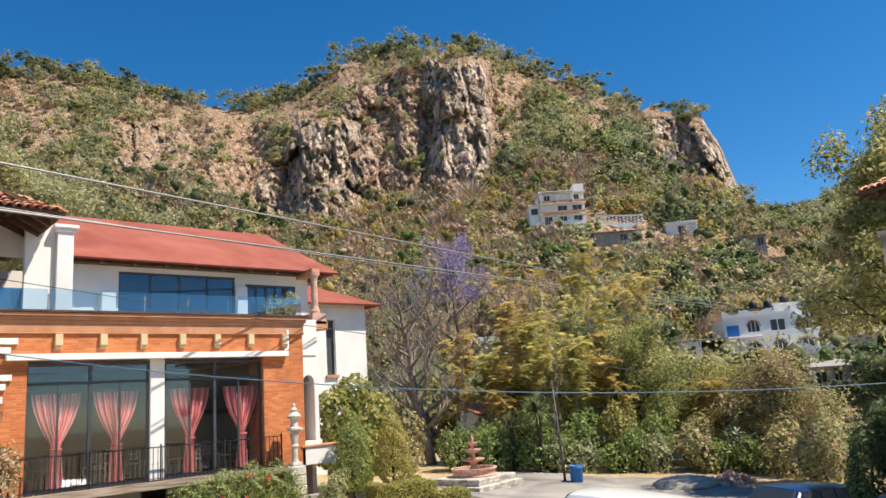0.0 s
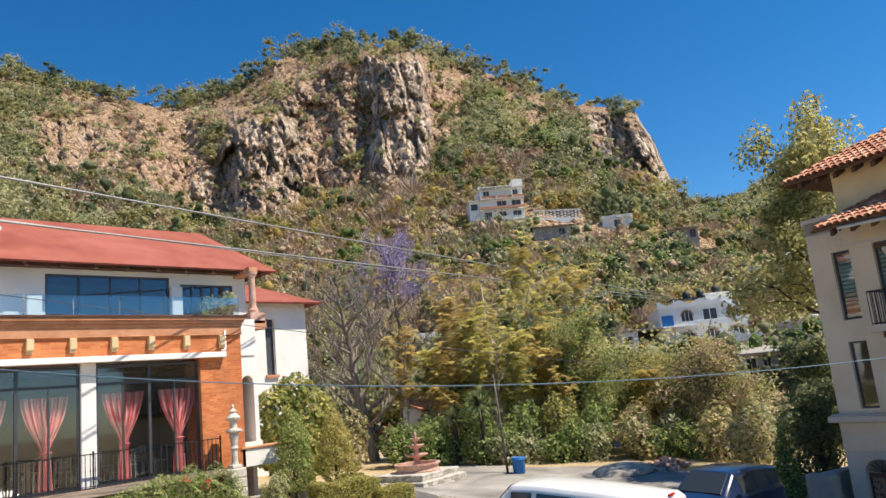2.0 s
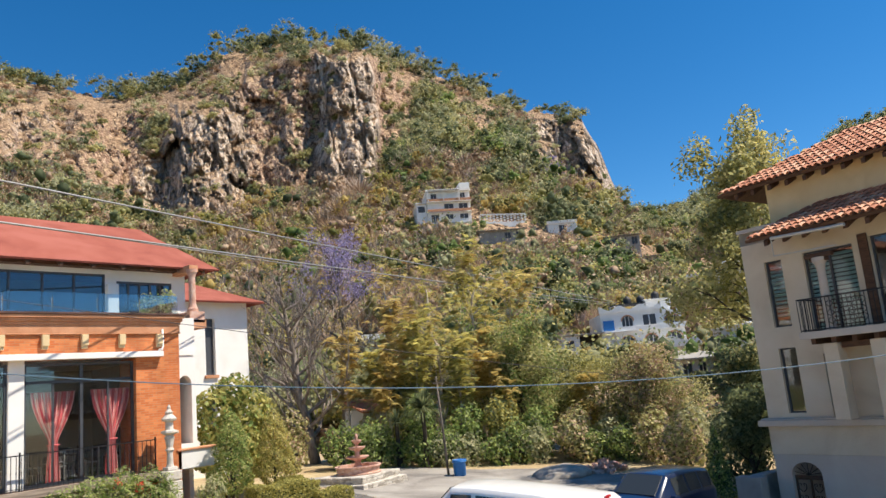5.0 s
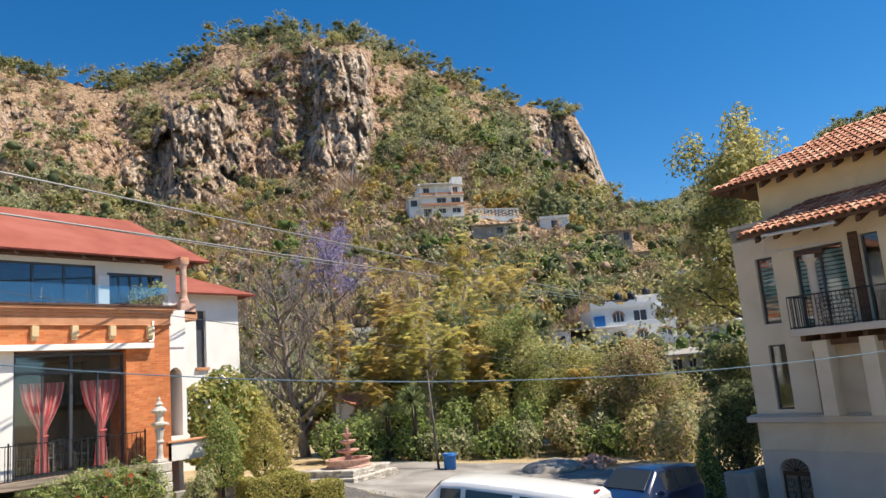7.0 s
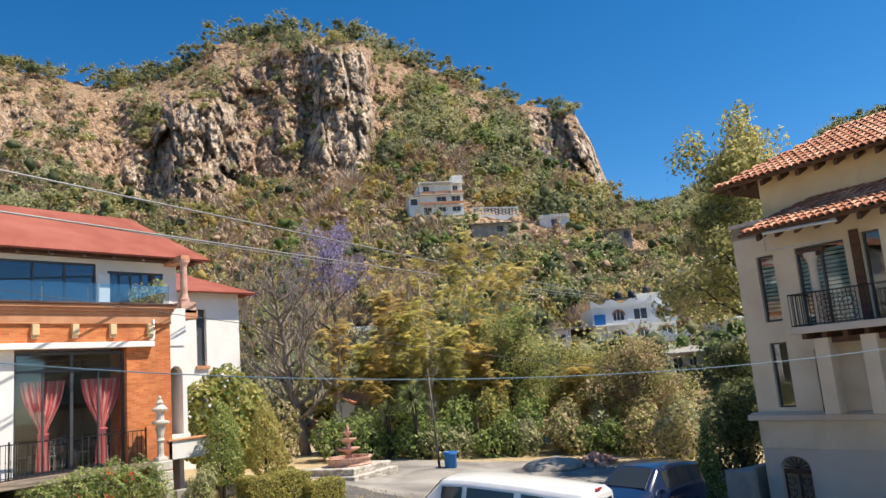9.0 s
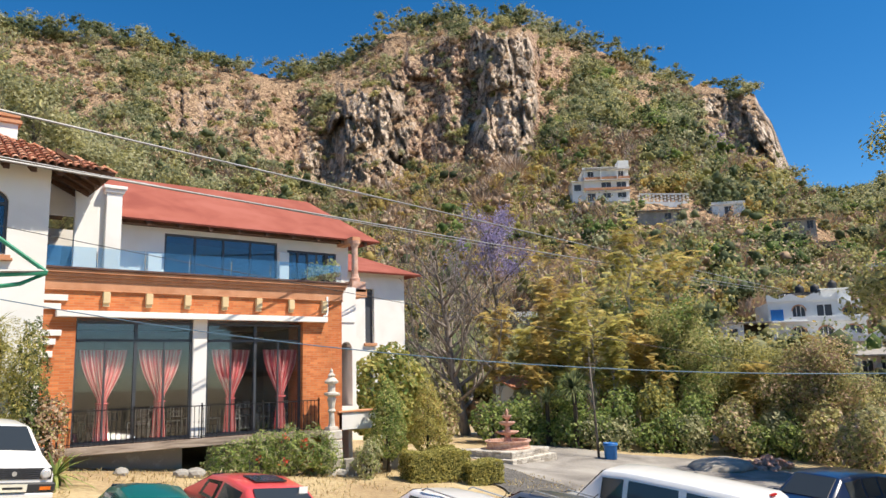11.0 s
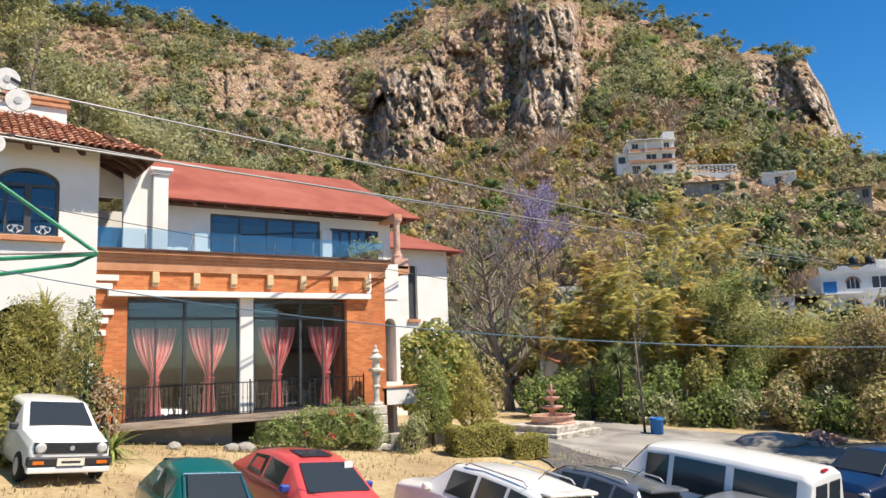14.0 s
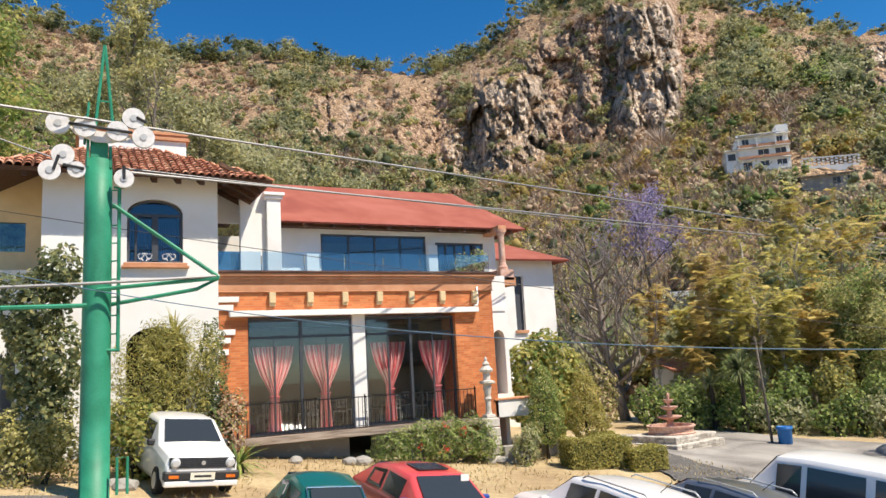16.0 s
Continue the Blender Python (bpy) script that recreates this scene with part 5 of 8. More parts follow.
for cx in (0.95, 1.25, 1.55, 1.85):
    bm = bmesh.new()
    for s in (-1, 1):
        for z, q in ((0.28, 1), (0.52, -1), (0.75, 1)):
            pts = [(cx + s * (0.015 + 0.09 * math.sin(t * 0.5)) * (1 - t * 0.035), -0.02, z + q * (0.10 - 0.028 * t)) for t in range(8)]
            tube(bm, pts, 0.011, 5)
    part("scroll_panel", bm, M["iron"], rl)
bm = bmesh.new()
lathe(bm, [(0.17, 0), (0.17, 0.1), (0.13, 0.16), (0.11, 1.75), (0.14, 1.9), (0.2, 2.0), (0.2, 2.1)], 14, (3.0, -0.95, 4.56))
rpart("round_column", bm, M["greybeige"], "round plaster column on the balcony", smooth=False)
bm = boxes((2.6, 3.4, -1.05, -0.85, 6.66, 6.78), (2.75, 3.25, -1.03, -0.87, 6.54, 6.66), bevel=0.02)
rpart("bracket", bm, M["wood"], "carved timber bracket")
bm = bmesh.new()
tube(bm, [(1.7, -1.02, 7.5), (1.7, -1.02, 6.95), (3.6, -1.02, 6.9)], 0.022, 6)
tube(bm, [(1.8, -1.2, 7.45), (4.0, -1.2, 7.38)], 0.05, 8)
rpart("gutter", bm, M["silver"], "grey metal gutter and pipe")
rpart("dark_shutter", boxes((3.72, 3.98, -0.1, -0.03, 4.6, 7.2), bevel=0.01), M["wood"], "dark timber shutter")
# upper storey and roofs
rpart("upper_wall", boxes((0.6, 14, 1.0, 6, 7.95, 9.72)), M["cream"], "cream upper wall under the eaves")
rpart("corner_parapet", boxes((-0.05, 1.2, -0.05, 3, 8.0, 8.12), (0.0, 1.2, 0.0, 0.15, 7.6, 8.0), (1.2, 14, 0.0, 1.0, 7.9, 7.98)), M["greybeige"])
bm = bmesh.new()
slab(bm, ((0.95, -1.2, 7.56), (14, -1.2, 7.56), (14, 1.0, 8.55), (2.2, 1.0, 8.55)), 0.1)
low_roof = rpart("balcony_roof", bm, M["wood"], "tiled lean-to roof over the balcony")
bm = bmesh.new()
slab(bm, ((-0.8, 0.35, 9.55), (14, 0.35, 9.55), (14, 3.5, 11.2), (2.4, 3.5, 11.2)), 0.1)
slab(bm, ((-0.8, 6.6, 9.55), (-0.8, 0.35, 9.55), (2.4, 3.5, 11.2)), 0.1)
top_roof = rpart("upper_roof", bm, M["wood"], "clay-tiled upper roof with timber soffit")
for z, n, x0, y0, y1, rf in ((7.28, 20, 1.5, -1.1, 0.0, low_roof), (9.27, 22, -0.2, 0.45, 1.0, top_roof)):
    for i in range(n):
        x = x0 + i * 0.6
        bm = boxes((x, x + 0.12, y0, y1, 0, 0.16))
        for v in bm.verts:
            v.co.z += z + (v.co.y - y0) * 0.45
        bmesh.ops.transform(bm, matrix=RB_IN, verts=bm.verts[:])
        part("rafter", bm, M["wood"], rf)
# low wall beside the house
lw = thing("low_wall", "low grey plastered wall beside the beige house", "wall", at=(24.7, 8.15, -0.6), rz=-104.4)
part("wall", boxes((-0.9, -0.04, -0.9, -0.5, -0.6, 1.05), (-0.9, -0.5, -0.5, 3, -0.6, 1.0), bevel=0.02), M["concrete"], lw)


# ---- trees and garden plants ----
def soil(x, y):
    return float(lot_z(x, y)) - 0.12


def feathery(ob, ends, kind, count, length, r, name):
    """Fern-like leaves: arching fronds round each twig end, with two rows of leaflets."""
    co, fc, tone = [], [], []
    for e in ends:
        t0 = r.uniform(0.3, 1.0)
        for k in range(count):
            a, rise = r.uniform(0, 6.283), r.uniform(-0.5, 1.3)
            out = Vector((math.cos(a), math.sin(a), rise)).normalized()
            side = Vector((-math.sin(a), math.cos(a), 0))
            ln, t1 = length * r.uniform(0.6, 1.2), min(1, max(0, t0 + r.uniform(-0.15, 0.15)))
            for q in range(9):
                u = (q + 0.6) / 9
                p = e + out * ln * u - Vector((0, 0, 0.6 * ln * u * u))
                w = ln * 0.30 * math.sin(math.pi * (0.15 + 0.82 * u))
                for sg in (-1, 1):
                    tip = p + side * sg * w + out * w * 0.35 - Vector((0, 0, 0.25 * w))
                    half = out * ln * 0.040
                    b = len(co)
                    co += [tuple(p - half), tuple(p + half), tuple(tip + half * 0.5), tuple(tip - half * 0.5)]
                    fc.append((b, b + 1, b + 2, b + 3))
                    tone += [t1] * 4
    arrays(name, co, fc, M[kind], ob, tone=np.array(tone))


def tree(name, label, at, h, spread, leaf, bark="bark", limbs=12, per=110, size=0.2, cluster=0.9, droop=0.0, first=0.35, lean=(0.0, 0.0), girth=None, twigs=0, seed=1, blossom=None, up=0.55, second=None, category="tree", fronds=0):
    """A tapered trunk with limbs that fork twice, and a crown of small leaves in clumps at their ends."""
    r = random.Random(seed)
    ob = thing(name, label, category, at=at)
    girth = girth or 0.022 * h
    wood = bmesh.new()
    n = 8
    spine = []
    for i in range(n + 1):
        t = i / n
        spine.append(Vector((lean[0] * t * h + r.uniform(-1, 1) * 0.02 * h * t, lean[1] * t * h + r.uniform(-1, 1) * 0.02 * h * t, t * h * 0.86)))
    tube(wood, spine, [girth * (1 - 0.85 * i / n) + 0.015 for i in range(n + 1)], 8)
    ends = [spine[-1], spine[-2]]
    fine = bmesh.new() if twigs else None

    def grow(p, d, length, rad, depth):
        pts, q = [p], d.copy()
        for k in range(4):
            q = (q + Vector((r.uniform(-0.28, 0.28), r.uniform(-0.28, 0.28), r.uniform(-0.1, 0.25) - droop * 0.5 * (depth > 0)))).normalized()
            pts.append(pts[-1] + q * length / 4)
        tube(fine if depth == 2 else wood, pts, [rad * (1 - 0.2 * k) for k in range(5)], 5 if depth else 6, False)
        if depth < (2 if twigs else 1):
            for k in range(4 if depth == 0 else twigs):
                s = pts[1 + k % 4]
                nd = (q + Vector((r.uniform(-1, 1), r.uniform(-1, 1), r.uniform(-0.3, 0.8) - droop))).normalized()
                grow(s, nd, length * r.uniform(0.4, 0.65), rad * 0.42, depth + 1)
        if depth >= 1 or not twigs:
            ends.append(pts[-1])
            if depth:
                ends.append(pts[2])

    for i in range(limbs):
        t = first + (0.97 - first) * (i + r.random() * 0.6) / limbs
        f = t * n
        p = spine[int(f)].lerp(spine[min(n, int(f) + 1)], f - int(f))
        a = i * 2.4 + r.uniform(-0.4, 0.4)
        flat = 1 - 0.55 * max(0, (t - first) / (1 - first))
        d = Vector((math.cos(a), math.sin(a), up * r.uniform(0.5, 1.5))).normalized()
        grow(p, d, spread * flat * r.uniform(0.75, 1.15), girth * 0.42 * (1.1 - t * 0.6), 0)
    part("trunk", wood, M[bark], ob, "", True)
    if fine:
        tagged(part("branchwork", fine, M[bark], ob), kind="stuff")
    for kind, share in ((leaf, 1.0), (second, 0.45), (blossom, 0.6)):
        if not kind or per == 0:
            continue
        pick = [e for e in ends if r.random() < share] if kind != blossom else [e for e in ends if e.z > 0.66 * h and r.random() < 0.42]
        if not pick:
            continue
        if fronds and kind != blossom:
            feathery(ob, pick, kind, fronds, size * 3.1, r, "crown" if kind == leaf else "foliage")
            continue
        cs, ds, ts = [], [], []
        for e in pick:
            rr = cluster * r.uniform(0.45, 1.05)
            m = int(per * r.uniform(0.35, 0.95))
            c, d = blob_points((e.x, e.y, e.z + (0.15 - droop) * rr), (rr, rr, rr * (0.75 + droop)), m, 0.5)
            cs.append(c)
            ds.append(d)
            ts.append(np.clip(r.uniform(0.12, 0.88) + 0.2 * rng.normal(size=m), 0, 1))
        co, fc = leaf_quads(np.concatenate(cs), size, 0.2, 0.45, droop, np.concatenate(ds) + (0, 0, 0.25), 1.5)
        arrays("crown" if kind == leaf else "foliage" if kind == second else "blossom", co, fc, M[kind], ob, tone=np.repeat(np.concatenate(ts), 4))
    return ob


def bush(name, label, at, lumps, leaf, per=260, size=0.09, second=None, category="bush", shell=0.7, aspect=0.6):
    """A shrub: short stems and a dense coat of leaves over several lumps (x, y, z, rx, ry, rz)."""
    ob = thing(name, label, category, at=at)
    bm = bmesh.new()
    for i, (x, y, z, a, b, c) in enumerate(lumps):
        for k in range(3):
            tube(bm, [(x * 0.4 + 0.05 * k, y * 0.4, 0), (x * 0.8, y * 0.8 + 0.06 * k, z * 0.6), (x + (k - 1) * a * 0.4, y, z + c * 0.3)], [0.03, 0.02, 0.008], 5)
    tagged(part("stems", bm, M["darkbark"], ob), kind="stuff")
    for kind, k in ((leaf, 1.0), (second, 0.35)):
        if not kind:
            continue
        cs, ds = [], []
        for x, y, z, a, b, c in lumps:
            p, d = blob_points((x, y, z), (a, b, c), int(per * k * (a * b + b * c + a * c) * 4.5), shell)
            cs.append(p)
            ds.append(d)
        co, fc = leaf_quads(np.concatenate(cs), size, 0.1, aspect, 0.0, np.concatenate(ds) + (0, 0, 0.2), 0.9)
        arrays("foliage" if kind == leaf else "tip_leaves", co, fc, M[kind], ob)
    return ob


def blades(name, label, at, n, length, width, leaf, rise=0.8, trunk=0.0, category="plant", cut=1):
    """A rosette of long arching blades, on a stem or on the ground."""
    ob = thing(name, label, category, at=at)
    r = random.Random(int(at[0] * 10))
    if trunk:
        bm = bmesh.new()
        tube(bm, [(0, 0, 0), (0.05, 0, trunk * 0.5), (0, 0, trunk)], [0.14, 0.11, 0.1], 8)
        part("stem", bm, M["darkbark"], ob)
    co, fc = [], []
    for i in range(n):
        a, e = r.uniform(0, 2 * math.pi), r.uniform(-0.1, 1.0) * rise * 1.5
        d = Vector((math.cos(a) * math.cos(e), math.sin(a) * math.cos(e), math.sin(e)))
        side = d.cross(Vector((0, 0, 1))).normalized()
        ln = length * r.uniform(0.7, 1.1)
        prev = None
        for k in range(5):
            t = k / 4
            p = Vector((0, 0, trunk)) + d * ln * t - Vector((0, 0, 0.35 * ln * t * t))
            w = width * (1 - t) ** 0.7 * 0.5
            co += [p - side * w, p + side * w]
            if k:
                b = len(co) - 4
                fc.append((b, b + 1, b + 3, b + 2))
    arrays("foliage", [tuple(c) for c in co], fc, M[leaf], ob)
    return ob


# the wooded edge of the yard
tree("bare_tree", "leafless grey tree with tangled crooked branches", (27.2, 33.4, soil(27.2, 33.4)), 11.5, 5.2, "twig", bark="bark", limbs=30, per=0, first=0.14, lean=(-0.14, 0.05), girth=0.30, twigs=9, seed=3, up=0.6)
tree("jacaranda_tree", "jacaranda with purple blossom on grey branches", (33.3, 37.6, soil(33, 37) - 0.6), 16.2, 4.0, None, bark="midbark", limbs=18, per=40, size=0.17, cluster=0.7, first=0.35, girth=0.26, twigs=5, seed=5, blossom="purple", up=0.9)
tree("yellowing_tree", "thin tree with sparse yellow leaves", (32.8, 32.6, soil(32.8, 32.6) - 0.4), 12.6, 3.6, "yellow", limbs=11, per=60, size=0.16, cluster=1.0, first=0.3, girth=0.16, seed=7, second="dry", up=1.5, fronds=3, bark="palebark")
tree("yellowing_tree", "tall tree with yellow-green feathery leaves", (38.8, 34.5, -0.9), 13.6, 3.8, "lime", limbs=13, per=70, size=0.22, cluster=1.15, first=0.25, girth=0.2, seed=8, second="yellow", up=1.5, fronds=4, bark="palebark")
tree("yellowing_tree", "tall slender tree with golden yellow crown", (36.2, 28.5, soil(36, 28) - 0.4), 14.0, 3.3, "lime", limbs=16, per=62, size=0.22, cluster=1.05, first=0.22, girth=0.17, seed=11, second="yellow", up=1.5, fronds=4, bark="palebark")
tree("yellowing_tree", "broad tree with yellow leaves among bare twigs", (44.5, 31.8, -1.4), 15.0, 4.6, "yellow", limbs=15, per=70, size=0.25, cluster=1.3, first=0.25, girth=0.22, seed=13, second="lime", up=1.5, fronds=4, bark="palebark")
tree("yellowing_tree", "low tree with drooping yellow-green leaves", (32.6, 28.6, soil(32, 28)), 8.0, 3.2, "lime", limbs=13, per=95, size=0.16, cluster=0.85, first=0.3, girth=0.14, seed=17, second="yellow", droop=0.15, fronds=4, bark="palebark")
tree("green_tree", "dense olive-green tree at the yard's edge", (35.9, 25.4, soil(36, 25)), 7.6, 2.6, "olive", limbs=16, per=150, size=0.18, cluster=1.05, first=0.12, girth=0.2, seed=19, second="greenleaf", bark="darkbark")
tree("green_tree", "dense green tree with long hanging leaves", (39.4, 22.8, soil(39, 22)), 4.9, 3.0, "olive", limbs=16, per=150, size=0.18, cluster=1.1, first=0.10, girth=0.2, seed=23, second="lime", bark="darkbark", droop=0.2)
tree("green_tree", "rounded olive tree with brown dry tips", (38.0, 19.0, soil(38, 19)), 6.0, 2.3, "olive", limbs=16, per=150, size=0.16, cluster=1.0, first=0.10, girth=0.18, seed=29, second="dry", bark="darkbark", droop=0.15)
tree("green_tree", "tall green tree among the yellow ones", (40.5, 28.8, -1.2), 8.4, 3.0, "greenleaf", limbs=14, per=130, size=0.19, cluster=1.05, first=0.15, girth=0.2, seed=31, second="lime", bark="darkbark")
tree("green_tree", "low olive tree below the hill houses", (46.5, 21.5, -2.0), 4.4, 2.8, "olive", limbs=14, per=130, size=0.2, cluster=1.1, first=0.12, girth=0.18, seed=37, second="greygreen", bark="darkbark")
tree("green_tree", "small olive tree in the scrub", (49.0, 25.5, -2.0), 4.8, 2.8, "greygreen", limbs=14, per=120, size=0.22, cluster=1.1, first=0.12, girth=0.18, seed=38, second="olive", bark="darkbark")
tree("silk_oak_tree", "tall silk oak with drooping yellow-green leaves", (34.0, 10.8, soil(34, 10.8)), 16.9, 3.8, "olive", limbs=22, per=100, size=0.24, cluster=0.85, first=0.42, girth=0.22, seed=41, second="lime", bark="darkbark", droop=0.5, up=0.9)
tree("dark_tree", "dark green tree in the shade of the house", (31.2, 10.8, soil(31, 11)), 5.6, 1.7, "darkleaf", limbs=13, per=120, size=0.16, cluster=0.75, first=0.10, girth=0.13, seed=43, second="olive", bark="darkbark")
tree("dark_tree", "dark broad-leaved tree beside the low wall", (28.4, 10.2, soil(28.4, 10)), 4.0, 1.4, "darkleaf", limbs=11, per=120, size=0.17, cluster=0.7, first=0.10, girth=0.11, seed=47, bark="darkbark")
bush("conifer_shrub", "upright feathery green conifer shrub by the wall", (25.7, 10.4, soil(25.7, 10.4)), [(0, 0, 0.5, 0.55, 0.55, 0.6), (0, 0, 1.2, 0.42, 0.42, 0.6), (0, 0, 1.9, 0.28, 0.28, 0.5), (0.02, 0, 2.4, 0.13, 0.13, 0.35)], "greenleaf", 420, 0.09, second="darkleaf")
blades("yucca", "spiky rosette plant by the low wall", (24.9, 10.0, soil(25, 10)), 60, 0.75, 0.05, "greygreen", 0.8)
for x, y, h, sd in ((31.4, 30.2, 9.0, 61), (33.0, 29.6, 7.5, 62), (34.6, 27.0, 8.2, 63), (29.6, 30.6, 6.8, 64), (37.4, 22.0, 4.6, 65), (30.4, 28.4, 8.4, 66), (29.0, 29.2, 6.4, 67), (31.8, 26.6, 7.2, 68), (33.4, 25.6, 6.4, 69), (32.2, 31.8, 10.5, 71), (28.2, 31.6, 8.0, 73)):
    tree("sapling", "thin pale sapling with a few feathery leaves", (x, y, soil(x, y)), h, 1.5, "yellow" if sd % 2 else "lime", limbs=11, size=0.22, first=0.3, girth=0.065, seed=sd, up=1.6, fronds=4, bark="palebark")
# shrub belt along the back of the yard
r_ = random.Random(5)
for i in range(17):
    t = i / 16
    x, y = 25.2 + 10.8 * t ** 0.9, 28.8 - 9.8 * t
    x, y = x + r_.uniform(-0.4, 0.4), y + r_.uniform(-0.3, 0.5)
    if t > 0.45 and i % 3 == 0:
        continue
    kind, sec, lab = (("greenleaf", "darkleaf", "glossy green shrub along the yard"), ("greygreen", "darkleaf", "grey-green shrub with pale leaves in the yard"))[i % 2 if t > 0.3 else 0]
    hh = r_.uniform(0.8, 1.25)
    bush("shrub", lab, (x, y, soil(x, y)), [(0, 0, 0.75 * hh, 0.85, 0.8, 0.8 * hh), (0.5, 0.3, 1.3 * hh, 0.7, 0.6, 0.7 * hh), (-0.5, 0.2, 1.1 * hh, 0.65, 0.6, 0.7 * hh)], kind, 44, 0.18, sec)
for x, y, k in ((34.6, 21.2, 0), (36.6, 20.0, 1), (35.8, 17.3, 0), (37.6, 16.2, 1), (33.6, 14.8, 0), (39.5, 15.2, 1), (30.0, 31.5, 1), (23.5, 31.0, 0), (21.5, 30.5, 0), (42, 24, 1), (43, 19, 0)):
    bush("shrub", "tangled olive shrub under the trees" if k else "dry yellowish shrub under the trees", (x, y, soil(x, y)), [(0, 0, 0.9, 1.2, 1.1, 1.0), (0.6, 0.4, 1.9, 1.0, 0.9, 1.0), (-0.7, 0.2, 1.5, 0.9, 0.8, 0.9)], "greygreen" if k else "olive", 42, 0.19, "greygreen" if k else "dry")
blades("dracaena", "spiky dark green dracaena over the shrubs", (28.0, 25.9, soil(28, 26)), 190, 1.7, 0.12, "darkleaf", 0.9, trunk=3.0)
for x, y, h_, k in ((29.6, 27.4, 1.25, "greenleaf"), (31.2, 25.6, 1.05, "greenleaf"), (32.6, 24.4, 1.2, "lime"), (30.2, 29.4, 1.5, "lime"), (34.2, 23.2, 1.0, "greenleaf")):
    bush("tall_shrub", "tall leafy green shrub under the yellow trees", (x, y, soil(x, y)), [(0, 0, 1.2 * h_, 1.0, 0.9, 1.1 * h_), (0.6, 0.2, 2.2 * h_, 0.8, 0.7, 0.8 * h_), (-0.5, 0.1, 2.0 * h_, 0.7, 0.7, 0.9 * h_)], k, 40, 0.2, "darkleaf", shell=0.5)
blades("dracaena", "smaller spiky dracaena over the shrubs", (27.4, 27.2, soil(27, 27)), 100, 1.2, 0.09, "darkleaf", 0.9, trunk=2.3)
# beside the hotel
bush("broadleaf_bush", "large yellow-green bush at the hotel corner", (16.6, 25.2, soil(16.6, 25.2)), [(0, 0, 1.6, 1.5, 1.2, 1.5), (0.8, 0.3, 2.9, 1.2, 1.0, 1.1), (-0.8, 0.0, 3.0, 0.9, 0.9, 1.2), (0.2, 0.2, 3.9, 0.9, 0.8, 0.7)], "lime", 85, 0.2, "greenleaf")
for x, y, kind, sec, lab in ((14.9, 22.7, "greenleaf", "olive", "clipped green conical tree on a thin stem"), (16.6, 22.6, "lime", "yellow", "clipped golden-green conical tree on a thin stem")):
    ob = bush("topiary_tree", lab, (x, y, soil(x, y)), [(0, 0, 1.35, 0.80, 0.80, 0.75), (0.02, 0, 2.1, 0.66, 0.66, 0.75), (0, 0, 2.75, 0.40, 0.40, 0.55)], kind, 330, 0.075, sec, "tree", 0.82)
    bm = bmesh.new()
    tube(bm, [(0, 0, 0), (0.03, 0, 0.9)], [0.05, 0.04], 7)
    part("stem", bm, M["darkbark"], ob)


def hedge(at, sx, sy, sz, rz):
    """A clipped hedge: leaves over a box, a little uneven."""
    ob = thing("clipped_hedge", "clipped yellow-green box hedge", "hedge", "hedges by the path", at, rz)
    n = int(2600 * (sx * sy + sz * (sx + sy)))
    f = rng.random(n)
    p = rng.uniform(-1, 1, (n, 3))
    area = np.array((sx * sy, sx * sz, sx * sz, sy * sz, sy * sz))
    side = rng.choice(5, n, p=area / area.sum())
    nrm = np.zeros((n, 3))
    for s, (ax, v) in enumerate(((2, 1), (1, -1), (1, 1), (0, -1), (0, 1))):
        p[side == s, ax] = v
        nrm[side == s, ax] = v
    p += rng.normal(size=p.shape) * 0.05
    p *= (sx / 2, sy / 2, sz / 2)
    p[:, 2] += sz / 2 + 0.12 + 0.05 * np.sin(p[:, 0] * 5)
    co, fc = leaf_quads(p, 0.06, 0.1, 0.7, 0, nrm + (0, 0, 0.2), 0.9)
    arrays("foliage", co, fc, M["lime"], ob)
    part("core", boxes((-sx * 0.44, sx * 0.44, -sy * 0.42, sy * 0.42, 0.25, sz * 0.95)), M["darkleaf"], ob)
    bm = bmesh.new()
    for k in range(6):
        x = (k / 5 - 0.5) * sx * 0.85
        tube(bm, [(x, 0, 0), (x + 0.03, 0, 0.4)], 0.02, 5)
    part("stems", bm, M["darkbark"], ob)


hedge((15.6, 20.9, soil(15.6, 20.9)), 2.1, 1.0, 0.95, -12)
hedge((16.9, 20.0, soil(16.9, 20.0)), 1.2, 0.8, 0.72, -12)
hedge((17.0, 22.3, soil(17.0, 22.3)), 1.6, 0.9, 0.85, 60)
ol = bush("oleander_bush", "oleander with narrow leaves and red flowers by the deck", (10.4, 22.5, soil(10.4, 22.5)), [(-1.4, 0, 0.6, 0.7, 0.5, 0.65), (-0.5, 0, 0.75, 0.8, 0.55, 0.7), (0.5, 0, 0.8, 0.8, 0.55, 0.75), (1.4, 0, 0.75, 0.75, 0.5, 0.75), (1.9, -0.1, 0.5, 0.5, 0.4, 0.55)], "greenleaf", 210, 0.14, "greygreen", aspect=0.28)
M["redflower"] = leaf_material("red_flowers", ((0.45, 0.04, 0.03), (0.65, 0.08, 0.05)), 0.2)
co, fc = leaf_quads(np.concatenate([np.array(c) + rng.normal(size=(16, 3)) * 0.07 for c in ((0.3, -0.5, 1.3), (-0.6, -0.5, 0.8), (0.9, -0.5, 1.1), (0.2, -0.6, 0.6))]), 0.07, 0, 0.9)
tagged(arrays("flowers", co, fc, M["redflower"], ol, "red flowers"), kind="stuff")
bush("oleander_bush", "smaller oleander beside the stone pier", (13.6, 22.0, soil(13.6, 22.0)), [(0, 0, 0.6, 0.55, 0.5, 0.6), (0.2, 0, 0.95, 0.4, 0.4, 0.45)], "greygreen", 240, 0.13, "greenleaf", aspect=0.28)
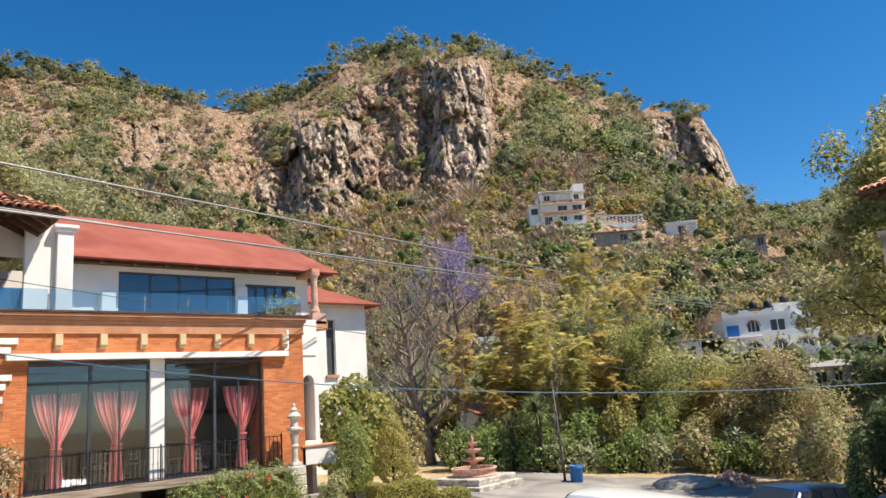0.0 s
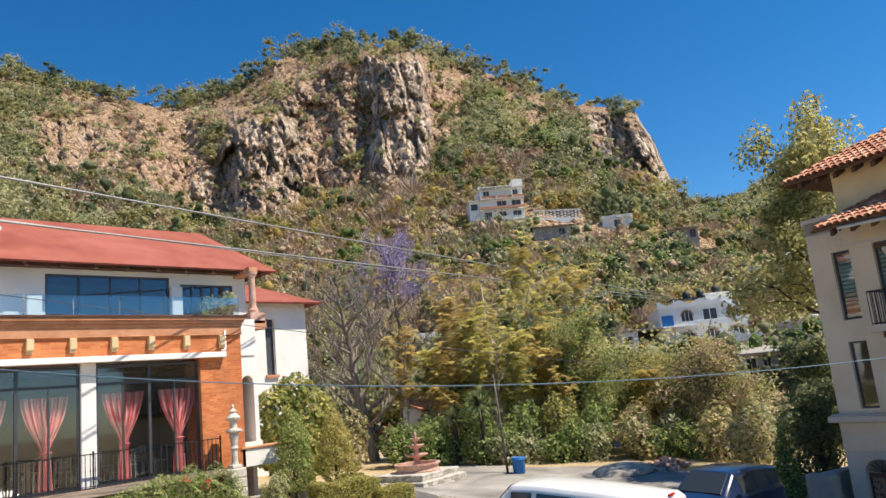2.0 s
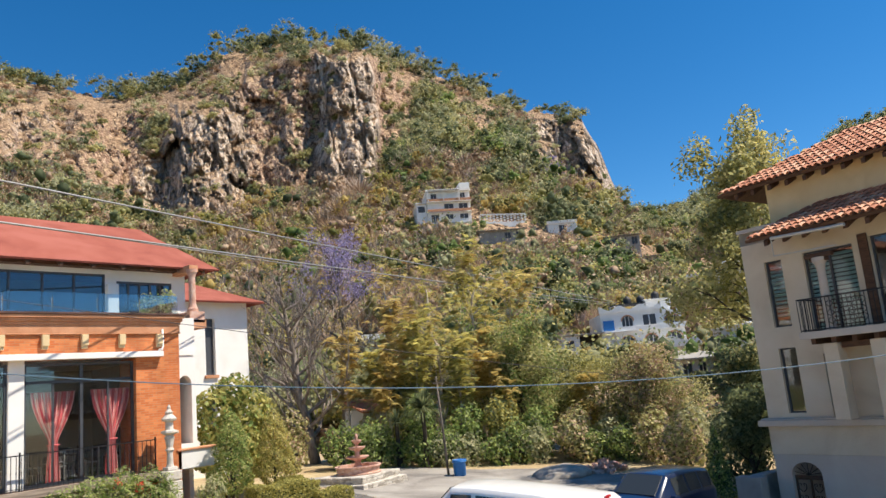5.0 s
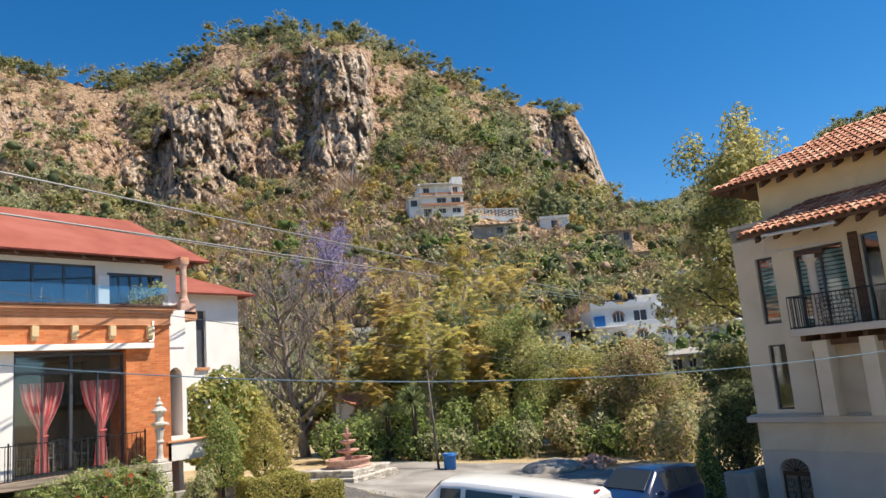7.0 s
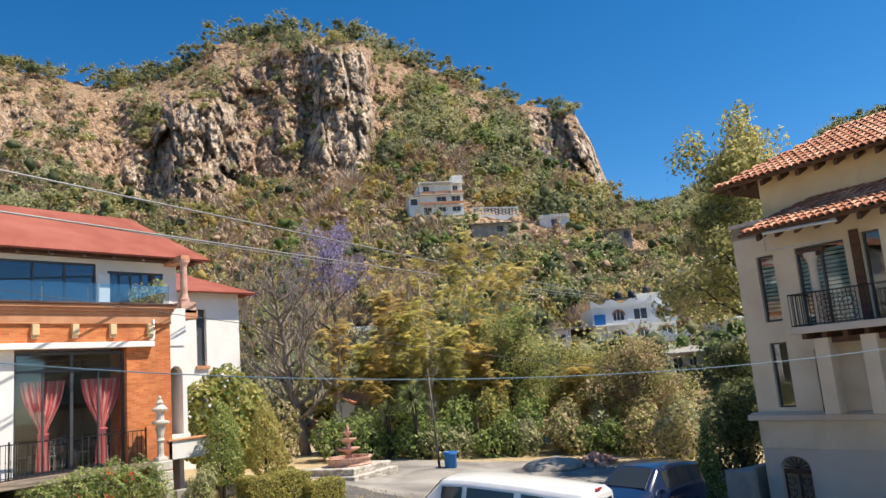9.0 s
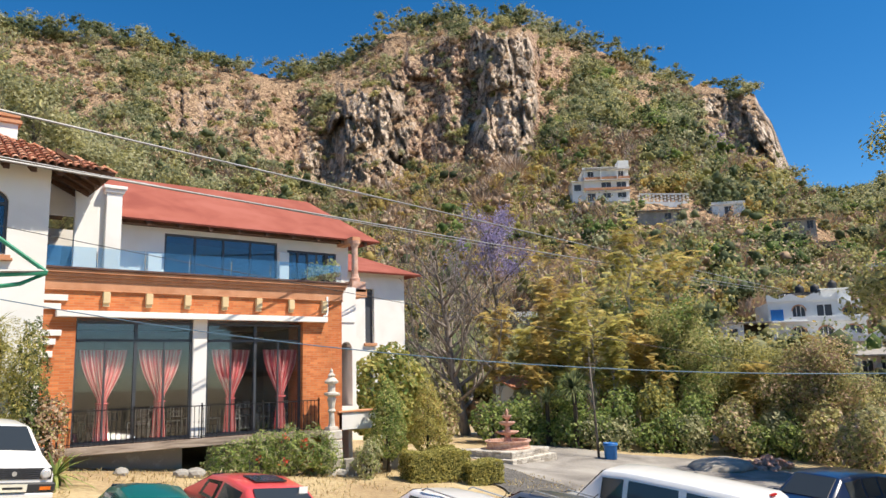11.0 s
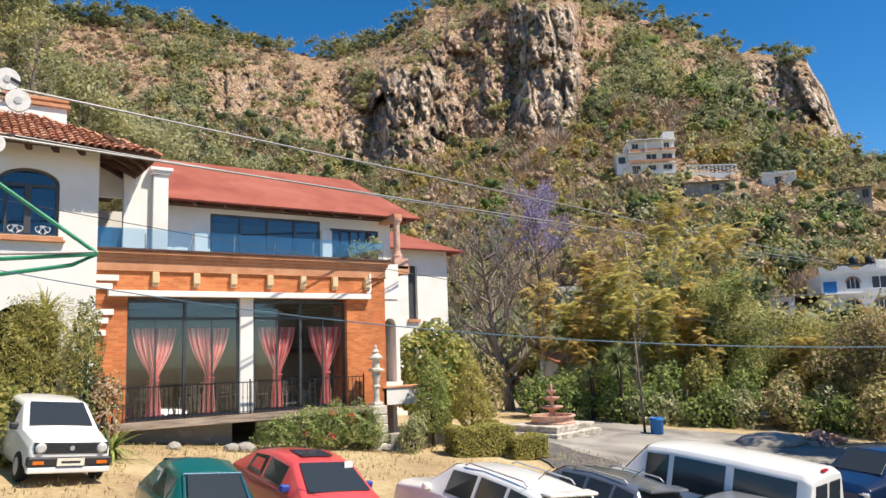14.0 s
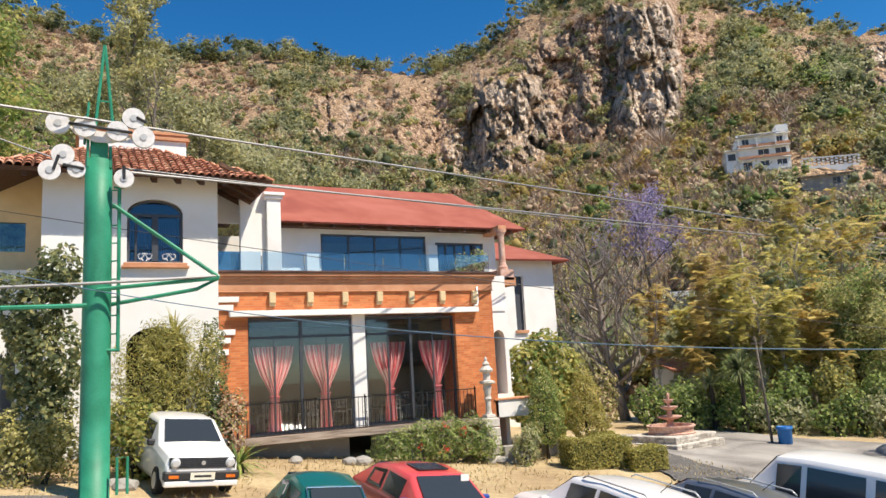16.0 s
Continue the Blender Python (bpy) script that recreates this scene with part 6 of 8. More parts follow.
plant = bush("potted_plant", "leafy green plant in a clay pot on the terrace", (13.3, 24.5, 6.12), [(0, 0, 1.35, 0.5, 0.4, 0.5), (0.35, 0, 1.75, 0.4, 0.35, 0.4), (-0.35, 0, 1.6, 0.4, 0.35, 0.4)], "greygreen", 120, 0.1, "greenleaf", "plant")
bm = bmesh.new()
lathe(bm, [(0.18, 0.0), (0.26, 0.35), (0.30, 0.5), (0.30, 0.56), (0.24, 0.56)], 16)
part("pot", bm, M["moulding"], plant, "clay pot", True)
# before the wing
bush("dark_bush", "tall dark green bush against the white wing", (-0.7, 21.6, soil(-0.7, 21.6)), [(0, 0, 1.2, 0.8, 0.7, 1.1), (0, 0, 2.7, 0.95, 0.8, 1.1), (-0.3, 0, 4.0, 0.8, 0.7, 1.0), (0.35, 0, 4.9, 0.55, 0.5, 0.8)], "darkleaf", 150, 0.16, "olive")
bush("feathery_bush", "feathery yellow-green bush before the wing", (2.2, 21.7, soil(2.2, 21.7)), [(0, 0, 1.5, 1.3, 0.9, 1.2), (-0.4, 0, 2.6, 1.1, 0.8, 1.1), (0.6, 0, 2.9, 1.0, 0.8, 1.0), (0.0, 0, 3.5, 0.7, 0.6, 0.6)], "lime", 200, 0.12, "olive", shell=0.55, aspect=0.25)
bush("juniper", "narrow dark green juniper at the brick corner", (3.55, 22.4, soil(3.55, 22.4)), [(0, 0, 1.2, 0.55, 0.5, 1.0), (0, 0, 2.4, 0.5, 0.45, 0.9), (0.05, 0, 3.4, 0.34, 0.32, 0.75)], "darkleaf", 330, 0.08, "greenleaf")
bush("flowering_shrub", "low shrub with pale flowers by the green mast", (-0.9, 19.6, soil(-0.9, 19.6)), [(0, 0, 0.7, 0.8, 0.6, 0.7), (0.7, 0.1, 0.9, 0.7, 0.5, 0.7), (-0.4, 0.3, 1.2, 0.6, 0.5, 0.6)], "olive", 170, 0.10, "lime")
bush("hibiscus_bush", "broad-leaved yellow-green bush behind the white car", (1.5, 20.2, soil(1.5, 20.2)), [(0, 0, 0.8, 0.7, 0.6, 0.8), (-0.3, 0, 1.5, 0.6, 0.5, 0.6)], "lime", 190, 0.12, "greenleaf")
bush("hibiscus_bush", "bush with pinkish new leaves at the brick corner", (4.0, 22.3, soil(4.0, 22.3)), [(0, 0, 1.0, 0.5, 0.5, 0.9), (0.1, 0, 1.7, 0.4, 0.4, 0.5)], "dry", 170, 0.1, "olive")
blades("agave", "tall spiky blades rising from the bush", (2.5, 22.0, soil(2.5, 22.0) + 0.0), 45, 1.4, 0.07, "lime", 1.0, trunk=3.6)
blades("cycad", "fan of green cycad fronds by the deck", (4.0, 21.0, soil(4.0, 21.0)), 60, 1.15, 0.10, "greenleaf", 0.75, trunk=0.35)
# behind the hotel
tree("tall_gum_tree", "tall gum tree with sparse foliage", (3.6, 58.0, 17.0), 19.5, 3.2, "olive", limbs=16, per=60, size=0.3, cluster=1.1, first=0.3, girth=0.22, seed=53, second="greygreen", bark="bark", up=1.0)
tree("light_green_tree", "leafy bright green tree above the hotel roof", (-5.6, 44.0, 8.0), 19.5, 4.2, "greenleaf", limbs=18, per=130, size=0.3, cluster=1.4, first=0.25, girth=0.3, seed=59, second="lime")
for i, (x, y, z, h) in enumerate(((6.8, 47.5, 9.0, 14.0), (0.5, 50, 11.0, 13.0), (11, 48, 9.0, 10.5), (15.5, 47, 8.0, 9.0))):
    tree("olive_tree", "grey-olive tree on the slope behind the hotel", (x, y, z), h, 3.6, "greygreen", limbs=15, per=120, size=0.25, cluster=1.2, first=0.2, girth=0.2, seed=61 + i, second="olive")
tree("bare_tree", "leafless brown tree on the slope behind the hotel", (5.0, 55, 15.0), 13.0, 3.6, "twig", bark="midbark", limbs=14, per=0, first=0.25, girth=0.2, twigs=5, seed=71, up=0.9)
# dry grass tufts
n = 5200
x, y = rng.uniform(-1, 20, n), rng.uniform(15.5, 23.3, n)
keep = np.array([noise.noise((a * 0.5, b * 0.5, 4)) + 0.45 * (b > 21.5) > -0.1 for a, b in zip(x, y)])
p = np.stack([x, y, lot_z(x, y) + 0.05], 1)[keep]
M["straw"] = leaf_material("straw_grass", ((0.30, 0.22, 0.10), (0.46, 0.36, 0.18), (0.58, 0.48, 0.27)), 0.3)
co, fc = leaf_quads(p, 0.16, -1.5, 0.18)
tagged(arrays("dry_grass", co, fc, M["straw"]), "dry straw tufts in the yard", "grass", kind="stuff")


# ---- paving, fountain and small things in the yard ----
def sheet(name, label, x_left, x_right, y0, y1, lift, mat, n=30):
    """A paved strip that follows the ground, between two edges given as functions of y."""
    co, fc = [], []
    ys = np.linspace(y0, y1, 48)
    for y in ys:
        for k in range(n + 1):
            x = x_left(y) + (x_right(y) - x_left(y)) * k / n
            co.append((x, y, float(lot_z(x, y)) + lift + 0.02 * noise.noise((x * 0.5, y * 0.5, 2))))
    for i in range(47):
        for k in range(n):
            a = i * (n + 1) + k
            fc.append((a, a + 1, a + n + 2, a + n + 1))
    return tagged(arrays(name, co, fc, mat, smooth=True), label, "paving", kind="structure")


def edge(y):
    return float(np.interp(y, [-6, 6, 14, 20, 24, 28], [14.5, 16.0, 18.3, 19.6, 20.4, 21.0])) + 0.12 * math.sin(y * 2.1)


M["paving"] = material("worn_concrete", ((0.15, 0.138, 0.125), (0.27, 0.25, 0.225), (0.37, 0.35, 0.315)), 0.5, 0.92, 0.5, 14)
M["cobble"] = None


def cobble_material():
    m = material("dark_cobbles", ((0.09, 0.085, 0.08), (0.18, 0.17, 0.155)), 2.0, 0.9, 0.3, 30)
    nt = m.node_tree
    v = nt.nodes.new("ShaderNodeTexVoronoi")
    v.inputs["Scale"].default_value = 9
    tc = nt.nodes.new("ShaderNodeTexCoord")
    nt.links.new(tc.outputs["Object"], v.inputs["Vector"])
    bp = nt.nodes.new("ShaderNodeBump")
    bp.invert = True
    bp.inputs["Strength"].default_value, bp.inputs["Distance"].default_value = 1.0, 0.06
    nt.links.new(v.outputs["Distance"], bp.inputs["Height"])
    nt.links.new(bp.outputs[0], nt.nodes["Principled BSDF"].inputs["Normal"])
    return m


M["cobble"] = cobble_material()
sheet("pavement", "worn pale concrete drive", edge, lambda y: float(np.interp(y, [-6, 8, 14, 20, 26], [24, 27, 32, 31, 27.5])) + 0.3 * math.sin(y), -6, 27.5, 0.045, M["paving"])
sheet("cobbled_strip", "dark cobbled strip beside the drive", lambda y: edge(y) - 2.6 + 0.2 * math.sin(3 * y), edge, -6, 22.5, 0.04, M["cobble"])

fx, fy = 22.3, 24.6
fz = float(lot_z(fx, fy)) + 0.03
plinth = thing("stone_plinth", "stepped plinth of thin stacked grey stones", "plinth", at=(fx, fy, fz), rz=12)
rr = random.Random(9)
for lvl, (sx, sy, z0) in enumerate(((3.3, 2.8, -0.16), (2.8, 2.4, 0.11))):
    part("slab", boxes((-sx / 2 + 0.06, sx / 2 - 0.06, -sy / 2 + 0.06, sy / 2 - 0.06, z0, z0 + 0.3)), M["greystone"], plinth)
    for row in range(3):
        x = -sx / 2
        while x < sx / 2 - 0.1:
            w_ = min(rr.uniform(0.25, 0.6), sx / 2 - x)
            part("stone", boxes((x, x + w_ - 0.015, -sy / 2, -sy / 2 + 0.1, z0 + row * 0.1, z0 + row * 0.1 + 0.09), bevel=0.01), M["greystone"], plinth)
            x += w_
        y = -sy / 2 + 0.1
        while y < sy / 2 - 0.1:
            w_ = min(rr.uniform(0.25, 0.6), sy / 2 - y)
            part("stone", boxes((-sx / 2, -sx / 2 + 0.1, y, y + w_ - 0.015, z0 + row * 0.1, z0 + row * 0.1 + 0.09), bevel=0.01), M["greystone"], plinth)
            y += w_
fountain = thing("fountain", "three-tiered pink stone fountain on a stepped plinth", "fountain", at=(fx, fy, fz + 0.40))
fountain.scale = (0.9, 0.9, 0.84)
bm = bmesh.new()
lathe(bm, [(1.05, 0), (1.08, 0.06), (1.0, 0.12), (1.02, 0.30), (1.10, 0.36), (1.10, 0.42), (0.95, 0.42), (0.93, 0.15), (0.05, 0.14)], 32)
part("basin", bm, M["stone"], fountain, "round pink stone basin")
bm = bmesh.new()
lathe(bm, [(0.22, 0.14), (0.26, 0.3), (0.16, 0.45), (0.14, 0.6), (0.2, 0.7), (0.1, 0.95), (0.13, 1.15), (0.07, 1.35), (0.09, 1.5), (0.06, 1.75), (0.09, 1.85), (0.02, 1.98)], 18)
part("stem", bm, M["stone"], fountain, "turned stone stem", True)
for r0, z0 in ((0.55, 0.72), (0.40, 1.18), (0.24, 1.52)):
    bm = bmesh.new()
    lathe(bm, [(0.1, z0 - 0.06), (r0 * 0.7, z0), (r0, z0 + 0.10), (r0, z0 + 0.14), (r0 * 0.85, z0 + 0.12), (0.08, z0 + 0.04)], 24)
    part("bowl", bm, M["stone"], fountain)

bx, by = 26.7, 22.7
bin_ = thing("water_barrel", "blue plastic barrel standing beside a post", "barrel", at=(bx, by, float(lot_z(bx, by)) + 0.03))
M["blueplastic"] = plain("blue_plastic", (0.02, 0.16, 0.46), 0.45)
bm = bmesh.new()
lathe(bm, [(0.24, 0), (0.27, 0.03), (0.29, 0.62), (0.32, 0.66), (0.32, 0.72), (0.29, 0.72), (0.26, 0.1), (0.02, 0.09)], 22)
part("body", bm, M["blueplastic"], bin_, "", True)
bm = bmesh.new()
lathe(bm, [(0.325, 0.6), (0.34, 0.63), (0.325, 0.66)], 22)
part("rim", bm, M["blueplastic"], bin_)
px_, py_ = 26.6, 23.3
post = thing("wooden_pole", "thin leaning wooden utility pole", "pole", at=(px_, py_, float(lot_z(px_, py_)) - 0.1))
bm = bmesh.new()
tube(bm, [(0, 0, 0), (-0.10, 0.03, 2.2), (-0.22, 0.08, 4.6)], [0.06, 0.05, 0.04], 9)
part("shaft", bm, M["midbark"], post, "", True)
part("crossarm", boxes((-0.5, 0.1, 0.04, 0.10, 4.25, 4.33)), M["darkbark"], post)
# sand heap and rubble
bm = bmesh.new()
bmesh.ops.create_uvsphere(bm, u_segments=26, v_segments=14, radius=1)
for v in bm.verts:
    v.co = Vector((v.co.x * 1.6, v.co.y * 1.2, max(-0.1, v.co.z) * 0.48)) * (1 + 0.14 * noise.noise(v.co * 2.2))
hp = part("sand_mound", bm, material("grey_sand", ((0.30, 0.27, 0.23), (0.44, 0.40, 0.34)), 3, 0.95, 0.6, 50), None, "", True)
hp.location = (29.3, 19.0, float(lot_z(29.3, 19.0)) + 0.02)
tagged(hp, "low heap of grey sand on the drive", "sand heap")
heap = thing("rubble_heap", "heap of broken pinkish stones beside the sand", "rubble", at=(31.6, 18.2, float(lot_z(31.6, 18.2))))
for i in range(46):
    bm = bmesh.new()
    bmesh.ops.create_icosphere(bm, subdivisions=1, radius=1)
    s = rr.uniform(0.09, 0.26)
    a, d = rr.uniform(0, 6.28), rr.random() ** 0.7
    for v in bm.verts:
        v.co = Vector((v.co.x * s * 1.3, v.co.y * s, v.co.z * s * 0.8)) * rr.uniform(0.8, 1.15) + Vector((math.cos(a) * d * 1.5, math.sin(a) * d * 0.9, 0.06 + 0.55 * (1 - d) * rr.random()))
    part("stone", bm, M["stone"], heap)
for x, y, s in ((6.0, 22.7, 0.22), (8.0, 22.4, 0.30), (7.6, 22.45, 0.24), (1.1, 18.9, 0.3), (13.0, 22.6, 0.25), (0.9, 19.3, 0.22)):
    bm = bmesh.new()
    bmesh.ops.create_icosphere(bm, subdivisions=2, radius=s)
    for v in bm.verts:
        v.co *= 1 + 0.25 * noise.noise(v.co * 5 + Vector((x, y, 0)))
        v.co.z *= 0.65
    o = part("boulder", bm, M["concrete"])
    o.location = (x, y, float(lot_z(x, y)) + s * 0.25)
    tagged(o, "pale weathered boulder in the dry grass", "boulder", "boulders in the yard")
# stone pier with its carved lantern, and grey planter blocks
pier = thing("stone_pier", "rough pale stone pier at the end of the deck", "pier", at=(12.75, 22.85, float(lot_z(12.75, 22.85)) - 0.1))
ph = 2.2 - (float(lot_z(12.75, 22.85)) - 0.1)
for k in range(5):
    part("block", boxes((-0.30 + 0.02 * (k % 2), 0.30 - 0.01 * k, -0.28, 0.2, k * ph / 5, (k + 1) * ph / 5 - 0.015), bevel=0.03), M["greystone"], pier)
bm = bmesh.new()
box(bm, -0.17, 0.17, -0.17, 0.17, 0, 0.1, bevel=0.01)
lathe(bm, [(0.13, 0.1), (0.10, 0.2), (0.09, 0.55), (0.14, 0.62), (0.10, 0.7), (0.13, 0.9), (0.16, 1.0), (0.12, 1.08), (0.26, 1.16), (0.25, 1.22), (0.13, 1.25), (0.12, 1.5), (0.22, 1.54), (0.24, 1.6), (0.15, 1.7), (0.1, 1.74), (0.13, 1.8), (0.05, 1.9), (0.06, 1.96), (0.01, 2.05)], 10)
box(bm, 0.1, 0.3, -0.06, 0.06, 1.12, 1.2, bevel=0.01)
st = part("carved_stone_lantern", bm, M["greystone"])
st.location = (12.75, 22.85, 2.2)
tagged(st, "carved pale stone pagoda lantern on the pier", "stone lantern")
for x, y, w_, h_ in ((13.3, 22.6, 0.5, 0.55), (14.2, 22.9, 0.8, 0.6), (15.6, 23.3, 0.9, 0.55)):
    o = part("planter_block", boxes((-w_ / 2, w_ / 2, -0.15, 0.15, -0.1, h_), bevel=0.02), M["concrete"])
    o.location = (x, y, float(lot_z(x, y)))
    tagged(o, "low grey concrete planter block by the hotel", "planter", "planter blocks")
kz = float(lot_z(31.6, 34.5)) - 0.6
kiosk = thing("tiled_kiosk", "small white kiosk with a clay-tiled roof", "kiosk", at=(31.4, 33.6, kz))
part("wall", boxes((-1.0, 1.0, -0.8, 0.8, 0, 2.9 - kz + 0.2)), M["white"], kiosk)
bm = bmesh.new()
slab(bm, ((-1.3, -1.1, 2.9 - kz + 0.1), (1.3, -1.1, 2.9 - kz + 0.1), (1.3, 0.6, 3.7 - kz), (-1.3, 0.6, 3.7 - kz)), 0.08)
kroof = part("roof", bm, M["tile"], kiosk, "clay-tiled lean-to roof")


# ---- parked cars ----
M["tyre"] = plain("tyre_rubber", (0.015, 0.015, 0.016), 0.85)
M["carglass"] = None


def car_glass():
    m = bpy.data.materials.new("dark_car_glass")
    m.use_nodes = True
    b = m.node_tree.nodes["Principled BSDF"]
    b.inputs["Base Color"].default_value = (0.030, 0.036, 0.040, 1)
    b.inputs["Roughness"].default_value = 0.09
    b.inputs["Specular IOR Level"].default_value = 0.6
    return m


M["carglass"] = car_glass()
M["trim"] = plain("black_plastic_trim", (0.03, 0.03, 0.032), 0.6)
M["lamp"] = plain("lamp_glass", (0.65, 0.66, 0.66), 0.12, 0.2)
M["amber"] = plain("amber_lens", (0.75, 0.18, 0.02), 0.3)
M["redlens"] = plain("red_lens", (0.45, 0.02, 0.02), 0.3)
M["plate"] = plain("pale_plate", (0.75, 0.72, 0.60), 0.5)


def paint(name, col, metal=0.0):
    m = plain(name, col, 0.28, metal, 0.05, 3.0, 0.0)
    m.node_tree.nodes["Principled BSDF"].inputs["Coat Weight"].default_value = 0.6
    return m


def car(name, label, at, heading, body, stations, wheels, glaze, colour, dome=0.05, wheel_r=0.29, extra=None):
    """A car whose front looks along +x before it is turned. stations, front to back: (x, low, belt, top, half width, half width of the roof).
    glaze: spans of stations whose sides are glazed; the spans that climb or fall become windscreens."""
    slope = math.degrees(math.atan2(float(lot_z(at[0] + math.cos(radians(heading)), at[1] + math.sin(radians(heading)))) - float(lot_z(at[0] - math.cos(radians(heading)), at[1] - math.sin(radians(heading)))), 2.0))
    lean = math.degrees(math.atan2(float(lot_z(at[0] - math.sin(radians(heading)), at[1] + math.cos(radians(heading)))) - float(lot_z(at[0] + math.sin(radians(heading)), at[1] - math.cos(radians(heading)))), 2.0))
    ob = thing(name, label, "car", "parked cars", (0, 0, 0))
    ob.matrix_world = pose(at[0], at[1], float(lot_z(*at)) + 0.03, 0, 0, heading) @ pose(0, 0, 0, lean, -slope, 0)
    mat = paint(name + "_paint", *colour)

    def ring(s):
        x, lo, belt, top, w, wr = s
        mid = lo + (belt - lo) * 0.55
        half = [(w * 0.90, lo), (w * 0.985, lo + 0.12), (w, mid), (w * 0.985, belt - 0.05), (w * 0.955, belt), (wr + 0.25 * (w * 0.955 - wr) * 0.3, top - 0.10 * (top - belt) - 0.01), (wr * 0.93, top), (wr * 0.5, top + dome * 0.8)]
        return [Vector((x, y, z)) for y, z in half] + [Vector((x, 0, top + dome))] + [Vector((x, -y, z)) for y, z in half[::-1]]

    rings = [ring(s) for s in stations]
    bm = bmesh.new()
    vs = [[bm.verts.new(p) for p in r] for r in rings]
    n = len(vs[0])
    for a, b in zip(vs, vs[1:]):
        for k in range(n - 1):
            bm.faces.new((a[k], b[k], b[k + 1], a[k + 1]))
        bm.faces.new((a[n - 1], b[n - 1], b[0], a[0]))
    bm.faces.new(vs[0])
    bm.faces.new(vs[-1][::-1])
    bmesh.ops.recalc_face_normals(bm, faces=bm.faces[:])
    body_ = part("body", bm, mat, ob, "", True)
    soft = body_.modifiers.new("rounding", "BEVEL")
    soft.width, soft.segments, soft.limit_method, soft.angle_limit = 0.07, 3, "ANGLE", radians(18)

    def pane(name_, q, inset, mat_, off=0.008, parent=ob):
        q = [Vector(p) for p in q]
        c = sum(q, Vector()) / 4
        nr = (q[1] - q[0]).cross(q[3] - q[0]).normalized()
        if nr.dot(c - Vector((c.x * 0.6, 0, 0.6))) < 0:
            nr = -nr
        q = [c + (p - c) * (1 - inset) + nr * off for p in q]
        bm = bmesh.new()
        a = [bm.verts.new(p) for p in q]
        b = [bm.verts.new(p - nr * 0.02) for p in q]
        bm.faces.new(a)
        bm.faces.new(b[::-1])
        for i in range(4):
            bm.faces.new((a[i], b[i], b[(i + 1) % 4], a[(i + 1) % 4]))
        bmesh.ops.recalc_face_normals(bm, faces=bm.faces[:])
        return part(name_, bm, mat_, parent)

    for i, j, kind in glaze:
        a, b = rings[i], rings[j]
        if kind == "side":
            pane("side_window", (a[4], b[4], b[5], a[5]), 0.13, M["carglass"], 0.012)
            pane("side_window", (a[-5], b[-5], b[-6], a[-6]), 0.13, M["carglass"], 0.012)
        else:
            pane("windscreen" if kind == "front" else "rear_window", (a[6], a[-7], b[-7], b[6]), 0.11, M["carglass"], dome * 0.9 + 0.012)
    for x, w in wheels:
        for s in (-1, 1):
            bm = bmesh.new()
            lathe(bm, [(wheel_r * 0.62, -0.09), (wheel_r * 0.95, -0.09), (wheel_r, -0.06), (wheel_r, 0.06), (wheel_r * 0.95, 0.09), (wheel_r * 0.62, 0.09)], 20)
            wh = part("wheel", bm, M["tyre"], ob)
            wh.matrix_local = pose(x, s * (w - 0.07), wheel_r - 0.02, 90, 0, 0)
            bm = bmesh.new()
            lathe(bm, [(wheel_r * 0.6, -0.1), (wheel_r * 0.55, -0.075), (0.05, -0.06), (0.04, 0.06), (wheel_r * 0.55, 0.075), (wheel_r * 0.6, 0.1)], 16)
            part("rim", bm, M["silver"], wh)
    if extra:
        extra(ob, mat, pane, rings)
    return ob


def mirrors(ob, mat, x, w, z):
    for s in (-1, 1):
        part("mirror", boxes((x - 0.06, x + 0.06, min(s * w, s * (w + 0.18)), max(s * w, s * (w + 0.18)), z, z + 0.13), bevel=0.025), mat, ob)


def hatch_extra(ob, mat, pane, rings):
    x = 1.86
    part("bumper", boxes((x - 0.12, x + 0.05, -0.80, 0.80, 0.34, 0.52), bevel=0.03), M["trim"], ob, "black front bumper")
    part("bumper_lip", boxes((x - 0.1, x + 0.045, -0.78, 0.78, 0.22, 0.33), bevel=0.02), mat, ob)
    part("grille", boxes((x - 0.06, x + 0.012, -0.70, 0.70, 0.58, 0.78)), M["trim"], ob, "black slatted grille")
    for k in range(5):
        part("grille_slat", boxes((x, x + 0.022, -0.48, 0.48, 0.60 + k * 0.036, 0.612 + k * 0.036)), M["frame"], ob)
    for s in (-1, 1):
        for r0, m in ((0.095, M["lamp"]),):
            bm = bmesh.new()
            lathe(bm, [(0.01, 0.05), (r0 * 0.7, 0.045), (r0, 0.02), (r0 + 0.01, 0.0)], 18)
            h = part("headlight", bm, m, ob, "round headlight")
            h.matrix_local = pose(x + 0.01, s * 0.58, 0.68, 0, 90, 0)
        part("indicator", boxes((x + 0.03, x + 0.06, min(s * 0.5, s * 0.70), max(s * 0.5, s * 0.70), 0.39, 0.45)), M["amber"], ob, "amber indicator")
    bm = bmesh.new()
    lathe(bm, [(0.045, 0.0), (0.045, 0.02), (0.035, 0.02)], 16)
    part("badge", bm, M["silver"], ob).matrix_local = pose(x + 0.012, 0, 0.68, 0, 90, 0)
    part("number_plate", boxes((x + 0.055, x + 0.07, -0.26, 0.26, 0.36, 0.50)), M["plate"], ob, "pale plate with a dark bar")
    part("plate_bar", boxes((x + 0.071, x + 0.074, -0.18, 0.18, 0.41, 0.45)), M["trim"], ob)
    mirrors(ob, M["trim"], 0.55, 0.72, 0.86)
    for s in (-0.35, 0.3):
        bm = bmesh.new()
        tube(bm, [(0.95, s, 0.92), (0.80, s + 0.32, 0.99)], 0.012, 5)
        part("wiper", bm, M["trim"], ob)


